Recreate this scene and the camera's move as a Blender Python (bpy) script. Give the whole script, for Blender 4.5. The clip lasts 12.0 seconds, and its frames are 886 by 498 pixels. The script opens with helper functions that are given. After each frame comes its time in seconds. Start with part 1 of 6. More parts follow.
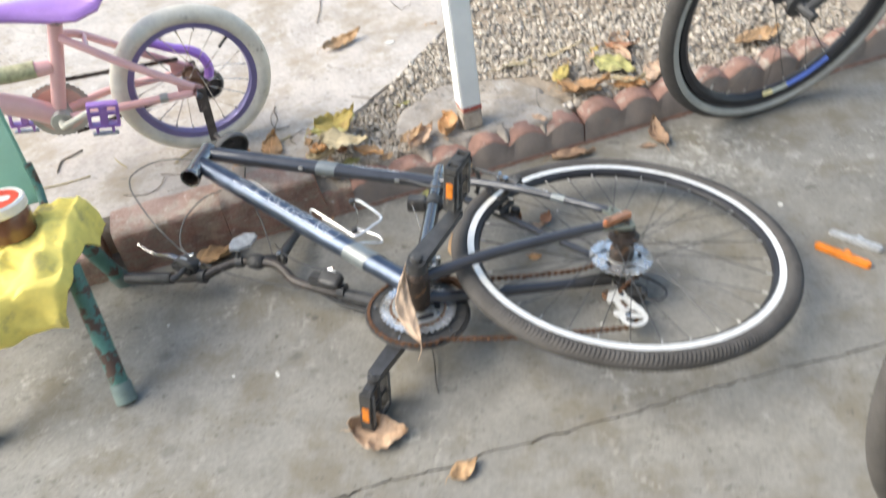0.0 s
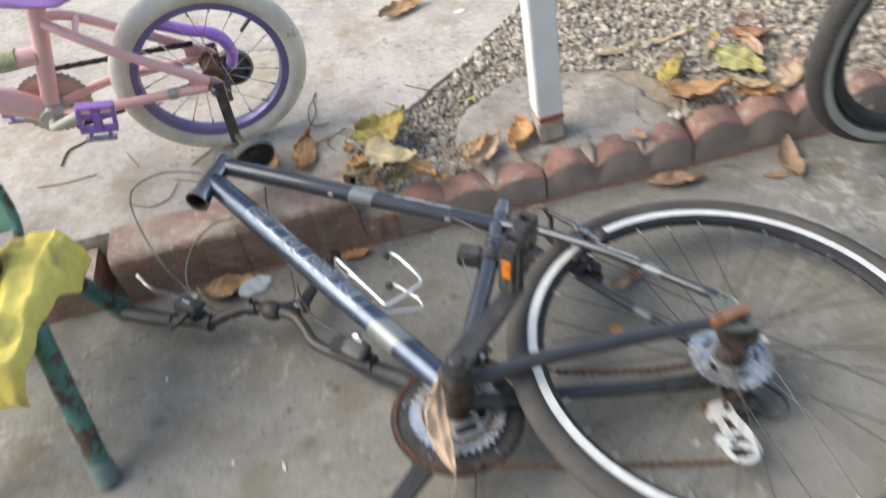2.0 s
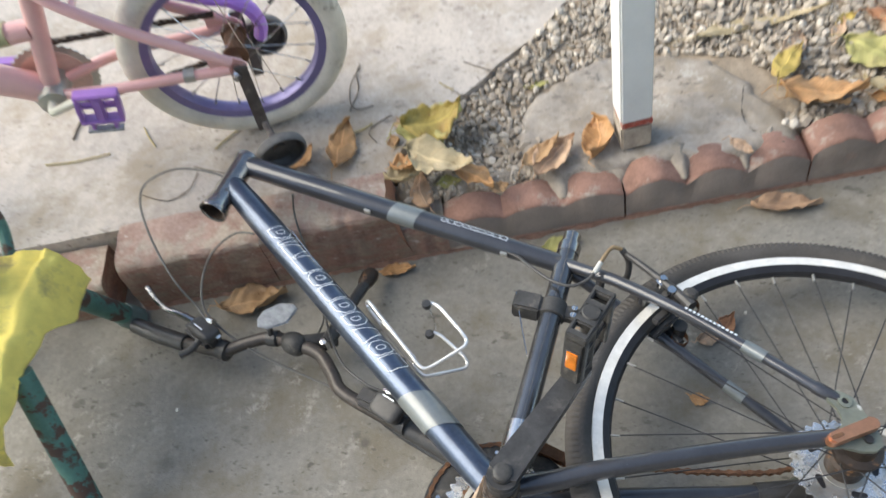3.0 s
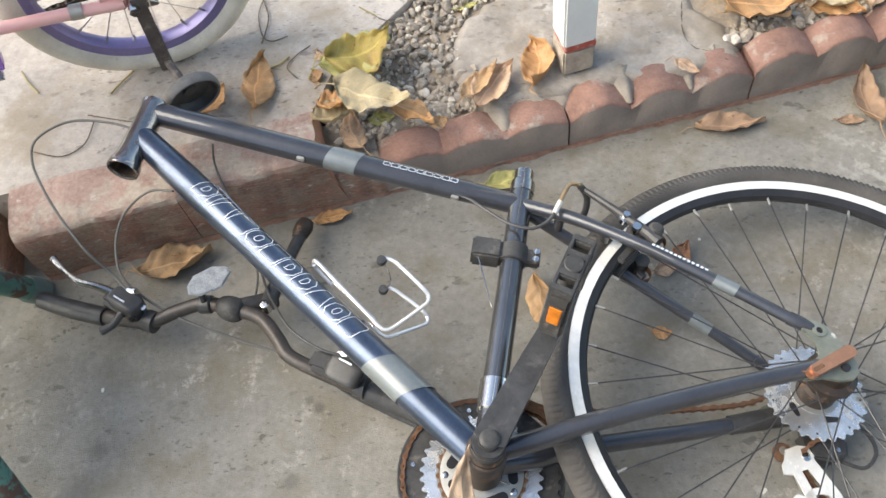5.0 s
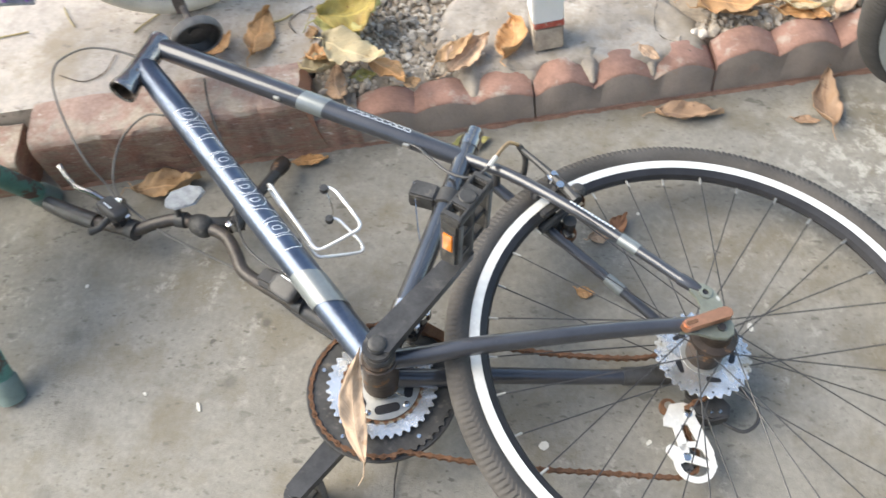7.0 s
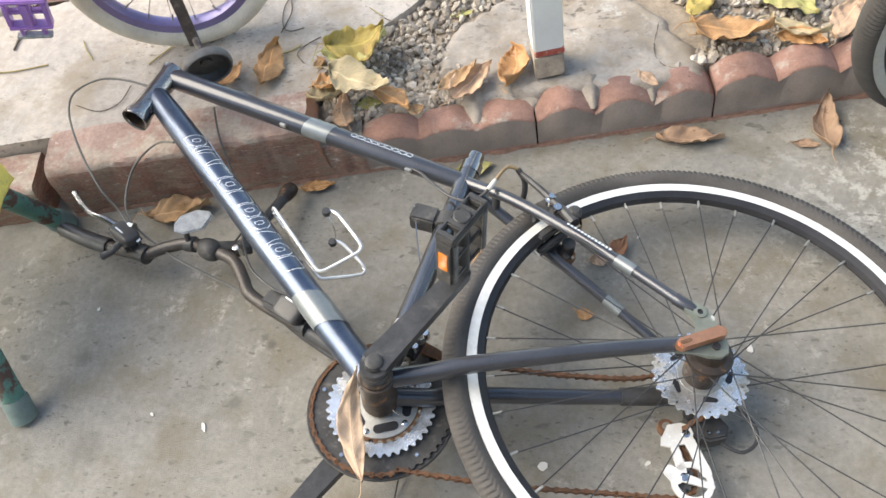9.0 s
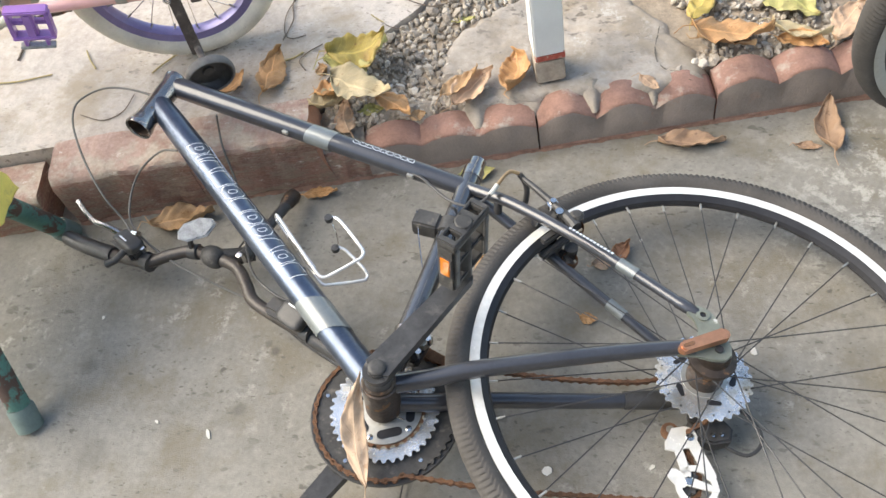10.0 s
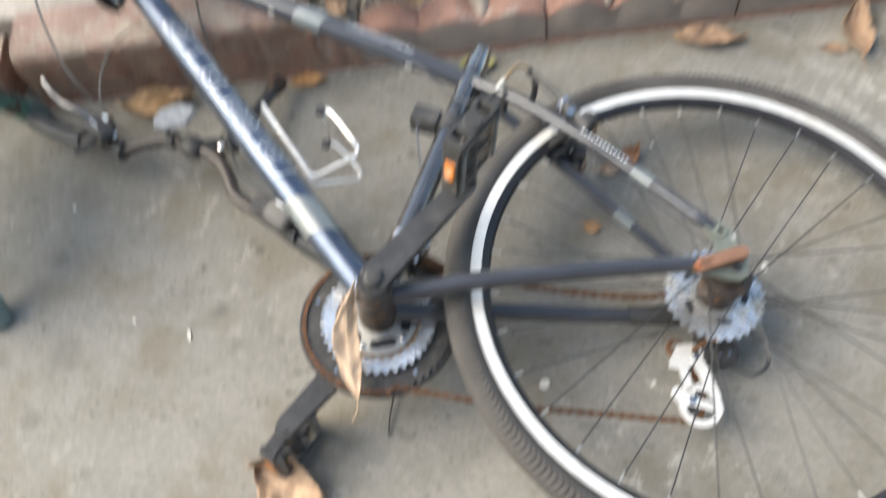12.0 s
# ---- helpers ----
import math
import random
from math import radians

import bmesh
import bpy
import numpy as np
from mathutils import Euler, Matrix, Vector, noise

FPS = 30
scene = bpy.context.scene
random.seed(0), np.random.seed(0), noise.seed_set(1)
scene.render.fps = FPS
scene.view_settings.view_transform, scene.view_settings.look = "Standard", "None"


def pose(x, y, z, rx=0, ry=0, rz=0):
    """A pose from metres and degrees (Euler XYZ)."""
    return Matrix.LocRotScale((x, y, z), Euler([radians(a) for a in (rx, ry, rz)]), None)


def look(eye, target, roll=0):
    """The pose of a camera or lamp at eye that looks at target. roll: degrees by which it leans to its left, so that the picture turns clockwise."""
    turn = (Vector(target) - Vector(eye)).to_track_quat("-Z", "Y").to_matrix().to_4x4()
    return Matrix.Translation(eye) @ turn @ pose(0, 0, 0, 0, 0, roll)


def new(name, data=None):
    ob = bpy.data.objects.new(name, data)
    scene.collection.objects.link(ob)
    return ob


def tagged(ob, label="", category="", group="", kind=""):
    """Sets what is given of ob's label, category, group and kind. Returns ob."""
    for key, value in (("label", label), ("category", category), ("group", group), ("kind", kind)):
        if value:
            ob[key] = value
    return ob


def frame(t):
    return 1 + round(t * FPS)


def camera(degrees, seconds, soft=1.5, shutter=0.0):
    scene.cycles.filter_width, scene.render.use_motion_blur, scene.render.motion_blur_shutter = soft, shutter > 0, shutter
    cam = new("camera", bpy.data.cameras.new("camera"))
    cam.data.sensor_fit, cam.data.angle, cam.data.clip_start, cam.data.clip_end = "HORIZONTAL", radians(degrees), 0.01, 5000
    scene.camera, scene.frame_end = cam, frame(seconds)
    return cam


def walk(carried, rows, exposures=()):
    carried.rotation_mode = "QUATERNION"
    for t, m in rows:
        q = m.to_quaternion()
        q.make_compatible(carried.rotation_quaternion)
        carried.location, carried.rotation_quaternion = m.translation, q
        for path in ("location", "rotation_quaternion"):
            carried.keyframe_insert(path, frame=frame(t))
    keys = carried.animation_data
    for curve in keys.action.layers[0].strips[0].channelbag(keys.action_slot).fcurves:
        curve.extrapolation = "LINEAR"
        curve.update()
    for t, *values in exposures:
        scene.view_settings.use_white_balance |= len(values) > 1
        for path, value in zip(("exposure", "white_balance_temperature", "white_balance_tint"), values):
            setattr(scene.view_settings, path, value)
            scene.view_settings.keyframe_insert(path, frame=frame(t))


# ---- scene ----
cam = camera(56.3, 12.0, shutter=1.0)
PATH = [
    (0, (0.268, 0.18, 1.24), (0.16, 1.692, -0.066), -9.6),
    (0.3, (0.317, 0.226, 1.226), (0.156, 1.767, -0.047), -10.0),
    (0.5, (0.347, 0.263, 1.225), (0.144, 1.788, -0.052), -11.0),
    (1, (0.378, 0.314, 1.217), (0.123, 1.804, -0.092), -12.1),
    (1.5, (0.375, 0.42, 1.197), (0.083, 1.842, -0.179), -12.9),
    (1.7, (0.363, 0.51, 1.202), (0.044, 1.871, -0.226), -13.1),
    (2, (0.318, 0.658, 1.185), (-0.014, 2.003, -0.257), -13.1),
    (2.5, (0.299, 0.826, 1.178), (-0.11, 2.097, -0.311), -15.5),
    (2.7, (0.29, 0.89, 1.172), (-0.121, 2.137, -0.339), -14.8),
    (3, (0.289, 0.985, 1.147), (-0.187, 2.117, -0.431), -17.0),
    (3.5, (0.238, 1.035, 1.134), (-0.17, 2.115, -0.499), -16.1),
    (3.7, (0.223, 1.041, 1.122), (-0.136, 2.099, -0.537), -13.9),
    (5.3, (0.18, 1.067, 1.115), (-0.005, 2.043, -0.621), -11.2),
    (5.5, (0.181, 1.065, 1.113), (0.01, 2.051, -0.619), -10.3),
    (6, (0.184, 1.053, 1.109), (0.056, 2.032, -0.63), -10.6),
    (6.2, (0.208, 1.034, 1.126), (0.045, 2.035, -0.592), -11.1),
    (6.5, (0.31, 0.992, 1.131), (0.029, 2.027, -0.557), -12.8),
    (7, (0.401, 0.942, 1.135), (0.007, 1.93, -0.559), -13.6),
    (7.2, (0.406, 0.943, 1.15), (-0.019, 1.95, -0.525), -14.3),
    (8.8, (0.434, 0.923, 1.141), (-0.023, 1.966, -0.504), -15.3),
    (9, (0.44, 0.924, 1.138), (-0.016, 1.97, -0.505), -15.2),
    (9.5, (0.443, 0.923, 1.14), (-0.02, 1.984, -0.491), -15.5),
    (10, (0.445, 0.924, 1.139), (-0.025, 1.978, -0.495), -16.1),
    (10.5, (0.445, 0.924, 1.139), (-0.022, 1.976, -0.496), -15.9),
    (11, (0.448, 0.927, 1.138), (0.007, 1.989, -0.498), -15.2),
    (11.5, (0.442, 0.934, 1.134), (0.013, 1.978, -0.517), -14.8),
    (12, (0.393, 0.974, 1.089), (0.009, 1.804, -0.689), -15.0),
]
walk(cam, [(t, look(eye, target, roll)) for t, eye, target, roll in PATH], [(0.0, 1.32, 7000, 8), (0.5, 1.06, 7050, 8), (1.5, 0.98, 7020, 9), (3.5, 1.09, 7080, 7), (5.5, 1.42, 7300, 9), (6.5, 1.53, 7200, 8), (9.5, 1.4, 7350, 9), (12.0, 1.42, 7300, 8)])

# ---- light ----
world = bpy.data.worlds.new("world")
scene.world = world
world.use_nodes = True
wn = world.node_tree
sky = wn.nodes.new("ShaderNodeTexSky")
sky.sky_type, sky.sun_disc = "NISHITA", False
sky.sun_elevation, sky.sun_rotation = radians(43), radians(-94)
wn.links.new(sky.outputs[0], wn.nodes["Background"].inputs[0])
wn.nodes["Background"].inputs[1].default_value = 0.15
sun = new("sun", bpy.data.lights.new("sun", "SUN"))
sun.data.energy, sun.data.angle, sun.data.color = 2.25, radians(55), (1.0, 0.96, 0.9)
sun.matrix_world = look((-4.5, 1.5, 4.2), (0, 1.8, 0))


# ---- materials ----
def nodes_of(name):
    m = bpy.data.materials.new(name)
    m.use_nodes = True
    return m, m.node_tree.nodes, m.node_tree.links, m.node_tree.nodes["Principled BSDF"]


def noise_node(nd, lk, scale, detail=4.0, rough=0.6, vec=None):
    n = nd.new("ShaderNodeTexNoise")
    n.inputs["Scale"].default_value, n.inputs["Detail"].default_value, n.inputs["Roughness"].default_value = scale, detail, rough
    if vec is not None:
        lk.new(vec, n.inputs["Vector"])
    return n.outputs["Fac"]


def ramp(nd, lk, fac, stops):
    r = nd.new("ShaderNodeValToRGB")
    e = r.color_ramp.elements
    while len(e) < len(stops):
        e.new(0.5)
    for el, (p, c) in zip(e, stops):
        el.position, el.color = p, (*c, 1)
    lk.new(fac, r.inputs[0])
    return r.outputs[0]


def mixed(nd, lk, fac, a, b, mode="MIX"):
    n = nd.new("ShaderNodeMix")
    n.data_type, n.blend_type = "RGBA", mode
    for sock, v in ((n.inputs[0], fac), (n.inputs[6], a), (n.inputs[7], b)):
        if isinstance(v, (int, float)):
            sock.default_value = v
        elif isinstance(v, tuple):
            sock.default_value = (*v, 1)
        else:
            lk.new(v, sock)
    return n.outputs[2]


def bumped(nd, lk, bs, height, strength, distance=0.002):
    b = nd.new("ShaderNodeBump")
    b.inputs["Strength"].default_value, b.inputs["Distance"].default_value = strength, distance
    lk.new(height, b.inputs["Height"])
    lk.new(b.outputs[0], bs.inputs["Normal"])


def shade(c, k):
    return tuple(min(1.0, v * k) for v in c)


def surface(name, base, rough=0.5, metal=0.0, vary=0.2, scale=25.0, fine=220.0, bump=0.15, wear=None, wear_at=0.62, wear_scale=40.0, wear_soft=0.05, coat=0.0, random_tint=0.0, spec=0.5, coat_rough=0.08):
    """Base colour with cloudy and fine variation, relief, and spots of wear."""
    m, nd, lk, bs = nodes_of(name)
    co = nd.new("ShaderNodeTexCoord").outputs["Object"]
    big, small = noise_node(nd, lk, scale, 4, 0.6, co), noise_node(nd, lk, fine, 3, 0.6, co)
    col = ramp(nd, lk, big, ((0.3, shade(base, 1 - vary)), (0.7, shade(base, 1 + vary))))
    col = mixed(nd, lk, 0.5 * vary, col, ramp(nd, lk, small, ((0.35, shade(base, 0.55)), (0.65, shade(base, 1.4)))))
    if random_tint:
        oi = nd.new("ShaderNodeObjectInfo")
        col = mixed(nd, lk, random_tint, col, ramp(nd, lk, oi.outputs["Random"], ((0.0, shade(base, 0.45)), (0.5, base), (1.0, shade(base, 1.7)))))
    bs.inputs["Roughness"].default_value, bs.inputs["Metallic"].default_value = rough, metal
    bs.inputs["Coat Weight"].default_value = coat
    bs.inputs["Specular IOR Level"].default_value = spec
    bs.inputs["Coat Roughness"].default_value = coat_rough
    if wear:
        spot = noise_node(nd, lk, wear_scale, 6, 0.7, co)
        mask = ramp(nd, lk, spot, ((wear_at, (0, 0, 0)), (wear_at + wear_soft, (1, 1, 1))))
        col = mixed(nd, lk, mask, col, wear)
        lk.new(mixed(nd, lk, mask, (rough,) * 3, (0.85,) * 3), bs.inputs["Roughness"])
        lk.new(mixed(nd, lk, mask, (metal,) * 3, (0.0,) * 3), bs.inputs["Metallic"])
    lk.new(col, bs.inputs["Base Color"])
    if bump:
        bumped(nd, lk, bs, small, bump)
    return m


def concrete(name, base, stain, pale, patch=1.0, worn=None, spots=()):
    """Weathered concrete: cloudy tone, brown blotches, pale flaking, dark pits and grit."""
    m, nd, lk, bs = nodes_of(name)
    co = nd.new("ShaderNodeTexCoord").outputs["Object"]

    def product(a, b):
        n = nd.new("ShaderNodeMath")
        n.operation = "MULTIPLY"
        lk.new(a, n.inputs[0])
        lk.new(b, n.inputs[1])
        return n.outputs[0]

    def mask(fac, lo, hi, top=1.0):
        return ramp(nd, lk, fac, ((lo, (0, 0, 0)), (hi, (top,) * 3)))

    broad = noise_node(nd, lk, 2.2, 5, 0.62, co)
    mid = noise_node(nd, lk, 11, 6, 0.68, co)
    fine = noise_node(nd, lk, 95, 4, 0.7, co)
    grit = noise_node(nd, lk, 420, 2, 0.6, co)
    col = ramp(nd, lk, broad, ((0.3, stain), (0.5, base), (0.7, shade(base, 1.22))))
    col = mixed(nd, lk, 0.5 * patch, col, ramp(nd, lk, mid, ((0.34, shade(stain, 0.85)), (0.52, base), (0.68, shade(base, 1.25)))))
    col = mixed(nd, lk, 0.24, col, ramp(nd, lk, fine, ((0.35, shade(base, 0.5)), (0.65, shade(base, 1.4)))))
    blotch = noise_node(nd, lk, 6.5, 8, 0.7, co)
    col = mixed(nd, lk, mask(blotch, 0.48, 0.64, 0.85), col, (base[0] * 0.68, base[1] * 0.62, base[2] * 0.5))
    flake = noise_node(nd, lk, 24, 9, 0.78, co)
    zone = noise_node(nd, lk, 2.6, 3, 0.5, co)
    col = mixed(nd, lk, product(mask(flake, 0.55, 0.62, 0.75), mask(zone, 0.49, 0.62)), col, pale)
    if worn:
        far = nd.new("ShaderNodeVectorMath")
        far.operation = "DISTANCE"
        lk.new(co, far.inputs[0])
        far.inputs[1].default_value = worn
        near = ramp(nd, lk, far.outputs["Value"], ((0.06, (1, 1, 1)), (0.22, (0, 0, 0))))
        col = mixed(nd, lk, product(mask(flake, 0.5, 0.57, 0.85), near), col, pale)
    for x, y, r, deep in spots:
        # an old oily drip with a ragged edge
        off = nd.new("ShaderNodeVectorMath")
        off.operation = "DISTANCE"
        lk.new(co, off.inputs[0])
        off.inputs[1].default_value = (x, y, 0.0)
        reach = nd.new("ShaderNodeMath")
        reach.operation = "MULTIPLY_ADD"
        lk.new(flake, reach.inputs[0])
        reach.inputs[1].default_value = r * 1.6
        lk.new(off.outputs["Value"], reach.inputs[2])
        col = mixed(nd, lk, ramp(nd, lk, reach.outputs[0], ((r * 1.3, (deep,) * 3), (r * 2.0, (0, 0, 0)))), col, shade(stain, 0.55))
    # scuffs and specks, drawn out a little, thicker in some places than in others
    mp = nd.new("ShaderNodeMapping")
    mp.inputs["Scale"].default_value = (1.0, 1.9, 1.0)
    mp.inputs["Rotation"].default_value = (0, 0, radians(-24))
    lk.new(co, mp.inputs["Vector"])
    where = mask(noise_node(nd, lk, 4.3, 4, 0.6, mp.outputs[0]), 0.38, 0.58)
    for scale, lo, top in ((19.0, 0.64, 0.6), (44.0, 0.62, 0.75), (90.0, 0.63, 0.7)):
        spot = noise_node(nd, lk, scale, 3, 0.55, mp.outputs[0])
        col = mixed(nd, lk, product(mask(spot, lo, lo + 0.06, top), where), col, shade(stain, 0.5))
    lk.new(col, bs.inputs["Base Color"])
    lk.new(ramp(nd, lk, mid, ((0.3, (0.55,) * 3), (0.7, (0.85,) * 3))), bs.inputs["Roughness"])
    h = nd.new("ShaderNodeMath")
    h.operation = "ADD"
    lk.new(fine, h.inputs[0])
    lk.new(grit, h.inputs[1])
    bumped(nd, lk, bs, h.outputs[0], 0.4, 0.0018)
    return m


def leaf_material(name, base, edge, spot):
    m, nd, lk, bs = nodes_of(name)
    tc = nd.new("ShaderNodeTexCoord").outputs["UV"]
    sp = nd.new("ShaderNodeSeparateXYZ")
    lk.new(tc, sp.inputs[0])
    ob = nd.new("ShaderNodeTexCoord").outputs["Object"]
    rnd = nd.new("ShaderNodeObjectInfo").outputs["Random"]

    def op(kind, a, b=None):
        n = nd.new("ShaderNodeMath")
        n.operation = kind
        for i, v in ((0, a), (1, b)):
            if v is None:
                continue
            if isinstance(v, (int, float)):
                n.inputs[i].default_value = v
            else:
                lk.new(v, n.inputs[i])
        return n.outputs[0]

    across = op("ABSOLUTE", op("SUBTRACT", sp.outputs[1], 0.5))
    vein = op("ABSOLUTE", op("SINE", op("MULTIPLY", op("SUBTRACT", sp.outputs[0], op("MULTIPLY", across, 0.35)), 31.0)))
    vein = ramp(nd, lk, vein, ((0.04, (1, 1, 1)), (0.2, (0, 0, 0))))
    rib = ramp(nd, lk, across, ((0.012, (1, 1, 1)), (0.035, (0, 0, 0))))
    cloud = noise_node(nd, lk, 22, 5, 0.65, ob)
    fine = noise_node(nd, lk, 260, 3, 0.6, ob)
    col = ramp(nd, lk, cloud, ((0.32, shade(base, 0.62)), (0.5, base), (0.68, edge)))
    col = mixed(nd, lk, 0.25, col, ramp(nd, lk, rnd, ((0.0, shade(base, 0.6)), (1.0, shade(base, 1.5)))))
    col = mixed(nd, lk, ramp(nd, lk, noise_node(nd, lk, 55, 6, 0.7, ob), ((0.6, (0, 0, 0)), (0.66, (0.8,) * 3))), col, spot)
    col = mixed(nd, lk, op("MULTIPLY", vein, 0.3), col, shade(base, 1.5))
    col = mixed(nd, lk, op("MULTIPLY", rib, 0.55), col, shade(base, 1.6))
    lk.new(col, bs.inputs["Base Color"])
    bs.inputs["Roughness"].default_value = 0.62
    bs.inputs["Subsurface Weight"].default_value = 0.0
    bumped(nd, lk, bs, op("ADD", op("ADD", vein, rib), fine), 0.5, 0.001)
    return m


M_DRIVE = concrete("driveway_concrete", (0.224, 0.211, 0.183), (0.142, 0.131, 0.106), (0.4, 0.38, 0.332), 1.1, (0.8, 1.83, 0.0), ((-0.434, 1.38, 0.016, 0.5), (-0.365, 1.232, 0.03, 0.35), (-0.375, 1.129, 0.016, 0.45), (-0.12, 1.441, 0.009, 0.7), (-0.136, 1.452, 0.008, 0.6), (-0.148, 1.434, 0.007, 0.5), (-0.148, 1.336, 0.011, 0.55), (0.72, 1.79, 0.007, 0.5)))
M_SLAB = concrete("patio_concrete", (0.45, 0.4, 0.35), (0.285, 0.238, 0.2), (0.55, 0.52, 0.47), 1.1)
M_FOOT = concrete("footing_concrete", (0.36, 0.315, 0.265), (0.21, 0.175, 0.14), (0.5, 0.47, 0.42), 1.3)
M_MORTAR = concrete("crumbly_mortar", (0.335, 0.29, 0.235), (0.23, 0.19, 0.15), (0.46, 0.42, 0.36), 1.0)
M_JOINT = surface("joint_dirt", (0.085, 0.075, 0.06), 0.95, vary=0.4, scale=60)
M_DIRT = surface("kerb_dirt", (0.19, 0.11, 0.08), 0.95, vary=0.4, scale=50, bump=0.6)
M_SOIL = surface("gravel_soil", (0.31, 0.25, 0.185), 0.95, vary=0.4, scale=40, bump=0.6)
M_BRICK_RED = surface("worn_red_brick", (0.27, 0.153, 0.117), 0.9, vary=0.35, scale=22, fine=240, bump=0.6, wear=(0.38, 0.33, 0.275), wear_at=0.53, wear_scale=17, wear_soft=0.12)
M_BRICK_FACE = surface("grey_brown_brick_face", (0.205, 0.17, 0.145), 0.92, vary=0.2, scale=14, fine=240, bump=0.5, wear=(0.25, 0.14, 0.1), wear_at=0.6, wear_scale=9, wear_soft=0.15)


def kerb_material(name, low, red, high, bare):
    """Old red paint over mortar and brick: streaks of red, beige and pale flecks."""
    m, nd, lk, bs = nodes_of(name)
    co = nd.new("ShaderNodeTexCoord").outputs["Object"]
    mp = nd.new("ShaderNodeMapping")
    mp.inputs["Scale"].default_value = (1.0, 1.0, 2.6)
    mp.inputs["Rotation"].default_value = (0, 0, radians(-15))
    lk.new(co, mp.inputs["Vector"])
    v = mp.outputs[0]
    big, mid, fine = noise_node(nd, lk, 7, 5, 0.6, v), noise_node(nd, lk, 19, 7, 0.7, v), noise_node(nd, lk, 150, 4, 0.65, v)
    col = ramp(nd, lk, big, ((0.3, low), (0.5, red), (0.7, high)))
    col = mixed(nd, lk, ramp(nd, lk, mid, ((0.45, (0, 0, 0)), (0.58, (1, 1, 1)))), col, bare)
    col = mixed(nd, lk, ramp(nd, lk, noise_node(nd, lk, 34, 8, 0.75, v), ((0.6, (0, 0, 0)), (0.65, (0.9,) * 3))), col, (0.6, 0.53, 0.46))
    col = mixed(nd, lk, ramp(nd, lk, noise_node(nd, lk, 15, 6, 0.7, co), ((0.6, (0, 0, 0)), (0.72, (0.7,) * 3))), col, (0.12, 0.095, 0.075))
    col = mixed(nd, lk, 0.2, col, ramp(nd, lk, fine, ((0.35, (0.12, 0.08, 0.06)), (0.65, (0.6, 0.48, 0.4)))))
    lk.new(col, bs.inputs["Base Color"])
    bs.inputs["Roughness"].default_value = 0.88
    h = nd.new("ShaderNodeMath")
    h.operation = "ADD"
    lk.new(mid, h.inputs[0])
    lk.new(fine, h.inputs[1])
    bumped(nd, lk, bs, h.outputs[0], 0.6, 0.003)
    return m


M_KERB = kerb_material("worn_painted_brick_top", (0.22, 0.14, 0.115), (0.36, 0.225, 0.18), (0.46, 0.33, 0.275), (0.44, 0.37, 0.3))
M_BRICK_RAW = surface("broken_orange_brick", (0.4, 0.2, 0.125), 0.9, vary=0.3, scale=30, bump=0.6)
# darker, redder mix than the tops, for brick fronts, ends and the fill's front
M_KERB_FACE = kerb_material("dark_red_brick_face", (0.11, 0.067, 0.053), (0.25, 0.115, 0.08), (0.31, 0.17, 0.125), (0.26, 0.19, 0.138))
M_POST = surface("white_post_paint", (0.78, 0.78, 0.74), 0.5, vary=0.06, scale=12, bump=0.05)
M_POST_BARE = surface("bare_scuffed_wood", (0.4, 0.34, 0.27), 0.85, vary=0.35, scale=40, bump=0.4)
M_RED = surface("red_paint_band", (0.42, 0.09, 0.06), 0.7, vary=0.3, scale=60, wear=(0.4, 0.34, 0.28), wear_at=0.52, wear_scale=60)
M_PAINT = surface("blue_black_frame_paint", (0.04, 0.042, 0.049), 0.32, metal=0.1, vary=0.25, scale=14, bump=0.02, wear=(0.3, 0.3, 0.3), wear_at=0.705, wear_scale=70, coat=1.0, coat_rough=0.025, spec=0.3)
# frame paint again for the down tube, its colour blued for the sky's reflection
M_BLUE = surface("sky_tinted_blue_paint", (0.076, 0.099, 0.142), 0.31, metal=0.8, vary=0.3, scale=16, bump=0.02, wear=(0.3, 0.32, 0.34), wear_at=0.7, wear_scale=60, coat=0.25, coat_rough=0.03)
M_SEAT_TUBE = surface("scuffed_metallic_tube", (0.125, 0.128, 0.133), 0.2, metal=0.75, vary=0.2, scale=20, bump=0.04, wear=(0.3, 0.29, 0.27), wear_at=0.66, wear_scale=50, coat=0.4)
M_BAND = surface("grey_frame_band", (0.175, 0.195, 0.195), 0.36, metal=0.2, vary=0.15, bump=0.02, coat=0.6)
M_MARK = surface("silver_decal", (0.72, 0.76, 0.79), 0.4, metal=0.1, vary=0.1, bump=0.0)
M_CHROME = surface("chrome", (0.62, 0.6, 0.57), 0.18, metal=1.0, vary=0.12, bump=0.05, wear=(0.2, 0.12, 0.07), wear_at=0.66, wear_scale=50)
M_GUNMETAL = surface("gunmetal_tube", (0.3, 0.29, 0.28), 0.2, metal=0.95, vary=0.25, bump=0.05, wear=(0.1, 0.07, 0.05), wear_at=0.6, wear_scale=45)
M_DROPOUT = surface("worn_dropout", (0.2, 0.215, 0.175), 0.45, metal=0.3, vary=0.25, bump=0.15, wear=(0.5, 0.5, 0.47), wear_at=0.62, wear_scale=60)
M_ALU = surface("brushed_aluminium", (0.84, 0.81, 0.74), 0.27, metal=0.25, vary=0.12, scale=60, bump=0.08, wear=(0.55, 0.51, 0.44), wear_at=0.64, wear_scale=80)
M_SPROCKET = surface("greasy_sprocket_steel", (0.86, 0.85, 0.8), 0.24, metal=0.78, vary=0.3, scale=30, bump=0.12, wear=(0.3, 0.26, 0.19), wear_at=0.53, wear_scale=22, wear_soft=0.12)
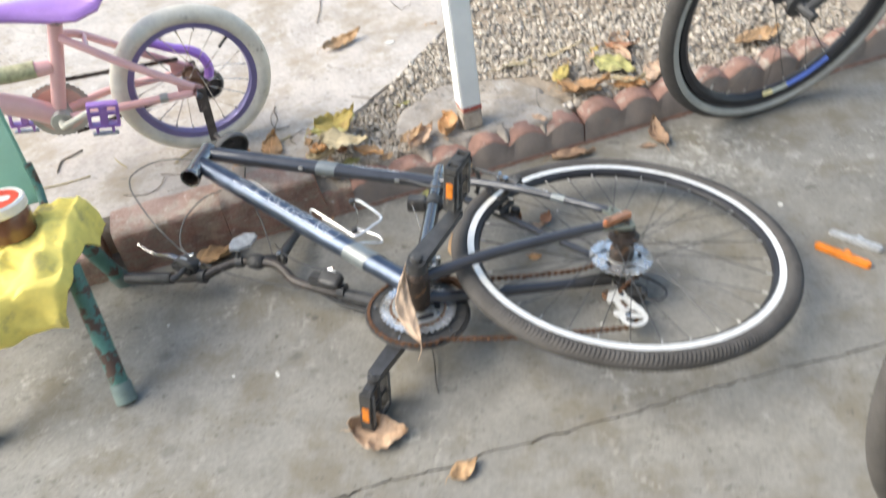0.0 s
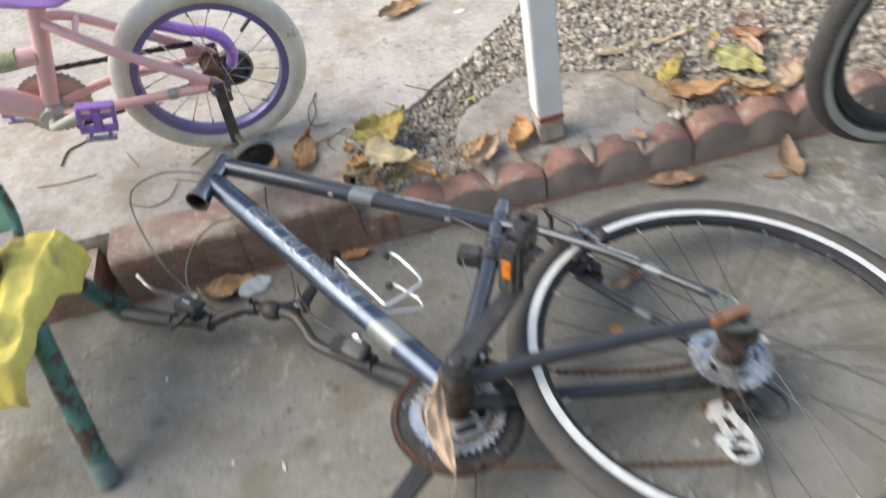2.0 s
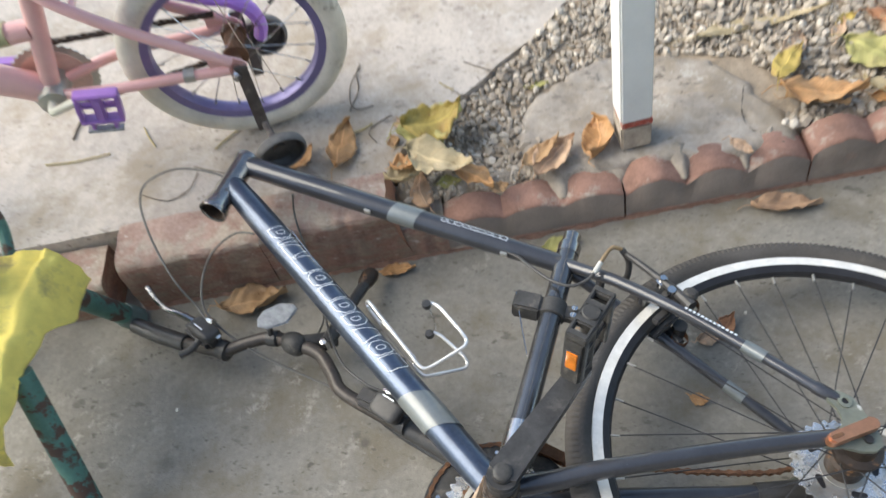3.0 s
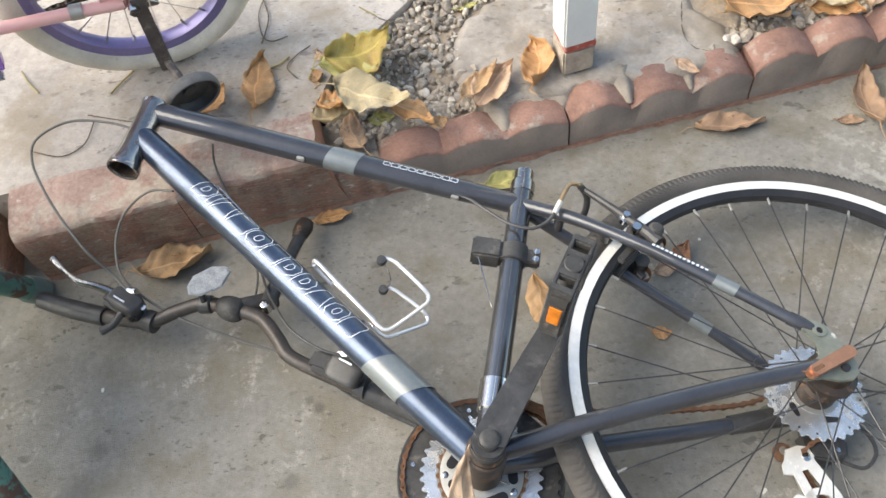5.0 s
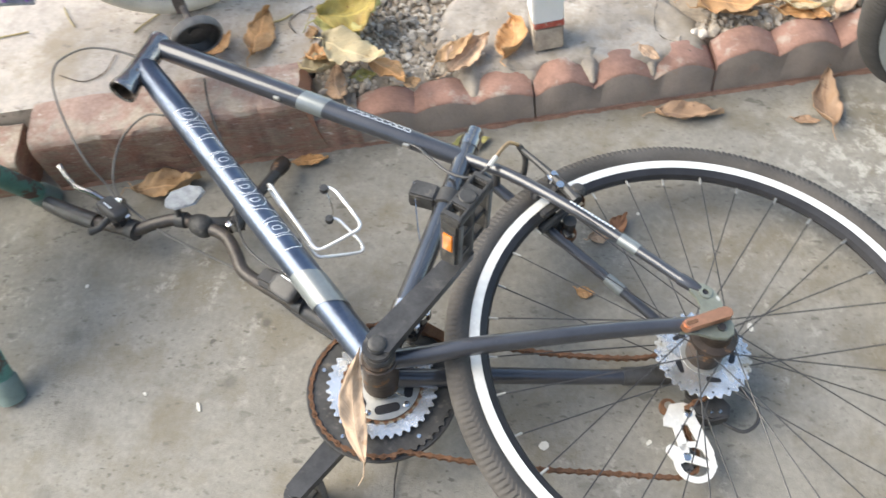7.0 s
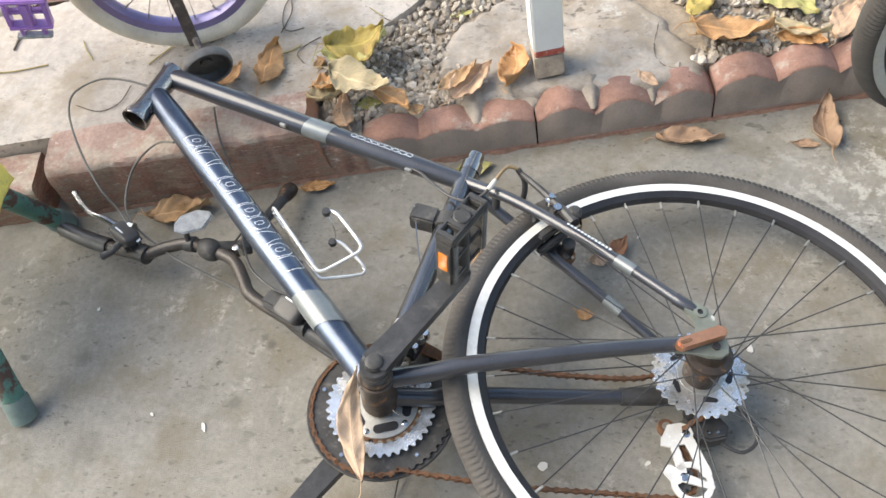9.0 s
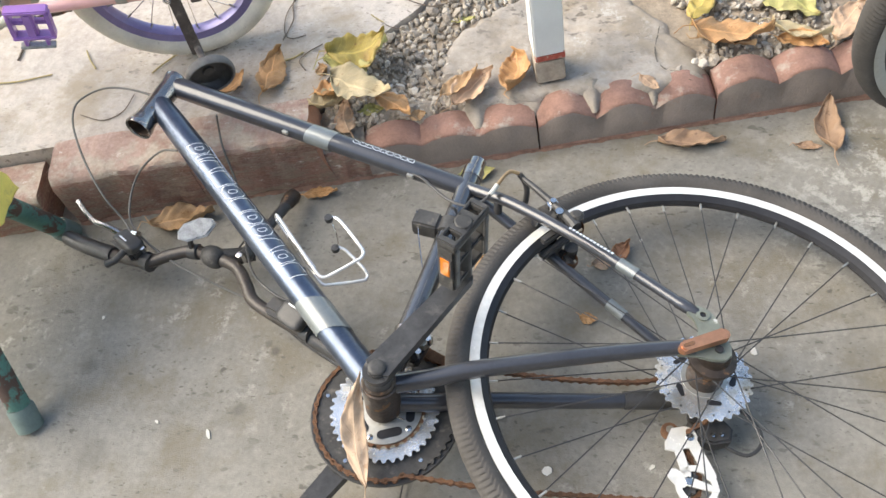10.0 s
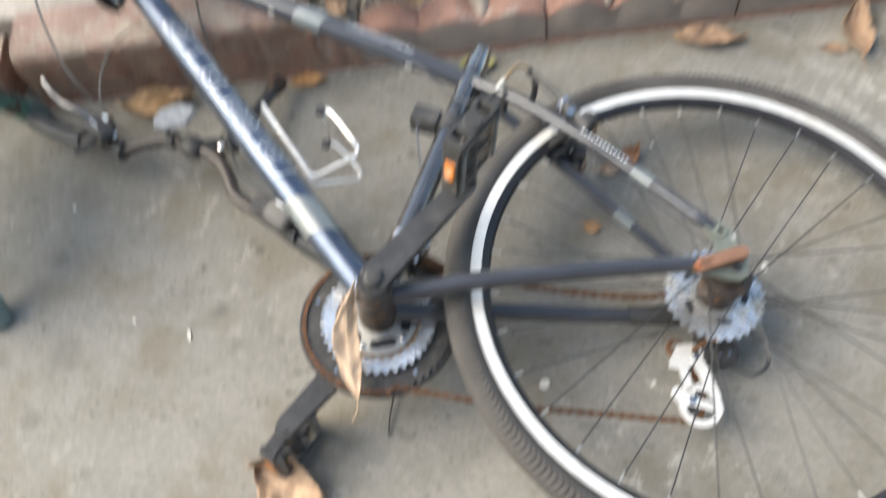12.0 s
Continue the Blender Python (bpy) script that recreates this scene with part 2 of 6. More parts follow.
M_ALU_DULL = surface("dull_aluminium", (0.46, 0.45, 0.41), 0.5, metal=0.75, vary=0.2, bump=0.15, wear=(0.12, 0.08, 0.05), wear_at=0.66, wear_scale=70)
M_BRASS = surface("tarnished_brass", (0.42, 0.28, 0.15), 0.4, metal=0.7, vary=0.3, bump=0.1)
M_WIRE = surface("polished_cage_wire", (0.78, 0.77, 0.74), 0.24, metal=0.5, vary=0.08, bump=0.0, coat=0.5)
M_BLACK = surface("black_plastic", (0.052, 0.051, 0.05), 0.36, vary=0.35, scale=40, bump=0.12, wear=(0.11, 0.103, 0.095), wear_at=0.58, wear_scale=34, wear_soft=0.2, spec=0.35)
M_DUSTY = surface("dusty_black_plastic", (0.058, 0.056, 0.053), 0.5, vary=0.4, scale=45, bump=0.2, wear=(0.16, 0.143, 0.122), wear_at=0.57, wear_scale=60, wear_soft=0.16, spec=0.3)
M_CABLE = surface("grey_cable_sleeve", (0.12, 0.115, 0.105), 0.5, vary=0.2, bump=0.05)
M_BAR = surface("scuffed_brown_black_bar", (0.058, 0.049, 0.042), 0.42, metal=0.2, vary=0.4, scale=30, bump=0.15, wear=(0.17, 0.125, 0.1), wear_at=0.55, wear_scale=26, wear_soft=0.2)
M_STEEL = surface("dark_steel", (0.075, 0.072, 0.07), 0.42, metal=0.6, vary=0.2, bump=0.05)
M_ARM = surface("weathered_bracket_steel", (0.1, 0.085, 0.078), 0.5, metal=0.3, vary=0.3, scale=40, bump=0.15, wear=(0.2, 0.17, 0.145), wear_at=0.58, wear_scale=40)
M_RUST = surface("rusty_steel", (0.15, 0.075, 0.04), 0.82, metal=0.2, vary=0.45, scale=80, bump=0.5)
M_RUSTY_HUB = surface("greasy_rusted_hub", (0.055, 0.04, 0.031), 0.5, metal=0.4, vary=0.4, scale=60, bump=0.4, wear=(0.19, 0.1, 0.048), wear_at=0.58, wear_scale=55)
M_TYRE = surface("dusty_tyre_rubber", (0.078, 0.072, 0.066), 0.8, vary=0.3, scale=12, fine=300, bump=0.3, wear=(0.125, 0.112, 0.095), wear_at=0.56, wear_scale=14, wear_soft=0.2, spec=0.25)
M_TYRE_DUST = surface("dusty_plastic_tread", (0.15, 0.145, 0.138), 0.8, vary=0.25, scale=30, bump=0.2, wear=(0.09, 0.088, 0.085), wear_at=0.6)
M_WALL = surface("grey_white_tyre_wall", (0.36, 0.35, 0.31), 0.75, vary=0.2, scale=22, bump=0.2)
M_WHITE_TYRE = surface("grubby_white_tyre", (0.62, 0.58, 0.49), 0.75, vary=0.18, scale=16, bump=0.2, wear=(0.4, 0.36, 0.29), wear_at=0.6, wear_scale=25)
M_RIM_DARK = surface("black_rim", (0.035, 0.035, 0.038), 0.4, metal=0.3, vary=0.2, bump=0.02, spec=0.3)
M_COPPER = surface("copper_lever", (0.62, 0.29, 0.16), 0.32, metal=0.8, vary=0.2, bump=0.1, wear=(0.25, 0.1, 0.05), wear_at=0.62)
M_ORANGE = surface("orange_reflector", (0.66, 0.2, 0.02), 0.15, vary=0.3, scale=60, bump=0.2, coat=0.6)
M_CLEAR = surface("clear_reflector", (0.36, 0.37, 0.37), 0.12, vary=0.3, scale=90, fine=420, bump=0.9, coat=1.0)
M_PINK = surface("pink_paint", (0.77, 0.44, 0.41), 0.35, vary=0.08, scale=12, bump=0.02, coat=0.4, wear=(0.5, 0.3, 0.25), wear_at=0.72, wear_scale=50)
# the pale spots here put the saddle's glossy glints into the colour
M_PURPLE = surface("purple_plastic", (0.37, 0.19, 0.52), 0.32, vary=0.14, scale=20, bump=0.06, coat=0.4, wear=(0.62, 0.5, 0.66), wear_at=0.66, wear_scale=30, wear_soft=0.08)
M_VIOLET_RIM = surface("violet_rim", (0.205, 0.18, 0.345), 0.35, metal=0.35, vary=0.15, bump=0.03)
M_LILAC = surface("bright_purple_guard", (0.42, 0.2, 0.68), 0.4, vary=0.1, bump=0.03)
M_OLIVE = surface("printed_olive_decal", (0.4, 0.38, 0.22), 0.5, vary=0.4, scale=70, bump=0.0)
M_GREEN = surface("mint_green_enamel", (0.27, 0.5, 0.38), 0.5, vary=0.1, scale=9, bump=0.06)
M_GREEN_LEG = surface("chipped_green_tube", (0.075, 0.19, 0.155), 0.5, vary=0.3, scale=20, bump=0.3, wear=(0.1, 0.062, 0.046), wear_at=0.51, wear_scale=26)
M_GREEN_CAP = surface("grey_green_rubber", (0.15, 0.2, 0.178), 0.6, vary=0.2, bump=0.2)
M_CLOTH = surface("stained_yellow_cloth", (0.84, 0.68, 0.17), 0.95, vary=0.15, scale=24, fine=700, bump=0.8, wear=(0.42, 0.34, 0.13), wear_at=0.52, wear_scale=13, wear_soft=0.16)
M_JAR = surface("amber_jar", (0.13, 0.05, 0.025), 0.2, vary=0.2, bump=0.0, coat=0.6)
M_LID_RED = surface("red_printed_lid", (0.6, 0.07, 0.04), 0.35, vary=0.2, bump=0.02)
M_PAPER = surface("pale_scrap", (0.6, 0.58, 0.52), 0.8, vary=0.1)
M_TWIG = surface("dry_twig", (0.13, 0.1, 0.075), 0.9, vary=0.3, bump=0.3)
M_STALK = surface("dry_yellow_stalk", (0.36, 0.29, 0.13), 0.85, vary=0.2, bump=0.2)
M_PEBBLE, pn_, pl_, pb_ = nodes_of("grey_gravel")
geo_ = pn_.new("ShaderNodeNewGeometry")
pcol_ = ramp(pn_, pl_, geo_.outputs["Random Per Island"], ((0.0, (0.21, 0.17, 0.13)), (0.35, (0.36, 0.3, 0.232)), (0.7, (0.51, 0.44, 0.345)), (1.0, (0.74, 0.66, 0.55))))
pl_.new(mixed(pn_, pl_, 0.3, pcol_, ramp(pn_, pl_, noise_node(pn_, pl_, 300, 4, 0.6, pn_.new("ShaderNodeTexCoord").outputs["Object"]), ((0.35, (0.1, 0.09, 0.08)), (0.65, (0.5, 0.47, 0.42))))), pb_.inputs["Base Color"])
pb_.inputs["Roughness"].default_value = 0.85
LEAF = {
    "dull": leaf_material("dull_brown_leaf", (0.3, 0.192, 0.12), (0.37, 0.25, 0.155), (0.16, 0.095, 0.06)),
    "pale": leaf_material("pale_tan_leaf", (0.42, 0.3, 0.205), (0.5, 0.37, 0.265), (0.3, 0.18, 0.1)),
    "tan": leaf_material("tan_leaf", (0.48, 0.32, 0.205), (0.57, 0.41, 0.275), (0.2, 0.11, 0.06)),
    "rust": leaf_material("rust_leaf", (0.34, 0.16, 0.08), (0.42, 0.22, 0.11), (0.16, 0.08, 0.04)),
    "orange": leaf_material("orange_leaf", (0.47, 0.255, 0.107), (0.57, 0.345, 0.165), (0.24, 0.1, 0.04)),
    "ochre": leaf_material("ochre_leaf", (0.39, 0.24, 0.12), (0.47, 0.32, 0.17), (0.19, 0.1, 0.04)),
    "yellow": leaf_material("yellow_leaf", (0.44, 0.33, 0.085), (0.42, 0.26, 0.09), (0.24, 0.12, 0.045)),
    "cream": leaf_material("cream_leaf", (0.43, 0.345, 0.2), (0.49, 0.4, 0.26), (0.27, 0.19, 0.09)),
    "green": leaf_material("green_leaf", (0.4, 0.37, 0.13), (0.47, 0.39, 0.17), (0.24, 0.17, 0.06)),
}


# ---- mesh helpers ----
def part(name, bm, material, parent=None, label="", keep=35):
    """Link a bmesh as one mesh object, smooth but for edges sharper than keep degrees."""
    bmesh.ops.recalc_face_normals(bm, faces=bm.faces)
    lim = radians(keep)
    for f in bm.faces:
        f.smooth = True
    for e in bm.edges:
        e.smooth = not (len(e.link_faces) == 2 and e.calc_face_angle(0) > lim)
    me = bpy.data.meshes.new(name)
    bm.to_mesh(me)
    bm.free()
    me.materials.append(material)
    ob = new(name, me)
    ob.parent = parent
    if label:
        tagged(ob, label)
    return ob


def thing(name, matrix, label, category, group="", kind=""):
    ob = new(name)
    ob.matrix_world = matrix
    ob.empty_display_size = 0.05
    return tagged(ob, label, category, group, kind)


def spline(pts, n=8, closed=False):
    """A smooth line through the points."""
    P = [Vector(p) for p in pts]
    out, m = [], len(P)
    for i in range(m if closed else m - 1):
        a, b, c, d = (P[(i + k) % m] if closed else P[min(max(i + k, 0), m - 1)] for k in (-1, 0, 1, 2))
        for j in range(n):
            t = j / n
            out.append(0.5 * ((2 * b) + (c - a) * t + (2 * a - 5 * b + 4 * c - d) * t * t + (3 * b - a - 3 * c + d) * t ** 3))
    if not closed:
        out.append(P[-1])
    return out


def tube(bm, pts, r, seg=10, flat=1.0, caps=True):
    """A round bar along the points; r is one radius or one for each point; flat squashes it sideways."""
    P = [Vector(p) for p in pts]
    R = np.interp(np.linspace(0, 1, len(P)), np.linspace(0, 1, len(r)), r).tolist() if isinstance(r, (list, tuple)) else [r] * len(P)
    t0 = (P[1] - P[0]).normalized()
    side = t0.cross(Vector((0, 0, 1)))
    if side.length < 0.1:
        side = t0.cross(Vector((0, 1, 0)))
    side.normalize()
    rings = []
    for i, p in enumerate(P):
        t = (P[min(i + 1, len(P) - 1)] - P[max(i - 1, 0)]).normalized()
        side = (side - t * side.dot(t)).normalized()
        up = side.cross(t)
        rings.append([bm.verts.new(p + R[i] * (side * math.cos(a) * flat + up * math.sin(a))) for a in (2 * math.pi * k / seg for k in range(seg))])
    for A, B in zip(rings, rings[1:]):
        for k in range(seg):
            bm.faces.new((A[k], A[(k + 1) % seg], B[(k + 1) % seg], B[k]))
    if caps:
        bm.faces.new(rings[0][::-1])
        bm.faces.new(rings[-1])
    return bm


def pipe(name, pts, r, material, parent, label="", seg=12, flat=1.0, n=0):
    return part(name, tube(bmesh.new(), spline(pts, n) if n else pts, r, seg, flat), material, parent, label)


def lathe(bm, profile, seg=32, m=Matrix(), loop=False):
    """Turn (radius, height) pairs about the local z axis."""
    rings = []
    for r, z in profile:
        if r < 1e-6:
            rings.append([bm.verts.new(m @ Vector((0, 0, z)))])
        else:
            rings.append([bm.verts.new(m @ Vector((r * math.cos(a), r * math.sin(a), z))) for a in (2 * math.pi * k / seg for k in range(seg))])
    pairs = list(zip(rings, rings[1:])) + ([(rings[-1], rings[0])] if loop else [])
    for A, B in pairs:
        for k in range(seg):
            j = (k + 1) % seg
            if len(A) == 1 and len(B) == 1:
                continue
            if len(A) == 1:
                bm.faces.new((A[0], B[j], B[k]))
            elif len(B) == 1:
                bm.faces.new((A[k], A[j], B[0]))
            else:
                bm.faces.new((A[k], A[j], B[j], B[k]))
    return bm


def box(bm, c, size, m=None, bevel=0.0):
    """A box about c, turned by m, with bevelled edges."""
    g = bmesh.ops.create_cube(bm, size=1.0)["verts"]
    for v in g:
        v.co = Vector((v.co.x * size[0], v.co.y * size[1], v.co.z * size[2]))
    if bevel:
        es = list({e for v in g for e in v.link_edges})
        g = list({v for f in bmesh.ops.bevel(bm, geom=es, offset=bevel, segments=2, affect="EDGES")["faces"] for v in f.verts} | {v for v in g if v.is_valid})
    M4 = Matrix.Translation(c) @ (m.to_4x4() if m is not None else Matrix())
    for v in g:
        v.co = M4 @ v.co
    return bm


def pebble(c, size, m, power=0.55):
    """A soft rounded lump: a ball squared up towards a box of the given size."""
    bm = bmesh.new()
    bmesh.ops.create_icosphere(bm, subdivisions=4, radius=1.0)
    for v in bm.verts:
        q = [math.copysign(abs(x) ** power, x) for x in v.co]
        v.co = Vector(c) + m @ Vector([x * s / 2 for x, s in zip(q, size)])
    return bm


def plate(bm, outline, z0, z1, m=Matrix(), bevel=0.0):
    """A flat plate with the given outline between two heights."""
    lo = [bm.verts.new(m @ Vector((x, y, z0))) for x, y in outline]
    hi = [bm.verts.new(m @ Vector((x, y, z1))) for x, y in outline]
    n = len(outline)
    top = bm.faces.new(hi)
    bm.faces.new(lo[::-1])
    for k in range(n):
        bm.faces.new((lo[k], lo[(k + 1) % n], hi[(k + 1) % n], hi[k]))
    if bevel:
        bmesh.ops.bevel(bm, geom=list(top.edges), offset=bevel, segments=2, affect="EDGES")
    return bm


def gear(bm, r_out, r_in, teeth, z0, z1, depth=0.004, centre=(0, 0), shift=0.0):
    """A flat toothed ring about the z axis."""
    def ring(z):
        o, i = [], []
        for k in range(teeth * 4):
            a = 2 * math.pi * (k + shift) / (teeth * 4)
            r = r_out if k % 4 in (1, 2) else r_out - depth
            o.append(bm.verts.new((centre[0] + r * math.cos(a), centre[1] + r * math.sin(a), z)))
            i.append(bm.verts.new((centre[0] + r_in * math.cos(a), centre[1] + r_in * math.sin(a), z)))
        return o, i
    (a, b), (c, d) = ring(z0), ring(z1)
    n = len(a)
    for k in range(n):
        j = (k + 1) % n
        bm.faces.new((a[k], a[j], c[j], c[k]))
        bm.faces.new((b[k], d[k], d[j], b[j]))
        bm.faces.new((c[k], c[j], d[j], d[k]))
        bm.faces.new((a[k], b[k], b[j], a[j]))
    return bm


def capsule(p, q, r0, r1, n=10):
    """The outline of a bar with round ends, from p with radius r0 to q with radius r1."""
    p, q = Vector(p), Vector(q)
    a = math.atan2(q.y - p.y, q.x - p.x)
    out = [(p.x + r0 * math.cos(a + math.pi / 2 + math.pi * k / n), p.y + r0 * math.sin(a + math.pi / 2 + math.pi * k / n)) for k in range(n + 1)]
    return out + [(q.x + r1 * math.cos(a - math.pi / 2 + math.pi * k / n), q.y + r1 * math.sin(a - math.pi / 2 + math.pi * k / n)) for k in range(n + 1)]


def tyre_mesh(R, w, h, tread=260, knob=0.0017):
    """A tyre about z: R outer radius, w width, h section height, ribs across its tread."""
    bm = bmesh.new()
    sec, n = [], 18
    for k in range(n):
        a = 2 * math.pi * k / n
        sec.append((R - h / 2 + h / 2 * math.cos(a), w / 2 * math.sin(a), a))
    seg = tread * 4
    rings = []
    for j in range(seg):
        t = 2 * math.pi * j / seg
        ring = []
        for r, z, a in sec:
            outer = math.cos(a) > 0.15
            lift = (-1.1 * knob if (j + (2 if z > 0 else 0)) % 4 < 2 else 0.35 * knob) if outer and 0.55 < abs(math.sin(a)) < 0.99 else (knob * 0.35 if outer else 0)
            tt = t + (0.02 * abs(math.sin(a)) if outer else 0)
            ring.append(bm.verts.new(((r + lift) * math.cos(tt), (r + lift) * math.sin(tt), z * (1 + lift * 30))))
        rings.append(ring)
    for j in range(seg):
        A, B = rings[j], rings[(j + 1) % seg]
        for k in range(n):
            bm.faces.new((A[k], A[(k + 1) % n], B[(k + 1) % n], B[k]))
    return bm


def spoke_set(parent, r_rim, r_hub, half, count, material, r=0.0011, twist=1.15):
    """Thin spokes from two hub flanges to the rim, each one a part."""
    for k in range(count):
        a = 2 * math.pi * k / count
        s = 1 if k % 2 else -1
        b = a + (twist if ((k + 1) // 2) % 2 else -twist)
        bm = tube(bmesh.new(), [(r_hub * math.cos(b), r_hub * math.sin(b), s * half), (r_rim * math.cos(a), r_rim * math.sin(a), s * 0.002)], r, 5)
        part("spoke", bm, material, parent)
        bm = tube(bmesh.new(), [((r_rim - 0.014) * math.cos(a), (r_rim - 0.014) * math.sin(a), s * 0.003), (r_rim * math.cos(a), r_rim * math.sin(a), s * 0.002)], r * 1.9, 6)
        part("nipple", bm, M_ALU_DULL, parent)


def axes_matrix(c, f, g, n):
    return Matrix(((f[0], g[0], n[0], c[0]), (f[1], g[1], n[1], c[1]), (f[2], g[2], n[2], c[2]), (0, 0, 0, 1)))


def wheel_frame(c, az, lean):
    """Axes of an upright wheel: forward, down, and sideways out by the azimuth and lean given."""
    a, b = radians(az), radians(lean)
    n = Vector((math.cos(a) * math.cos(b), math.sin(a) * math.cos(b), math.sin(b)))
    f = Vector((n.y, -n.x, 0)).normalized()
    return axes_matrix(c, f, n.cross(f), n)


# ---- ground and setting ----
KU, KV = Vector((0.966, 0.258, 0)), Vector((-0.258, 0.966, 0))
KO = Vector((0.257, 1.885, 0))


def kerb_point(s, d, z=0.0):
    return KO + KU * s + KV * d + Vector((0, 0, z))


def crack_y(x):
    return 1.051 + 0.207 * (x - 0.231) - 0.012 * (x - 0.231) ** 2 * (abs(x) < 3) + 0.006 * noise.noise(Vector((x * 9, 0.3, 0))) + 0.004 * noise.noise(Vector((x * 37, 1.7, 0))) + 0.003 * noise.noise(Vector((x * 95, 2.7, 0)))


def build_ground():
    xs = [-2.0 + 0.005 * k for k in range(801)]
    bm = bmesh.new()
    hi = [bm.verts.new((x, crack_y(x) + 0.0009 + 0.005 * max(0.0, noise.noise(Vector((x * 17, 4, 0))) + 0.1) + 0.004 * max(0.0, noise.noise(Vector((x * 110, 6, 0)))), 0)) for x in xs]
    lo = [bm.verts.new((x, crack_y(x) - 0.0009 - 0.0045 * max(0.0, noise.noise(Vector((x * 23, 8, 0))) + 0.05) - 0.004 * max(0.0, noise.noise(Vector((x * 130, 9, 0)))), 0)) for x in xs]
    hd = [bm.verts.new((v.co.x, v.co.y - 0.001, -0.014)) for v in hi]
    ld = [bm.verts.new((v.co.x, v.co.y + 0.001, -0.014)) for v in lo]
    far = [bm.verts.new(p) for p in ((60, 12.5, 0), (60, 90, 0), (-60, 90, 0), (-60, -10.5, 0), (-60, -60, 0), (60, -60, 0))]
    bm.faces.new([*hi, far[0], far[1], far[2], far[3]])
    bm.faces.new([far[0], *lo[::-1], far[3], far[4], far[5]])
    bm.faces.new((hi[0], far[3], lo[0]))
    bm.faces.new((lo[-1], far[0], hi[-1]))
    for k in range(len(xs) - 1):
        bm.faces.new((hi[k], hi[k + 1], hd[k + 1], hd[k]))
        bm.faces.new((lo[k + 1], lo[k], ld[k], ld[k + 1]))
    g = part("ground", bm, M_DRIVE)
    tagged(g, "grey stained concrete driveway with a cracked joint", "driveway", kind="structure")
    bm = bmesh.new()
    for k in range(len(xs) - 1):
        bm.faces.new([bm.verts.new((x, crack_y(x) + d, -0.0125)) for x, d in ((xs[k], -0.016), (xs[k + 1], -0.016), (xs[k + 1], 0.016), (xs[k], 0.016))])
    bmesh.ops.remove_doubles(bm, verts=bm.verts, dist=1e-5)
    part("joint_filler", bm, M_JOINT, g, "dark dirt packed in the crack")


def build_patio():
    bm = bmesh.new()
    edge = [Vector((-0.122, 1.969, 0)), Vector((0.064, 2.216, 0)), Vector((0.329, 2.698, 0)), Vector((2.6, 6.8, 0))]
    front = [kerb_point(-7, 0.1), kerb_point(-0.875, 0.1), kerb_point(-0.86, 0.085), kerb_point(-0.405, 0.088), kerb_point(-0.39, 0.115)]
    rough = []
    for a, b in zip(edge, edge[1:]):
        n = 14 if b.y < 3 else 6
        for k in range(n):
            p = a.lerp(b, k / n)
            rough.append(p + Vector((0.012 * noise.noise(p * 14), 0.012 * noise.noise(p * 17), 0)))
    line = front + rough + [edge[-1], Vector((2.6, 14, 0)), Vector((-14, 14, 0)), Vector((-14, -2.0, 0))]
    plate(bm, [(p.x, p.y) for p in line], -0.05, 0.11)
    tagged(part("patio_slab", bm, M_SLAB), "pale worn concrete patio slab, one step above the driveway", "slab", kind="structure")


def bed_z(x, y):
    """The gravel bed rises from the edging to nearly the patio's height."""
    d = (Vector((x, y, 0)) - KO).dot(KV)
    return 0.073 + 0.031 * min(1.0, max(0.0, (d - 0.08) / 0.3))


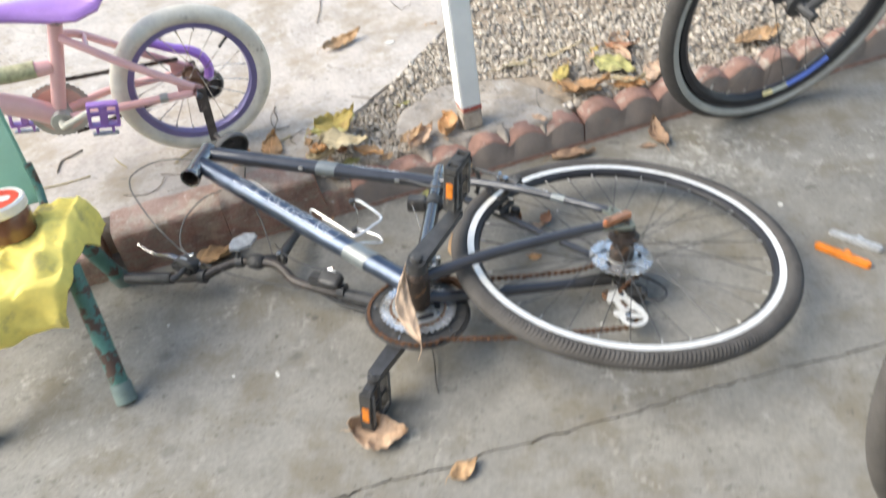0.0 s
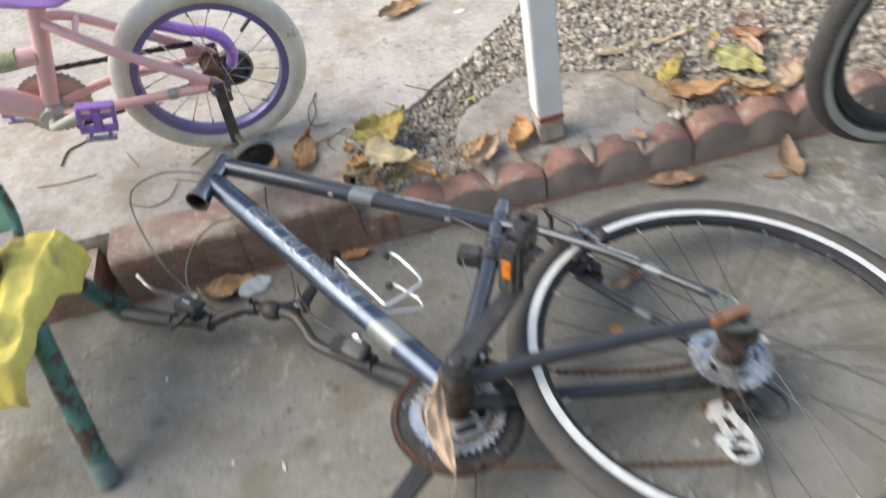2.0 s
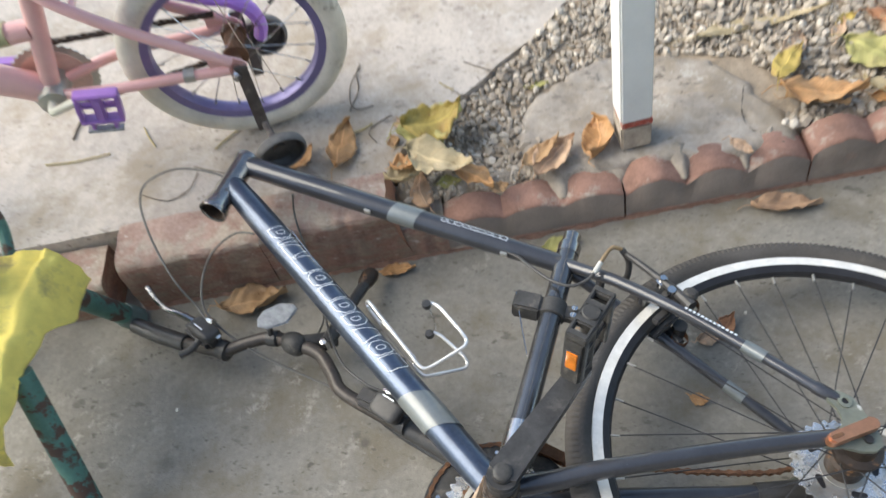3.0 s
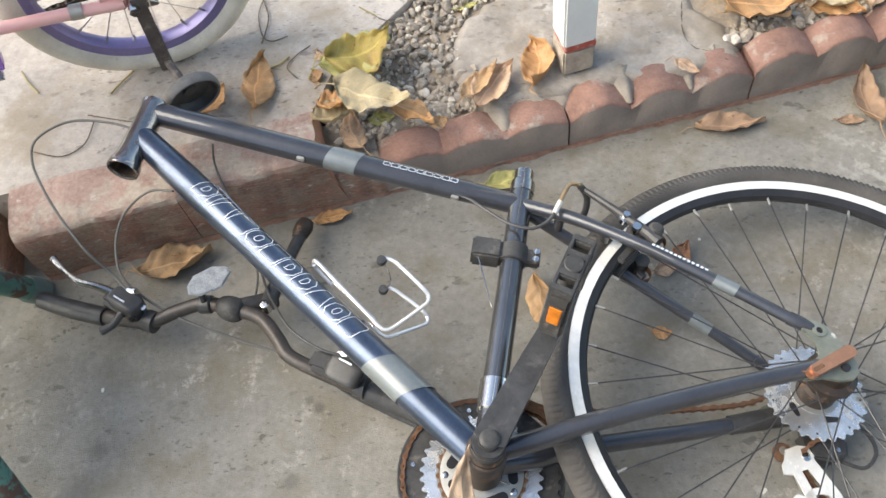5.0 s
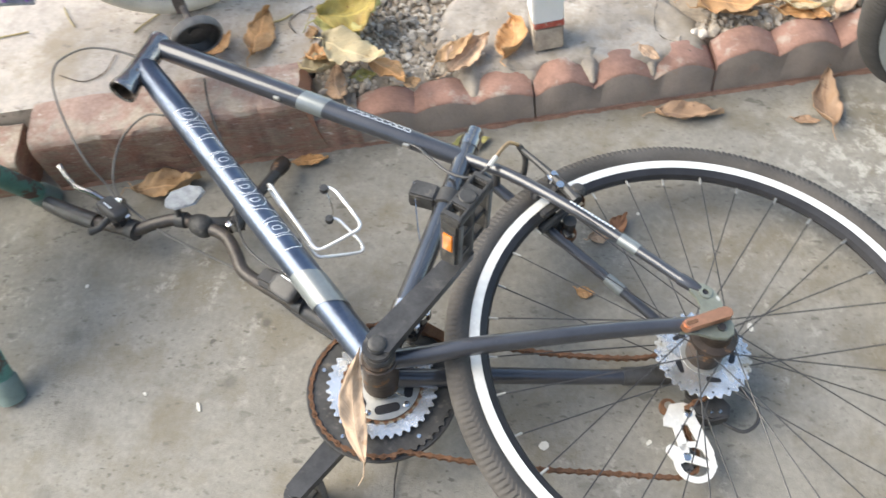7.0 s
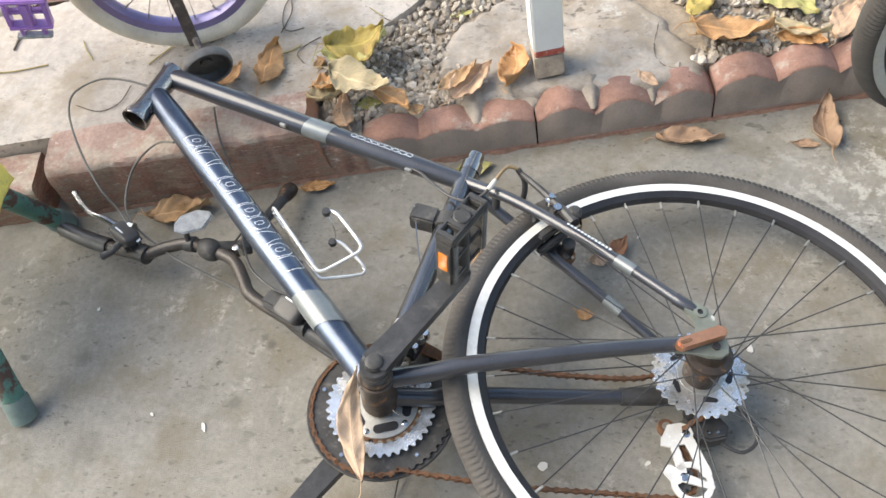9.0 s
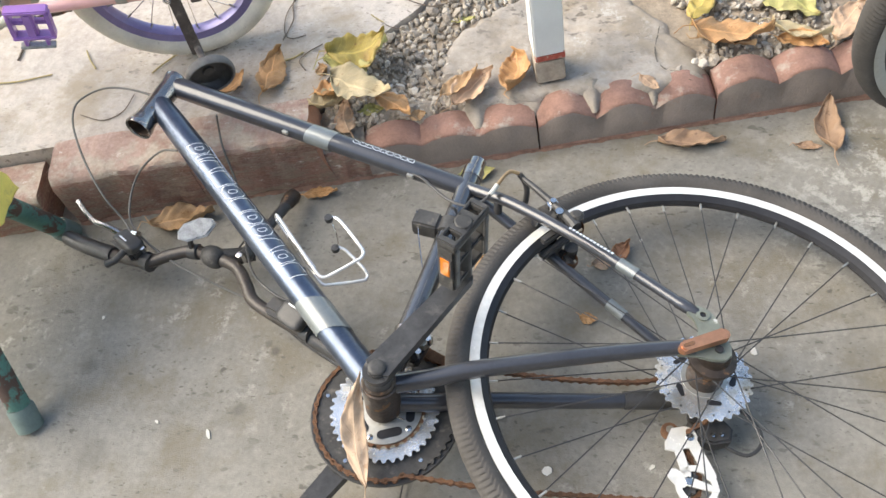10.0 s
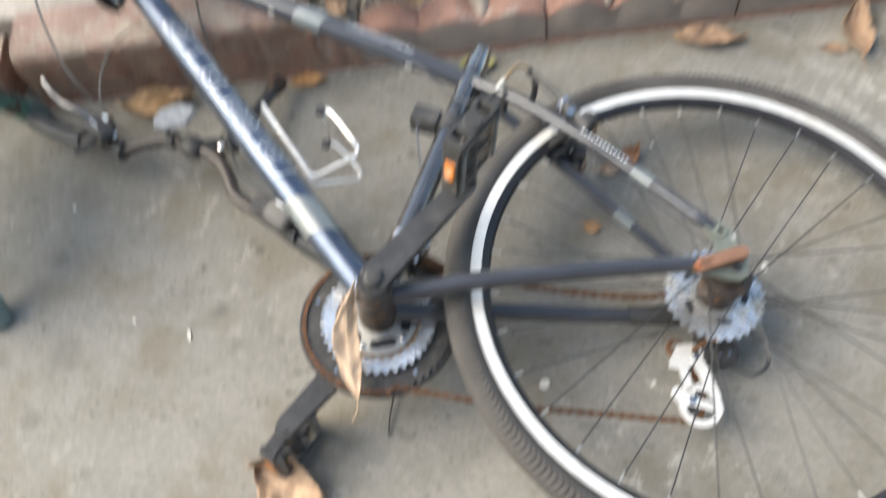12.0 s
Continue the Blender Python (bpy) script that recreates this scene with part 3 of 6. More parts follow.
def build_gravel():
    bm = bmesh.new()
    line = [kerb_point(-0.388, 0.06), kerb_point(7, 0.05), Vector((7.5, 14, 0)), Vector((2.5, 14, 0)), Vector((2.6, 6.8, 0)), Vector((0.329, 2.698, 0)), Vector((0.064, 2.216, 0)), Vector((-0.122, 1.969, 0))]
    plate(bm, [(p.x - (0.02 if i > 4 else 0), p.y) for i, p in enumerate(line)], -0.05, 0.072)
    for v in bm.verts:
        if v.co.z > 0:
            v.co.z = bed_z(v.co.x, v.co.y)
    bmesh.ops.triangulate(bm, faces=bm.faces)
    tagged(part("gravel_bed", bm, M_SOIL), "dark soil bed under loose grey gravel", "gravel bed", kind="structure")
    rnd = np.random.RandomState(4)
    ico = bmesh.new()
    bmesh.ops.create_icosphere(ico, subdivisions=1, radius=1.0)
    base = np.array([v.co[:] for v in ico.verts])
    tri = np.array([[v.index for v in f.verts] for f in ico.faces])
    ico.free()
    verts, faces, count = [], [], 0

    def inside(x, y):
        d = (Vector((x, y, 0)) - KO).dot(KV)
        lim = np.interp(y, (1.84, 1.902, 1.969, 2.216, 2.698, 4.0), (-0.12, -0.14, -0.122, 0.064, 0.329, 1.05))
        e = ((x - 0.3) / 0.245) ** 2 + ((y - 2.065 - 0.1 * (x - 0.3)) / 0.125) ** 2
        return d > 0.058 and x > lim + 0.004 and e > 0.86

    while count < 12500:
        near = rnd.rand() < 0.72
        x = rnd.uniform(-0.14, 1.35)
        y = rnd.uniform(1.83, 2.45) if near else rnd.uniform(2.4, 3.4)
        if not inside(x, y):
            continue
        r = float(np.clip(rnd.lognormal(math.log(0.0053), 0.34), 0.0028, 0.0115))
        sc = np.array([rnd.uniform(0.8, 1.4), rnd.uniform(0.7, 1.1), rnd.uniform(0.5, 0.85)]) * r
        rot = np.array(Euler(rnd.uniform(0, 6.28, 3)).to_matrix())
        v = ((base + rnd.normal(0, 0.12, base.shape)) * sc) @ rot.T + np.array((x, y, bed_z(x, y) + r * rnd.uniform(0.1, 1.1)))
        faces.append(tri + count * len(base))
        verts.append(v)
        count += 1
    me = bpy.data.meshes.new("gravel")
    me.from_pydata(np.concatenate(verts).tolist(), [], np.concatenate(faces).tolist())
    me.materials.append(M_PEBBLE)
    tagged(new("gravel", me), "loose grey angular gravel beside the patio slab", "gravel", kind="stuff")


def build_footing():
    """A lumpy patch of poured concrete, thinning out at its ragged edge."""
    pts = [(0.1, 1.9), (0.062, 1.96), (0.052, 2.04), (0.105, 2.1), (0.15, 2.15), (0.21, 2.178), (0.3, 2.182), (0.39, 2.168), (0.445, 2.132), (0.5, 2.068), (0.532, 2.02), (0.53, 1.985), (0.47, 1.966), (0.38, 1.95), (0.245, 1.925)]
    ring = spline([Vector((x, y, 0)) for x, y in pts], 7, True)
    mid = Vector((0.3, 2.05, 0))
    bm, rows, n = bmesh.new(), [], 22
    for k in range(n + 1):
        q = k / n
        row = []
        for p in ring:
            e = p + Vector((0.02 * noise.noise(p * 38), 0.02 * noise.noise(p * 33 + Vector((3, 0, 0))), 0)) * 0.7
            w = mid.lerp(e, q ** 0.8)
            z = bed_z(w.x, w.y) + 0.012 - 0.022 * max(0.0, (q - 0.86) / 0.14) ** 2
            z += 0.0045 * noise.noise(w * 16) + 0.0025 * noise.noise(w * 55) - 0.005 * max(0.0, 1 - abs(noise.noise(w * 11 + Vector((0, 0, 5)))) * 16) * (q < 0.95)
            row.append(bm.verts.new((w.x, w.y, z)))
        rows.append(row)
    m = len(ring)
    for A, C in zip(rows, rows[1:]):
        for j in range(m):
            bm.faces.new((A[j], A[(j + 1) % m], C[(j + 1) % m], C[j]))
    bmesh.ops.remove_doubles(bm, verts=bm.verts, dist=1e-5)
    foot = part("post_footing", bm, M_FOOT, keep=70)
    bm = bmesh.new()
    for pts, r in ((((0.446, 2.104), (0.443, 2.075), (0.441, 2.05), (0.45, 2.016), (0.478, 1.998), (0.504, 1.978)), 0.0008), (((0.17, 2.03), (0.2, 2.04), (0.235, 2.036)), 0.0007)):
        path = spline([Vector((x, y, 0)) for x, y in pts], 8)
        tube(bm, [(p.x + 0.0025 * noise.noise(p * 90), p.y + 0.0025 * noise.noise(p * 70), bed_z(p.x, p.y) + 0.0113 + 0.0045 * noise.noise(p * 16) + 0.0025 * noise.noise(p * 55)) for p in path], r, 6)
    part("crack", bm, M_JOINT, foot, "dark hairline crack")
    tagged(foot, "rough brown concrete footing poured round the white post", "footing", kind="structure")


def build_kerb():
    kerb = thing("kerb", Matrix.Translation(KO), "worn red brick kerb and scalloped edging along the driveway", "kerb", kind="structure")
    rnd = random.Random(5)

    def local(s, d, z):
        return kerb_point(s, d, z) - KO

    # the two long painted bricks beside the patio, and a broken one further on
    for s0, s1, z, lift in ((-0.872, -0.6185, 0.12, 0.001), (-0.6175, -0.393, 0.122, 0.002), (-1.2, -0.915, 0.092, -0.01), (-1.52, -1.215, 0.1, 0.0), (-1.85, -1.53, 0.1, 0.0)):
        bm = bmesh.new()
        n = 48
        grid = {}
        for i in range(n + 1):
            s = s0 + (s1 - s0) * i / n
            prof = [(0.0, 0.0), (0.0, z * 0.2), (0.0, z * 0.4), (0.001, z * 0.6), (0.001, z * 0.8), (0.003, z - 0.012), (0.007, z - 0.004), (0.013, z), (0.03, z + 0.002), (0.05, z + 0.004), (0.07, z + 0.004), (0.095, z + 0.003), (0.1, 0.0)]
            for j, (d, zz) in enumerate(prof):
                p = Vector((s * 23, d * 30, zz * 30))
                chip = -0.012 * max(0.0, noise.noise(Vector((s * 34, 3.0, s0))) - 0.25) * (4 < j < 9)
                out = 0.004 * noise.noise(p) + 0.0022 * noise.noise(p * 3.1) - chip
                broken = 0.018 * (1 - zz / z) + 0.006 * noise.noise(p * 1.7) if i == n and s1 == -0.393 else 0.0
                grid[i, j] = bm.verts.new(local(s + broken, d + out, max(0.0, zz + lift + chip + 0.004 * noise.noise(p + Vector((5, 2, 1))) + 0.0015 * noise.noise(p * 3.3) if zz else 0.0)))
        for i in range(n):
            for j in range(12):
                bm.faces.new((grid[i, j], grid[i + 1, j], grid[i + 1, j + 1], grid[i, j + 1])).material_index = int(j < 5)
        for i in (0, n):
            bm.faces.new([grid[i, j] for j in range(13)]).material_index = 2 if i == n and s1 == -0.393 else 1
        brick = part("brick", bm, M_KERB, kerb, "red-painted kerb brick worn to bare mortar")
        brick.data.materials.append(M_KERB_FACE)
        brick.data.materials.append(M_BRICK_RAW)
    # scalloped edging stones: red tops and foot, darker grey-brown front between
    for k in range(7):
        s0 = -0.31 + 0.306 * k
        bm = bmesh.new()
        n = 30
        rows = []
        top = (0.077, 0.083)[k] + rnd.uniform(-0.001, 0.001) if k < 2 else 0.093 + rnd.uniform(-0.002, 0.002)
        for i in range(n + 1):
            q = i / n
            s = s0 + 0.0015 + 0.303 * q
            ph = (q * 3) % 1.0 if i < n else 1.0
            arch = (0.5 - 0.5 * math.cos(2 * math.pi * ph)) ** 0.46
            h = top - (0.0145 if k == 0 else 0.024) * (1 - arch)
            w = 0.0018 * noise.noise(Vector((s * 40, k, 0))) + 0.001 * noise.noise(Vector((s * 130, k, 0)))
            h += 0.002 * noise.noise(Vector((s * 60, k, 9))) - 0.006 * max(0.0, noise.noise(Vector((s * 45, k, 4))) - 0.35)
            rows.append([bm.verts.new(local(s, d, zz)) for d, zz in ((-0.002, 0.0), (-0.002 + w, 0.009), (w, 0.012), (w, h - 0.004), (0.004 + w, h), (0.02, h + 0.0035), (0.05, h + 0.004), (0.056, h), (0.056, 0.0))])
        face_split = []
        for A, B in zip(rows, rows[1:]):
            for j in range(8):
                f = bm.faces.new((A[j], B[j], B[j + 1], A[j + 1]))
                if j in (1, 2):
                    f.material_index = 1
        bm.faces.new(rows[0])
        bm.faces.new(rows[-1][::-1])
        ob = part("edging_brick", bm, M_BRICK_RED, kerb, "scalloped red edging brick with a darker grey-brown front", keep=50)
        ob.data.materials.append(M_BRICK_FACE)
    # mortar smeared into the valleys and behind the first scallops
    bm, grid, n, m = bmesh.new(), {}, 150, 22
    for i in range(n + 1):
        s = -0.305 + 0.6 * i / n
        for j in range(m + 1):
            q = j / m
            lip = 0.012 * noise.noise(Vector((s * 30, 2, 0))) + 0.006 * noise.noise(Vector((s * 90, 5, 0)))
            fill = max(w * math.exp(-((s - c) / 0.018) ** 2) for c, w in ((-0.208, 0.15), (-0.106, 0.85), (-0.004, 0.4), (0.098, 1.0), (0.2, 1.0)))
            over = math.exp(-((s + 0.055) / 0.03) ** 2)
            front = 0.042 + 0.8 * lip - 0.038 * fill - 0.012 * over
            d = front + (0.11 - front) * q
            w = Vector((s * 38, d * 38, 1.5))
            z = 0.06 + 0.022 * min(1.0, q / 0.5) - 0.012 * max(0.0, (q - 0.75) / 0.25)
            z += 0.005 * noise.noise(w) + 0.003 * noise.noise(w * 2.7) + 0.0012 * noise.noise(w * 8) - 0.004 * max(0.0, (s - 0.05) / 0.25) + 0.014 * over * (1 - q) + 0.013 * fill * (1 - q) * min(1.0, 0.35 + q * 6)
            grid[i, j] = bm.verts.new(local(s, d, z))
    for i in range(n):
        for j in range(m):
            bm.faces.new((grid[i, j], grid[i + 1, j], grid[i + 1, j + 1], grid[i, j + 1]))
    part("mortar", bm, M_MORTAR, kerb, "crumbling beige mortar smeared behind the scallops", keep=75)
    # low crumbling mortar between the broken brick and the first edging stone
    bm, grid, n, m = bmesh.new(), {}, 40, 40
    for i in range(n + 1):
        s = -0.388 + 0.08 * i / n
        for j in range(m + 1):
            d = -0.001 + 0.105 * (j / m) ** 1.4
            w = Vector((s * 45, d * 45, 6.5))
            z = (0.064 + 0.012 * min(1.0, d / 0.06) + 0.006 * noise.noise(w) + 0.003 * noise.noise(w * 2.9) + 0.0015 * noise.noise(w * 8)) * (1 - math.exp(-max(0.0, d + 0.001) / 0.0022))
            grid[i, j] = bm.verts.new(local(s, d + 0.003 * noise.noise(w * 1.3), z))
    for i in range(n):
        for j in range(m):
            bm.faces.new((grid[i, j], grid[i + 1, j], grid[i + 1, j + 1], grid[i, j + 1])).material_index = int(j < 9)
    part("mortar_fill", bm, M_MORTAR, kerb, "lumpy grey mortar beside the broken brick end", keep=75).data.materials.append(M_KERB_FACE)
    # brown dirt washed against the foot of the kerb
    bm, n, rows = bmesh.new(), 420, []
    for i in range(n + 1):
        s = -0.87 + 2.4 * i / n
        w = 0.0015 + 0.008 * max(0.0, 0.15 + noise.noise(Vector((s * 22, 3, 0)))) + 0.003 * noise.noise(Vector((s * 90, 5, 0)))
        rows.append([bm.verts.new(local(s, 0.004, 0.006)), bm.verts.new(local(s, -0.002 - 0.4 * w, 0.0035)), bm.verts.new(local(s, -0.003 - w, 0.0004))])
    for A, C in zip(rows, rows[1:]):
        for k in range(2):
            bm.faces.new((A[k], C[k], C[k + 1], A[k + 1]))
    part("dirt_line", bm, M_DIRT, kerb, "reddish brown dirt along the foot of the kerb", keep=75)


def build_light_blockers():
    """Unseen plain roof and walls, added to keep sky light off the near driveway."""
    bm = box(bmesh.new(), (2.15, -4.4, 2.6), (6.7, 7.0, 0.12))
    tagged(part("ceiling", bm, surface("shade_roof_boards", (0.5, 0.47, 0.42), 0.7, vary=0.1, scale=6)), "unseen pale boarded roof added to shade the near driveway", "ceiling", kind="structure")
    # added out of view: cuts the low sky on the right
    bm = box(bmesh.new(), (2.5, -4.1, 1.27), (0.15, 7.5, 2.52))
    tagged(part("shade_wall_east", bm, surface("shade_wall_plaster", (0.42, 0.38, 0.33), 0.8, vary=0.1, scale=5)), "unseen plain plastered wall added to darken the driveway's right side", "wall", kind="structure")
    bm = box(bmesh.new(), (0.0, -7.95, 1.3), (11.0, 0.15, 2.6))
    tagged(part("closing_wall_south", bm, surface("closing_wall_plaster", (0.5, 0.47, 0.42), 0.8, vary=0.1, scale=5)), "unseen plain plastered wall added to close the space behind the camera", "wall", kind="structure")


def build_post():
    m = Matrix.Translation((0.262, 1.988, 0.09)) @ Matrix.Rotation(radians(18), 4, "Z")
    post = thing("post", m, "square white-painted post with a worn red band at its foot", "post")
    part("bare_foot", box(bmesh.new(), (0, 0, 0.024), (0.051, 0.051, 0.052), bevel=0.003), M_POST_BARE, post, "scuffed bare foot of the post")
    part("red_band", box(bmesh.new(), (0.0012, -0.001, 0.0555), (0.0505, 0.0512, 0.011), bevel=0.001), M_RED, post, "chipped red paint band")
    part("shaft", box(bmesh.new(), (0, 0, 1.265), (0.052, 0.052, 2.41), bevel=0.003), M_POST, post, "white painted shaft")


build_ground()
build_patio()
build_gravel()
build_footing()
build_kerb()
build_light_blockers()
build_post()

# ---- the dark bicycle on its side ----
BIKE_C = (0.5363, 1.4237, 0.1042)
bike = thing("bicycle", axes_matrix(BIKE_C, (-0.9644, -0.2261, 0.1372), (0.2315, -0.9726, 0.0241), (0.128, 0.0551, 0.9903)),
             "dark blue hybrid bicycle without front wheel, lying on its side", "bicycle")


def road_wheel(parent, R, w, h, rim_o, material_tyre, material_side, material_rim, spokes, knob=0.0014, wall=None):
    part("tyre", tyre_mesh(R, w, h, knob=knob), material_tyre, parent)
    if wall:
        for s in (1, -1):
            a0, a1 = wall
            prof = []
            for k in range(7):
                a = a0 + (a1 - a0) * k / 6
                prof.append((R - h / 2 + (h / 2 + 0.0012) * math.cos(a), s * (w / 2 + 0.0012) * math.sin(a)))
            part("tyre_wall", lathe(bmesh.new(), prof, 96), M_WALL, parent, "pale tyre sidewall")
    dw = w * 0.32
    part("rim", lathe(bmesh.new(), [(rim_o - 0.013, dw), (rim_o, dw + 0.0005), (rim_o + 0.002, dw - 0.003), (rim_o + 0.002, -dw + 0.003), (rim_o, -dw - 0.0005), (rim_o - 0.013, -dw)], 120), material_side, parent)
    part("rim_bed", lathe(bmesh.new(), [(rim_o - 0.013, dw - 0.0003), (rim_o - 0.022, dw * 0.55), (rim_o - 0.025, 0), (rim_o - 0.022, -dw * 0.55), (rim_o - 0.013, -dw + 0.0003)], 120), material_rim, parent)
    spoke_set(parent, rim_o - 0.022, 0.024, 0.027, spokes, M_STEEL, 0.00095)


wheel = new("rear_wheel")
wheel.parent = bike
tagged(wheel, "large rear wheel with silver rim and black tyre")
wheel.location = (-0.002, -0.0065, 0)
wheel.rotation_euler = (0.032, -0.002, 0)
road_wheel(wheel, 0.3455, 0.037, 0.036, 0.3125, M_TYRE, M_ALU, M_RIM_DARK, 32, 0.0012)
part("hub", lathe(bmesh.new(), [(0.0, 0.062), (0.012, 0.062), (0.0125, 0.053), (0.02, 0.05), (0.022, 0.037), (0.0305, 0.033), (0.031, 0.028), (0.022, 0.026), (0.02, 0.006), (0.024, 0.002), (0.0245, -0.014), (0.024, -0.018), (0.024, -0.05), (0.01, -0.06), (0, -0.06)], 28), M_RUSTY_HUB, wheel, "greasy rusted hub")
for i in range(7):
    r = 0.0645 - 0.0068 * i
    part("sprocket", gear(bmesh.new(), r, 0.019, max(11, int(r * 495)), -0.0215 - 0.0042 * i, -0.0197 - 0.0042 * i), M_SPROCKET if i < 2 else M_ALU_DULL, wheel, "silver toothed sprocket" if i < 2 else "")
for k in range(5):
    a = 2 * math.pi * k / 5 + 0.3
    part("sprocket_slot", plate(bmesh.new(), capsule((0.037 * math.cos(a), 0.037 * math.sin(a)), (0.041 * math.cos(a + 0.3), 0.041 * math.sin(a + 0.3)), 0.0042, 0.003, 5), -0.0199, -0.0193), M_RIM_DARK, wheel)
for k in range(16):
    a = 2 * math.pi * k / 16
    part("rivet_hole", plate(bmesh.new(), capsule((0.0555 * math.cos(a), 0.0555 * math.sin(a)), (0.056 * math.cos(a), 0.056 * math.sin(a)), 0.0012, 0.0012, 4), -0.0199, -0.0194), M_RIM_DARK, wheel)
# duller grey ring that puts the hub's shadow on the sprocket face
part("hub_shade_ring", lathe(bmesh.new(), [(0.02, -0.0185), (0.03, -0.0188), (0.03, -0.0195), (0.02, -0.0195)], 40), M_ALU_DULL, wheel)

HEAD_LO, HEAD_HI = Vector((0.832, -0.495, 0.004)), Vector((0.782, -0.607, 0.008))
BB = Vector((0.427, 0.006, 0))
SEAT_TOP = Vector((0.287, -0.36, 0))
head_dir = (HEAD_HI - HEAD_LO).normalized()


def along(axis_m, profile, seg=28):
    return lathe(bmesh.new(), profile, seg, axis_m)


hm = Matrix.Translation(HEAD_LO) @ head_dir.to_track_quat("Z", "Y").to_matrix().to_4x4()
HL = (HEAD_HI - HEAD_LO).length
part("head_tube", along(hm, [(0.018, 0.05), (0.0182, 0.004), (0.019, 0.001), (0.0225, 0.0), (0.0232, 0.003), (0.0225, 0.011), (0.0195, 0.02), (0.0188, 0.03), (0.0184, HL * 0.5), (0.0188, HL - 0.02), (0.0205, HL - 0.01), (0.021, HL - 0.002), (0.02, HL), (0.0165, HL), (0.016, HL - 0.05)]), M_GUNMETAL, bike, "bare scuffed metal head tube, fork removed")
part("headset_bore", along(hm, [(0.0178, 0.003), (0.016, 0.03), (0.0155, HL - 0.004)]), M_RUSTY_HUB, bike, "rusty brown bore of the head tube")
DT = [Vector((0.803, -0.548, 0.004)), BB]
pipe("down_tube", [DT[0], DT[0].lerp(DT[1], 0.1), DT[0].lerp(DT[1], 0.5), DT[1]], [0.0195, 0.0215, 0.0222, 0.021], M_BLUE, bike, "dark blue painted down tube", 40)
TT = [Vector((0.782, -0.591, 0.006)), Vector((0.295, -0.338, 0))]
pipe("top_tube", [TT[0], TT[0].lerp(TT[1], 0.4), TT[0].lerp(TT[1], 0.75), TT[1]], [0.0178, 0.0172, 0.016, 0.0145], M_PAINT, bike, "dark painted top tube", 36)
pipe("seat_tube", [BB, SEAT_TOP], 0.0158, M_SEAT_TUBE, bike, "shiny scuffed metallic seat tube", 20)
sd = (SEAT_TOP - BB).normalized()
pipe("seat_clamp", [SEAT_TOP - sd * 0.004, SEAT_TOP + sd * 0.014], 0.0172, M_GUNMETAL, bike)
sm = Matrix.Translation(SEAT_TOP) @ sd.to_track_quat("Z", "Y").to_matrix().to_4x4()
part("seat_post", along(sm, [(0.0105, 0.0), (0.0105, 0.034), (0.0135, 0.034), (0.0135, 0.0)]), M_GUNMETAL, bike, "sawn-off bare seat post")
for s in (1, -1):
    pts = spline([(0.293, -0.334, 0.006 * s), (0.268, -0.314, 0.014 * s), (0.23, -0.281, 0.027 * s), (0.16, -0.213, 0.042 * s), (0.08, -0.128, 0.054 * s), (0.02, -0.061, 0.062 * s)], 5)
    pipe("seat_stay", pts, [0.0098 - 0.0025 * k / (len(pts) - 1) for k in range(len(pts))], M_PAINT, bike, "dark painted seat stay", 12)
    pts = spline([(0.415, 0.005, 0.026 * s), (0.36, 0.004, 0.036 * s), (0.3, -0.001 + 0.001 * s, 0.047 * s), (0.15, -0.002 - 0.004 * s, 0.059 * s), (0.03, -0.002 - 0.005 * s, 0.066 * s)], 5)
    pipe("chain_stay", pts, [0.0135 - 0.0035 * k / (len(pts) - 1) for k in range(len(pts))], M_PAINT, bike, "dark painted chain stay", 12)
    out = [(0.05, -0.013), (0.055, -0.004), (0.052, 0.004), (0.03, 0.006), (0.012, 0.013), (-0.004, 0.015), (-0.0145, 0.009), (-0.017, -0.004), (-0.012, -0.022), (-0.008, -0.042), (-0.004, -0.055), (0.006, -0.064), (0.018, -0.069), (0.028, -0.062), (0.027, -0.054), (0.02, -0.044), (0.0185, -0.032), (0.022, -0.021), (0.033, -0.015)]
    drop = part("dropout", plate(bmesh.new(), out, 0.0635 * s - 0.0028, 0.0635 * s + 0.0028, bevel=0.0008), M_DROPOUT, bike, "grey-green worn dropout plate")
    part("eyelet", lathe(bmesh.new(), [(0.0042, 0.066 * s), (0.0082, 0.0665 * s), (0.0085, 0.0685 * s), (0.0042, 0.069 * s)], 20, Matrix.Translation((0.009, -0.051, 0)), loop=True), M_DROPOUT, drop, "worn eyelet")
    part("eyelet_hole", lathe(bmesh.new(), [(0.0042, 0.0668 * s), (0, 0.0669 * s)], 16, Matrix.Translation((0.009, -0.051, 0))), M_RIM_DARK, drop)
    part("stay_lug", tube(bmesh.new(), [(0.034, -0.077, 0.06 * s), (0.022, -0.064, 0.0625 * s), (0.013, -0.056, 0.0635 * s)], [0.0088, 0.0084, 0.0055], 14), M_PAINT, drop, "flattened end of the stay")
pipe("stay_sleeve", [(0.1, 0.002, -0.0625), (0.022, 0.003, -0.066)], [0.0125, 0.014], M_BLACK, bike, "black protector round the stay end", 14)
pipe("brake_bridge", [(0.2, -0.256, -0.034), (0.2, -0.256, 0.034)], 0.006, M_PAINT, bike)
pipe("stay_bridge", [(0.25, -0.3, -0.018), (0.25, -0.3, 0.018)], 0.007, M_PAINT, bike)
pipe("axle", [(0, 0, -0.075), (0, 0, 0.07)], 0.005, M_STEEL, bike)
lm = Matrix.Rotation(math.atan2(0.013, 0.06), 4, "Z")
lever = plate(bmesh.new(), capsule((-0.006, -0.014), (0.046, 0.001), 0.0075, 0.0068), 0.072, 0.084, bevel=0.0022)
lev = part("skewer_lever", lever, M_COPPER, bike, "copper-coloured quick release lever")
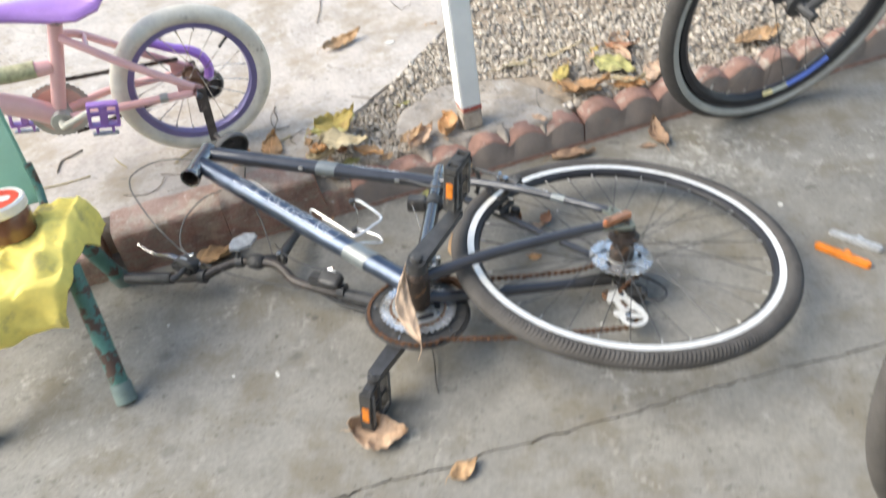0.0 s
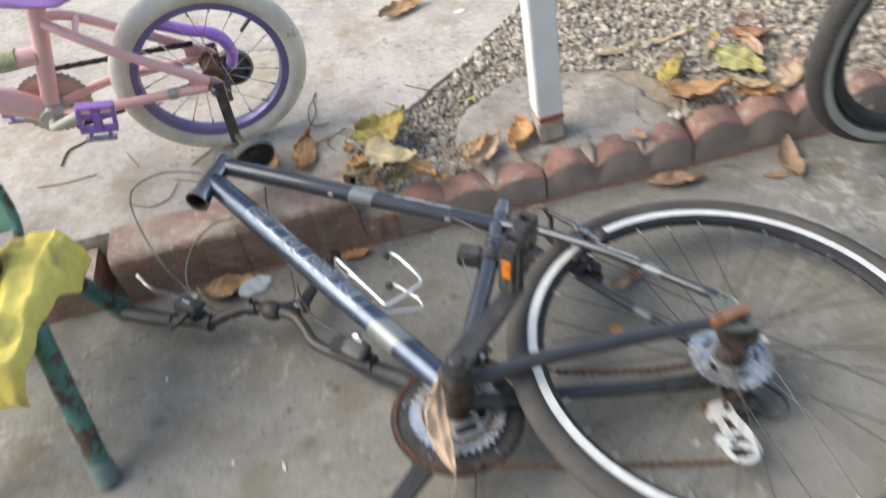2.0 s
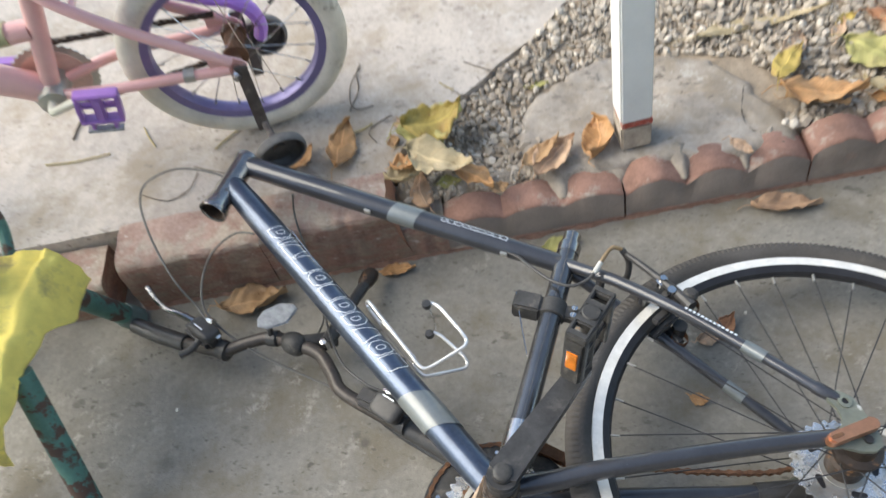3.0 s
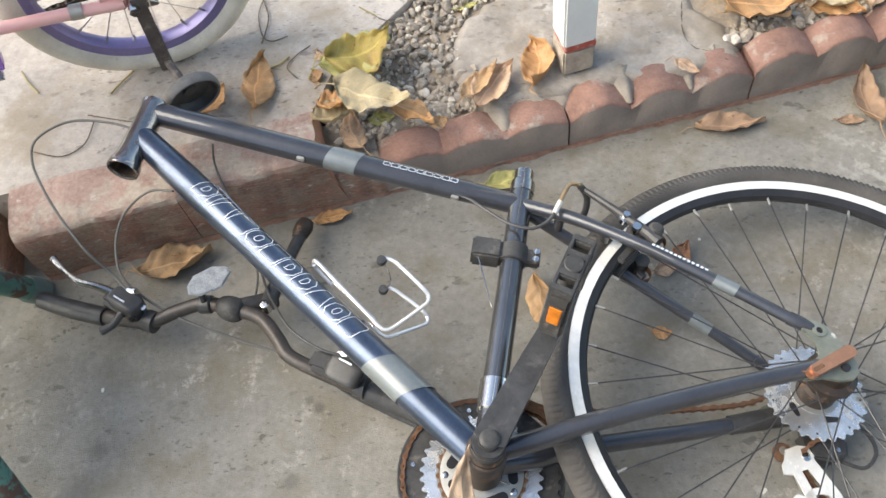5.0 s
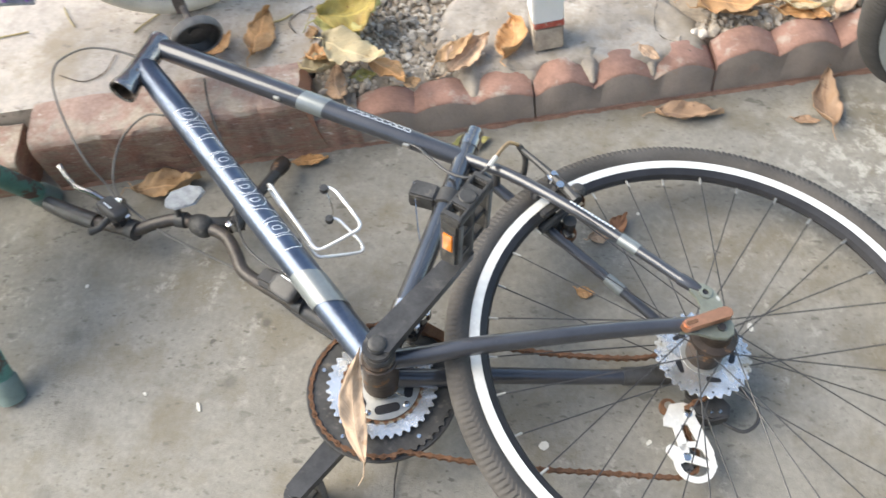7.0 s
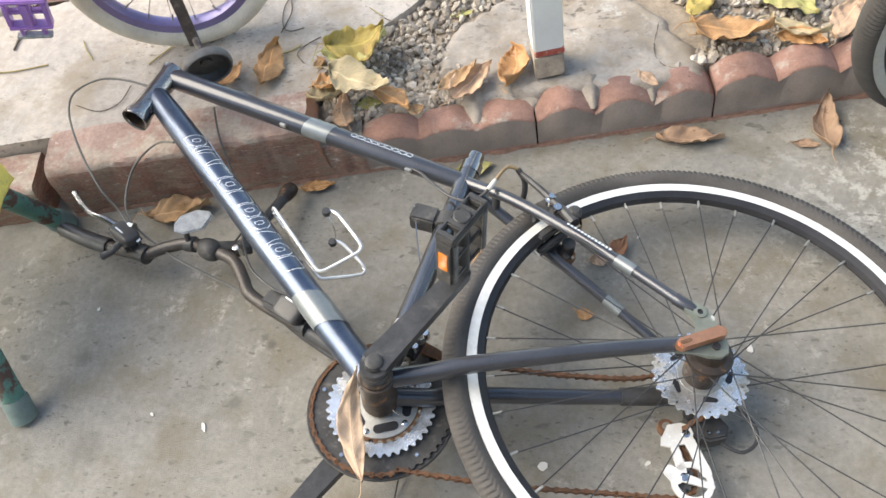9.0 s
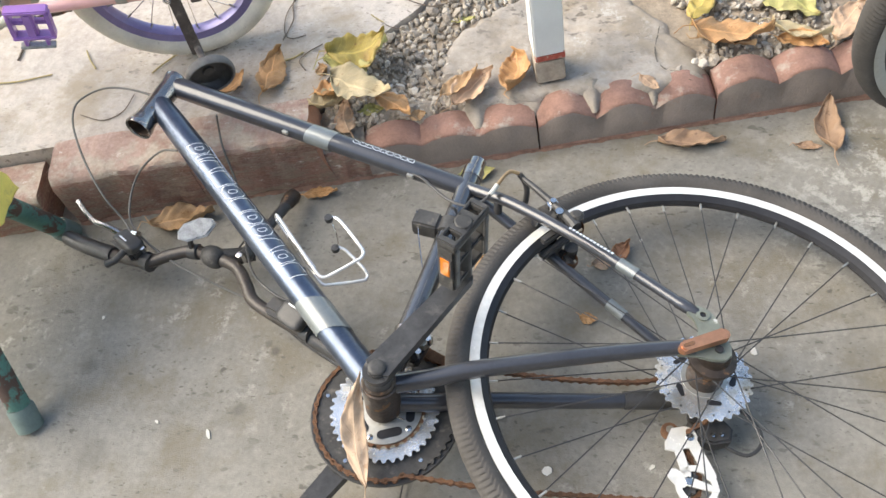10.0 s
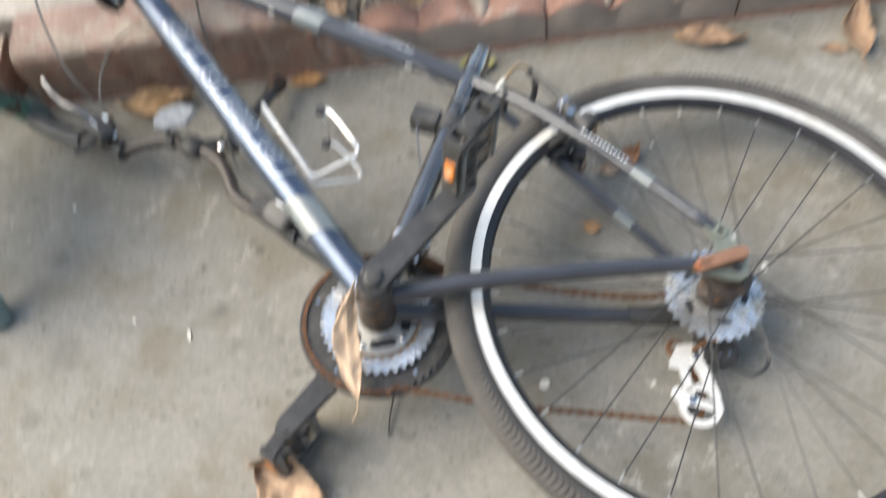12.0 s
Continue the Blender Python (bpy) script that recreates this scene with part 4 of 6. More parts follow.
part("lever_slot", plate(bmesh.new(), capsule((0.036, -0.0022), (0.046, 0.0008), 0.0024, 0.0024), 0.083, 0.0846), M_RUST, lev)
part("skewer_nut", lathe(bmesh.new(), [(0, -0.085), (0.009, -0.085), (0.01, -0.066), (0, -0.066)], 16), M_STEEL, bike)
part("bottom_bracket", lathe(bmesh.new(), [(0, 0.044), (0.019, 0.044), (0.0215, 0.041), (0.0215, 0.036), (0.024, 0.035), (0.0245, -0.035), (0.0215, -0.036), (0.0215, -0.042), (0, -0.042)], 28, Matrix.Translation(BB)), M_RUSTY_HUB, bike, "greasy bottom bracket shell")
pipe("crank_axle", [BB + Vector((0, 0, -0.06)), BB + Vector((0, 0, 0.062))], 0.009, M_RUST, bike)
CR = Vector((-0.115, -0.132, 0))
for s in (1, -1):
    a, b = BB.copy(), BB + CR * s
    z0, z1 = (0.058, 0.074) if s > 0 else (-0.082, -0.066)
    m = capsule((a.x, a.y), (b.x, b.y), 0.0185, 0.0125, 14)
    bm = plate(bmesh.new(), m, z0, z1, bevel=0.0062)
    arm = part("crank_arm", bm, M_BLACK, bike, "matt black crank arm")
    if s > 0:
        part("crank_boss", lathe(bmesh.new(), [(0.0185, 0.042), (0.0195, 0.06), (0.0, 0.06)], 24, Matrix.Translation(BB)), M_BLACK, arm)
        part("crank_bolt_cap", lathe(bmesh.new(), [(0.0112, 0.073), (0.0112, 0.0765), (0.0095, 0.078), (0.006, 0.0785), (0, 0.0785)], 24, Matrix.Translation(BB)), M_DUSTY, arm, "round plastic bolt cap")


def pedal(parent, centre, direction, sign, label):
    """A plastic platform pedal whose axle runs along the sideways axis."""
    d = Vector((*direction, 0)).normalized()
    m = axes_matrix(centre, d, Vector((0, 0, sign)).cross(d), Vector((0, 0, sign)))
    r3 = m.to_3x3()

    def piece(name, c, size, bevel, material, parent, label=""):
        return part(name, box(bmesh.new(), m @ Vector(c), size, r3, bevel), material, parent, label)

    p = part("pedal", tube(bmesh.new(), [m @ Vector((0, 0, 0.004)), m @ Vector((0, 0, 0.03)), m @ Vector((0, 0, 0.108))], [0.0115, 0.0105, 0.0095], 16), M_BLACK, parent, label)
    for x in (-0.035, 0.035):
        piece("rail", (x, 0, 0.06), (0.011, 0.026, 0.088), 0.003, M_DUSTY, p, "dusty pedal rail with worn edges")
        for y in (-0.0125, 0.0125):
            piece("tread_strip", (x * 0.93, y, 0.06), (0.009, 0.004, 0.078), 0.0012, M_TYRE_DUST, p, "worn grey-brown rubber strip")
    for z, w in ((0.018, 0.062), (0.06, 0.06)):
        piece("crossbar", (0, 0, z), (w, 0.02, 0.009), 0.002, M_BLACK, p)
    for y in (-0.0115, 0.0115):
        piece("cage_bar", (0, y, 0.1025), (0.06, 0.003, 0.01), 0.001, M_TYRE_DUST, p)
    # the outer end: a dusty plate pierced by two square windows, with a round cap over the axle
    for x in (-0.034, -0.0125, 0.0125, 0.034):
        piece("end_post", (x, 0, 0.108), (0.01 if abs(x) > 0.02 else 0.012, 0.026, 0.012), 0.002, M_DUSTY, p)
    for y in (-0.0112, 0.0112):
        piece("end_rail", (0, y, 0.108), (0.078, 0.0045, 0.012), 0.0015, M_DUSTY, p, "dusty grey pedal end")
    part("axle_cap", tube(bmesh.new(), [m @ Vector((0, 0, 0.104)), m @ Vector((0, 0, 0.1145)), m @ Vector((0, 0, 0.1155))], [0.0112, 0.0112, 0.0098], 24), M_DUSTY, p, "round grey axle cap")
    for x in (-0.0412, 0.0412):
        piece("reflector", (x, 0, 0.066), (0.003, 0.0145, 0.034), 0.001, M_ORANGE, p, "orange pedal reflector")
        piece("reflector_frame", (x - math.copysign(0.0012, x), 0, 0.066), (0.003, 0.021, 0.042), 0.001, M_BLACK, p)
    return p


pedal(bike, BB + CR + Vector((0, 0, 0.076)), (0.6, 0.8), 1, "black plastic platform pedal")
pedal(bike, BB - CR + Vector((0, 0, -0.068)), (0.6, 0.8), -1, "black plastic platform pedal resting on the concrete")

# chainset
rings = new("chainset")
rings.parent = bike
rings.location = BB
tagged(rings, "triple chainset with black outer guard and silver ring")
part("chain_guard", lathe(bmesh.new(), [(0.092, -0.0625), (0.101, -0.0635), (0.1025, -0.061), (0.101, -0.0585), (0.092, -0.0595)], 72, loop=True), M_BLACK, rings, "black plastic outer guard ring")
part("outer_ring", gear(bmesh.new(), 0.0975, 0.062, 48, -0.0575, -0.0555), M_DUSTY, rings, "black toothed outer chainring")
part("middle_ring", gear(bmesh.new(), 0.0745, 0.0545, 38, -0.0505, -0.0482, 0.0048), M_SPROCKET, rings, "bright silver toothed middle ring")
part("inner_ring", gear(bmesh.new(), 0.0555, 0.045, 28, -0.0468, -0.0452), M_RUST, rings, "rusty inner ring")
part("spider", lathe(bmesh.new(), [(0.012, -0.04), (0.03, -0.041), (0.046, -0.0425), (0.0505, -0.0435), (0.0505, -0.0465), (0.03, -0.05), (0.012, -0.05)], 48), M_ALU_DULL, rings, "grey ring spider")
for k in range(5):
    a = 2 * math.pi * k / 5 + 0.5
    part("spider_window", plate(bmesh.new(), capsule((0.038 * math.cos(a - 0.3), 0.038 * math.sin(a - 0.3)), (0.038 * math.cos(a + 0.3), 0.038 * math.sin(a + 0.3)), 0.006, 0.006, 6), -0.0438, -0.0408), M_RIM_DARK, rings)
    part("ring_bolt", lathe(bmesh.new(), [(0.0045, -0.049), (0.0045, -0.0422), (0.0025, -0.0412), (0, -0.0412)], 10, Matrix.Translation((0.044 * math.cos(a + 0.63), 0.044 * math.sin(a + 0.63), 0))), M_CHROME, rings)
for k in range(5):
    a = 2 * math.pi * k / 5 + 0.9
    part("ring_rivet", lathe(bmesh.new(), [(0.003, -0.056), (0.003, -0.0545), (0, -0.0542)], 8, Matrix.Translation((0.084 * math.cos(a), 0.084 * math.sin(a), 0))), M_CHROME, rings)


def chain_path():
    pts = []
    for k in range(28):
        a = math.radians(-118 + 226 * k / 27)
        pts.append(Vector((BB.x + 0.0955 * math.cos(a), BB.y + 0.0955 * math.sin(a), -0.0565)))
    pts += [Vector((0.27, 0.12, -0.062)), Vector((0.14, 0.133, -0.068)), Vector((0.065, 0.141, -0.071)), Vector((0.034, 0.14, -0.072)), Vector((0.018, 0.124, -0.072)), Vector((0.022, 0.097, -0.072)), Vector((0.028, 0.068, -0.07)), Vector((0.022, 0.052, -0.062)), Vector((0.0, 0.044, -0.05))]
    for k in range(9):
        a = math.radians(80 - 190 * k / 8)
        pts.append(Vector((-0.044 * math.cos(a) * 1.0, 0.044 * math.sin(a), -0.041)))
    pts += [Vector((0.064, -0.016, -0.0435)), Vector((0.16, -0.024, -0.047)), Vector((0.254, -0.042, -0.051)), Vector((0.33, -0.062, -0.055))]
    return pts


LINK = [(x * 0.0001, y * 0.0001) for x, y in ((-98, 0), (-88, 26), (-64, 36), (-38, 26), (0, 17), (38, 26), (64, 36), (88, 26), (98, 0), (88, -26), (64, -36), (38, -26), (0, -17), (-38, -26), (-64, -36), (-88, -26))]


def build_chain():
    line = spline(chain_path(), 6, True)
    lens = [0.0]
    for a, b in zip(line, line[1:] + line[:1]):
        lens.append(lens[-1] + (b - a).length)
    n = int(lens[-1] / 0.0127) // 2 * 2
    bm, i = bmesh.new(), 0

    def at(d):
        d %= lens[-1]
        k = int(np.searchsorted(lens, d, side="right")) - 1
        k = min(k, len(line) - 1)
        t = (d - lens[k]) / max(1e-9, lens[k + 1] - lens[k])
        return line[k].lerp(line[(k + 1) % len(line)], t)

    for k in range(n):
        p, q = at(lens[-1] * k / n), at(lens[-1] * (k + 1) / n)
        t = (q - p).normalized()
        up = Vector((0, 0, 1))
        si = up.cross(t).normalized()
        up = t.cross(si)
        off = 0.0033 if k % 2 else 0.0022
        for s in (1, -1):
            m = axes_matrix((p + q) / 2 + up * off * s, t, si, up)
            plate(bm, LINK, -0.0005, 0.0005, m)
        tube(bm, [p - up * 0.0038, p + up * 0.0038], 0.0022, 6)
    return part("chain", bm, M_RUST, bike, "rusty brown roller chain")


build_chain()

# rear derailleur
der = new("rear_derailleur")
der.parent = bike
tagged(der, "silver and black rear derailleur with jockey wheels")
der.location = (0, 0.002, 0.014)
part("cage_head", plate(bmesh.new(), [(0.044, 0.044), (0.026, 0.042), (0.014, 0.046), (0.011, 0.058), (0.016, 0.068), (0.024, 0.073), (0.036, 0.073), (0.047, 0.076), (0.058, 0.073), (0.056, 0.062), (0.049, 0.054)], -0.078, -0.0745, bevel=0.001), M_ALU, der, "pale silver cage head")
part("cage_arm", plate(bmesh.new(), capsule((0.02, 0.066), (0.006, 0.112), 0.0075, 0.007), -0.0775, -0.075), M_ALU, der)
part("cage_arm", plate(bmesh.new(), capsule((0.041, 0.07), (0.037, 0.108), 0.0055, 0.006), -0.0777, -0.0748), M_ALU, der)
part("cage_ring", gear(bmesh.new(), 0.0275, 0.0195, 14, -0.0776, -0.0748, 0.0, (0.027, 0.124)), M_ALU, der, "pale silver cage loop")
part("cage_lobe", plate(bmesh.new(), capsule((0.053, 0.108), (0.046, 0.116), 0.0085, 0.0095), -0.0774, -0.0746), M_ALU, der)
part("cage_spoke", plate(bmesh.new(), capsule((0.04, 0.116), (0.003, 0.131), 0.0065, 0.0036), -0.0772, -0.0742), M_ALU, der)
part("outer_cage_plate", plate(bmesh.new(), capsule((0.03, 0.056), (0.028, 0.122), 0.009, 0.012), -0.092, -0.09), M_ALU_DULL, der)
for cx, cy in ((0.03, 0.058), (0.036, 0.117)):
    part("jockey_wheel", gear(bmesh.new(), 0.0165, 0.004, 11, -0.0885, -0.08, 0.003, (cx, cy)), M_BLACK, der)
    part("jockey_bolt", lathe(bmesh.new(), [(0.006, -0.08), (0.0058, -0.0738), (0.004, -0.0728), (0, -0.073)], 12, Matrix.Translation((cx - 0.008 if cy < 0.1 else cx, cy, 0))), M_CHROME, der)
part("pivot_spring", lathe(bmesh.new(), [(0.0115, -0.09), (0.012, -0.083), (0.0105, -0.08), (0.006, -0.0795)], 16, Matrix.Translation((0.044, 0.044, 0))), M_RUST, der, "rusted pivot")
part("body", plate(bmesh.new(), [(0.016, 0.03), (-0.006, 0.026), (-0.028, 0.034), (-0.038, 0.05), (-0.032, 0.066), (-0.008, 0.07), (0.014, 0.06)], -0.097, -0.074, bevel=0.003), M_BLACK, der, "black derailleur body")
for k in range(2):
    part("limit_screw", lathe(bmesh.new(), [(0.003, -0.08), (0.003, -0.071), (0, -0.0705)], 8, Matrix.Translation((-0.02 + 0.012 * k, 0.058, 0))), M_CHROME, der)
part("hanger", plate(bmesh.new(), capsule((0, 0.0), (0.012, 0.032), 0.012, 0.009), -0.074, -0.068), M_STEEL, der)
pipe("shift_cable", [(-0.025, 0.07, -0.085), (-0.05, 0.083, -0.086), (-0.073, 0.07, -0.086), (-0.075, 0.045, -0.085), (-0.05, 0.015, -0.08), (-0.01, 0.0, -0.074), (0.05, 0.006, -0.074)], 0.0026, M_BLACK, der, "black cable housing", 8, n=6)

# rear brake
brake = new("rear_brake")
brake.parent = bike
tagged(brake, "black rim brake with silver bolts")
for s in (1, -1):
    part("brake_arm", tube(bmesh.new(), spline([(0.147, -0.216, 0.047 * s), (0.158, -0.238, 0.045 * s), (0.177, -0.272, 0.04 * s), (0.21, -0.326, 0.03 * s)], 5), [0.009 - 0.005 * k / 15 for k in range(16)], 10), M_BLACK, brake)
    part("brake_pad", box(bmesh.new(), (0.17, -0.232, 0.0195 * s), (0.06, 0.011, 0.011), Matrix.Rotation(radians(38), 3, "Z"), 0.002), M_BLACK, brake)
    part("pad_bolt", lathe(bmesh.new(), [(0, 0.052 * s), (0.006, 0.052 * s), (0.006, 0.024 * s), (0, 0.024 * s)], 10, Matrix.Translation((0.168, -0.244, 0))), M_CHROME, brake)
    part("pad_washer", lathe(bmesh.new(), [(0.006, 0.03 * s), (0.0115, 0.031 * s), (0.0115, 0.037 * s), (0.006, 0.038 * s)], 16, Matrix.Translation((0.168, -0.244, 0))), M_DUSTY, brake)
    part("pivot_bolt", lathe(bmesh.new(), [(0, 0.056 * s), (0.0065, 0.055 * s), (0.0105, 0.05 * s), (0.0105, 0.028 * s), (0, 0.028 * s)], 14, Matrix.Translation((0.144, -0.236, 0))), M_DUSTY, brake)
    part("arm_bolt", lathe(bmesh.new(), [(0, 0.05 * s), (0.0045, 0.05 * s), (0.005, 0.043 * s), (0.0085, 0.042 * s), (0.0085, 0.034 * s), (0, 0.033 * s)], 12, Matrix.Translation((0.174, -0.266, 0))), M_CHROME, brake, "bright arm bolt")
    part("pivot_spring", lathe(bmesh.new(), [(0.0115, 0.046 * s), (0.0125, 0.04 * s), (0.0115, 0.034 * s)], 14, Matrix.Translation((0.147, -0.22, 0))), M_RUST, brake)
part("boot", tube(bmesh.new(), spline([(0.216, -0.332, 0.034), (0.206, -0.324, 0.018), (0.205, -0.318, -0.006), (0.208, -0.318, -0.026)], 5), 0.0048, 10), M_BLACK, brake, "black ribbed rubber boot over the cable")
pipe("brake_noodle", [(0.256, -0.301, 0.039), (0.244, -0.318, 0.042), (0.231, -0.331, 0.042), (0.217, -0.333, 0.035)], 0.0029, M_BRASS, brake, "bent tarnished brake noodle", 8, n=6)
part("noodle_sleeve", tube(bmesh.new(), [(0.264, -0.292, 0.037), (0.252, -0.307, 0.041)], 0.0038, 10), M_PAPER, brake, "pale noodle sleeve")
pipe("brake_cable", [(0.208, -0.318, -0.026), (0.2, -0.31, -0.034)], 0.0012, M_CHROME, brake, "", 6)
pipe("brake_housing", [(0.264, -0.292, 0.037), (0.277, -0.283, 0.033), (0.298, -0.28, 0.028), (0.325, -0.298, 0.022), (0.352, -0.335, 0.014), (0.377, -0.366, 0.006), (0.48, -0.42, 0.003), (0.6, -0.482, 0.003), (0.69, -0.53, 0.004), (0.75, -0.566, 0.008)], 0.0024, M_BLACK, bike, "black cable housing", 8, n=6)
for q in (0.42, 0.835):
    p = TT[0].lerp(TT[1], q) + Vector((0.008, 0.016, 0.004))
    part("cable_guide", box(bmesh.new(), p, (0.011, 0.005, 0.007), Matrix.Rotation(radians(-28), 3, "Z"), 0.001), M_ALU_DULL, bike)

# front derailleur, reflector clamp, bottle cage
fd = new("front_derailleur")
fd.parent = bike
tagged(fd, "small silver and rusty front derailleur")
fd.location = (-0.002, -0.012, 0)
part("clamp_band", tube(bmesh.new(), [BB.lerp(SEAT_TOP, 0.155) - fd.location, BB.lerp(SEAT_TOP, 0.255) - fd.location], 0.0185, 18), M_CHROME, fd, "bright clamp band")
part("swing_arm", box(bmesh.new(), (0.385, -0.058, -0.028), (0.04, 0.026, 0.02), Matrix.Rotation(radians(60), 3, "Z"), 0.004), M_STEEL, fd)
part("linkage", box(bmesh.new(), (0.372, -0.066, -0.012), (0.022, 0.018, 0.02), Matrix.Rotation(radians(40), 3, "Z"), 0.003), M_ALU_DULL, fd)
for k, (x, y, z) in enumerate(((0.372, -0.076, 0.0), (0.366, -0.062, -0.004), (0.38, -0.044, -0.006))):
    part("screw", lathe(bmesh.new(), [(0, 0.006), (0.0042, 0.006), (0.0042, -0.008), (0, -0.008)], 10, Matrix.Translation((x, y, z))), M_CHROME, fd)
for z in (-0.049, -0.061):
    part("chain_cage", plate(bmesh.new(), [(0.41, -0.083), (0.37, -0.078), (0.332, -0.052), (0.312, -0.018), (0.322, -0.014), (0.342, -0.042), (0.375, -0.062), (0.41, -0.068)], z - 0.0008, z + 0.0008), M_RUST, fd)
clampm = Matrix.Translation(BB + sd * 0.284) @ Matrix.Rotation(math.atan2(sd.y, sd.x), 4, "Z")
rc = new("reflector_clamp")
rc.parent = bike
rc.matrix_local = clampm
tagged(rc, "grey plastic reflector bracket clamped round the seat tube")
part("band", lathe(bmesh.new(), [(0.0165, -0.013), (0.0195, -0.012), (0.0195, 0.012), (0.0165, 0.013)], 24, Matrix.Rotation(radians(90), 4, "Y")), M_DUSTY, rc)
part("bracket", box(bmesh.new(), (0.0, 0.036, 0.0), (0.03, 0.04, 0.03), None, 0.003), M_DUSTY, rc)
part("ear", box(bmesh.new(), (0.0, -0.026, 0.0), (0.022, 0.02, 0.014), None, 0.002), M_DUSTY, rc)
for x in (-0.006, 0.006):
    part("clamp_screw", lathe(bmesh.new(), [(0, 0.012), (0.0045, 0.011), (0.0045, -0.01), (0, -0.01)], 10, Matrix.Translation((x, -0.03, 0))), M_CHROME, rc)
pipe("bracket_wire", [(0.374, -0.289, 0.012), (0.372, -0.237, 0.0), (0.368, -0.195, -0.02)], 0.001, M_CHROME, bike, "thin bright wire hanging from the bracket", 6)
cage = new("bottle_cage")
cage.parent = bike
tagged(cage, "polished wire bottle cage bolted to the down tube")
for s, c in ((1, 0.024), (-1, 0.033)):
    part("wire", tube(bmesh.new(), spline([(0.588, -0.296, 0.003 * s), (0.584, -0.292, 0.011 * s), (0.566, -0.262, 0.012 * s), (0.53, -0.202, 0.011 * s), (0.519, -0.184, 0.01 * s), (0.511, -0.177, 0.01 * s), (0.499, -0.179, 0.012 * s), (0.463, -0.194, 0.9 * c * s), (0.454, -0.199, c * s), (0.452, -0.208, 1.05 * c * s), (0.458, -0.218, 0.03 * s), (0.479, -0.248, 0.036 * s), (0.487, -0.258, 0.0375 * s), (0.496, -0.263, 0.0375 * s), (0.503, -0.26, 0.0375 * s)], 5), 0.0027, 8), M_WIRE, cage)
pipe("link_wire", [(0.5, -0.262, 0.034), (0.493, -0.25, 0.012), (0.494, -0.252, -0.012), (0.5, -0.262, -0.033)], 0.0012, M_CHROME, cage, "", 6, n=4)
for z in (0.0375, -0.0375):
    part("rubber_tip", lathe(bmesh.new(), [(0, -0.005), (0.006, -0.004), (0.007, 0), (0.006, 0.004), (0, 0.005)], 14, Matrix.Translation((0.502, -0.261, z))), M_BLACK, cage)
part("mount_plate", box(bmesh.new(), (0.545, -0.228, 0.0), (0.08, 0.005, 0.018), Matrix.Rotation(math.atan2(0.57, -0.378), 3, "Z"), 0.001), M_WIRE, cage)


# painted bands and plain marks on the tubes
def tube_patch(bm, A, B, r, s0, s1, a0, a1, n=6, lean=0.0, base=0.0):
    """A thin patch on a tube from A to B: lengths s0 to s1, angles a0 to a1 from straight out; lean shifts it along per degree."""
    t = (B - A).normalized()
    up = Vector((0, 0, 1))
    si = up.cross(t)
    for j in range(n):
        p = [a0 + (a1 - a0) * (j + k) / n for k in (0, 1)]
        bm.faces.new([bm.verts.new(A + t * (s + lean * (a - base)) + r * (up * math.cos(radians(a)) + si * math.sin(radians(a)))) for s, a in ((s0, p[0]), (s1, p[0]), (s1, p[1]), (s0, p[1]))])


SHAPES = {
    "block": [(0.0, 0.0), (0.9, 0.0), (1.0, 0.12), (1.0, 0.88), (0.9, 1.0), (0.0, 1.0)],
    "round": [(0.25, 0.0), (0.75, 0.0), (1.0, 0.25), (1.0, 0.75), (0.75, 1.0), (0.25, 1.0), (0.0, 0.75), (0.0, 0.25)],
    "half": [(0.0, 0.0), (0.6, 0.0), (1.0, 0.3), (1.0, 0.7), (0.6, 1.0), (0.0, 1.0)],
    "wedge": [(0.0, 0.0), (1.0, 0.0), (0.72, 1.0), (0.28, 1.0)],
}


def mark_row(name, A, B, r, s, shapes, gap, a0, a1, line, material, label, lean=0.0):
    """Plain outlined slanting shapes in place of writing: (shape, width) pairs wrapped on the tube."""
    bm = bmesh.new()
    t = (B - A).normalized()
    up = Vector((0, 0, 1))
    si = up.cross(t)
    high = radians(a1 - a0) * r

    def put(u, v):
        a = radians(a0) + v / r
        return bm.verts.new(A + t * (u + lean * v) + r * (up * math.cos(a) + si * math.sin(a)))

    def stroke(loop):
        for p, q in zip(loop, loop[1:] + loop[:1]):
            p, q = Vector(p), Vector(q)
            n = max(1, int((q - p).length / 0.005))
            d = (q - p).normalized()
            w = Vector((-d.y, d.x)) * line / 2
            for k in range(n):
                e, f = p.lerp(q, k / n), p.lerp(q, (k + 1) / n)
                if k == 0:
                    e = e - d * line / 2
                if k == n - 1:
                    f = f + d * line / 2
                bm.faces.new([put(*x) for x in (e - w, f - w, f + w, e + w)])

    for shape, w in shapes:
        P = SHAPES[shape]
        stroke([(s + x * w, y * high) for x, y in P])
        if w > 0.02 and shape in ("half", "round"):
            stroke([(s + w * (0.5 + 0.3 * (x - 0.5)), high * (0.5 + 0.4 * (y - 0.5))) for x, y in P])
        s += w + gap
    part(name, bm, material, bike, label)


def band(name, A, B, r, s0, s1, material, label, slant=0.0):
    """A painted sleeve round a tube; slant tilts its two ends."""
    t = (B - A).normalized()
    up = Vector((0, 0, 1))
    si = up.cross(t)
    bm, rows = bmesh.new(), []
    for s in (s0, s1):
        rows.append([bm.verts.new(A + t * (s + slant * math.sin(a)) + r * (up * math.cos(a) + si * math.sin(a))) for a in (2 * math.pi * k / 32 for k in range(32))])
    for k in range(32):
        bm.faces.new((rows[0][k], rows[0][(k + 1) % 32], rows[1][(k + 1) % 32], rows[1][k]))
    part(name, bm, material, bike, label)


DA, DB_ = DT
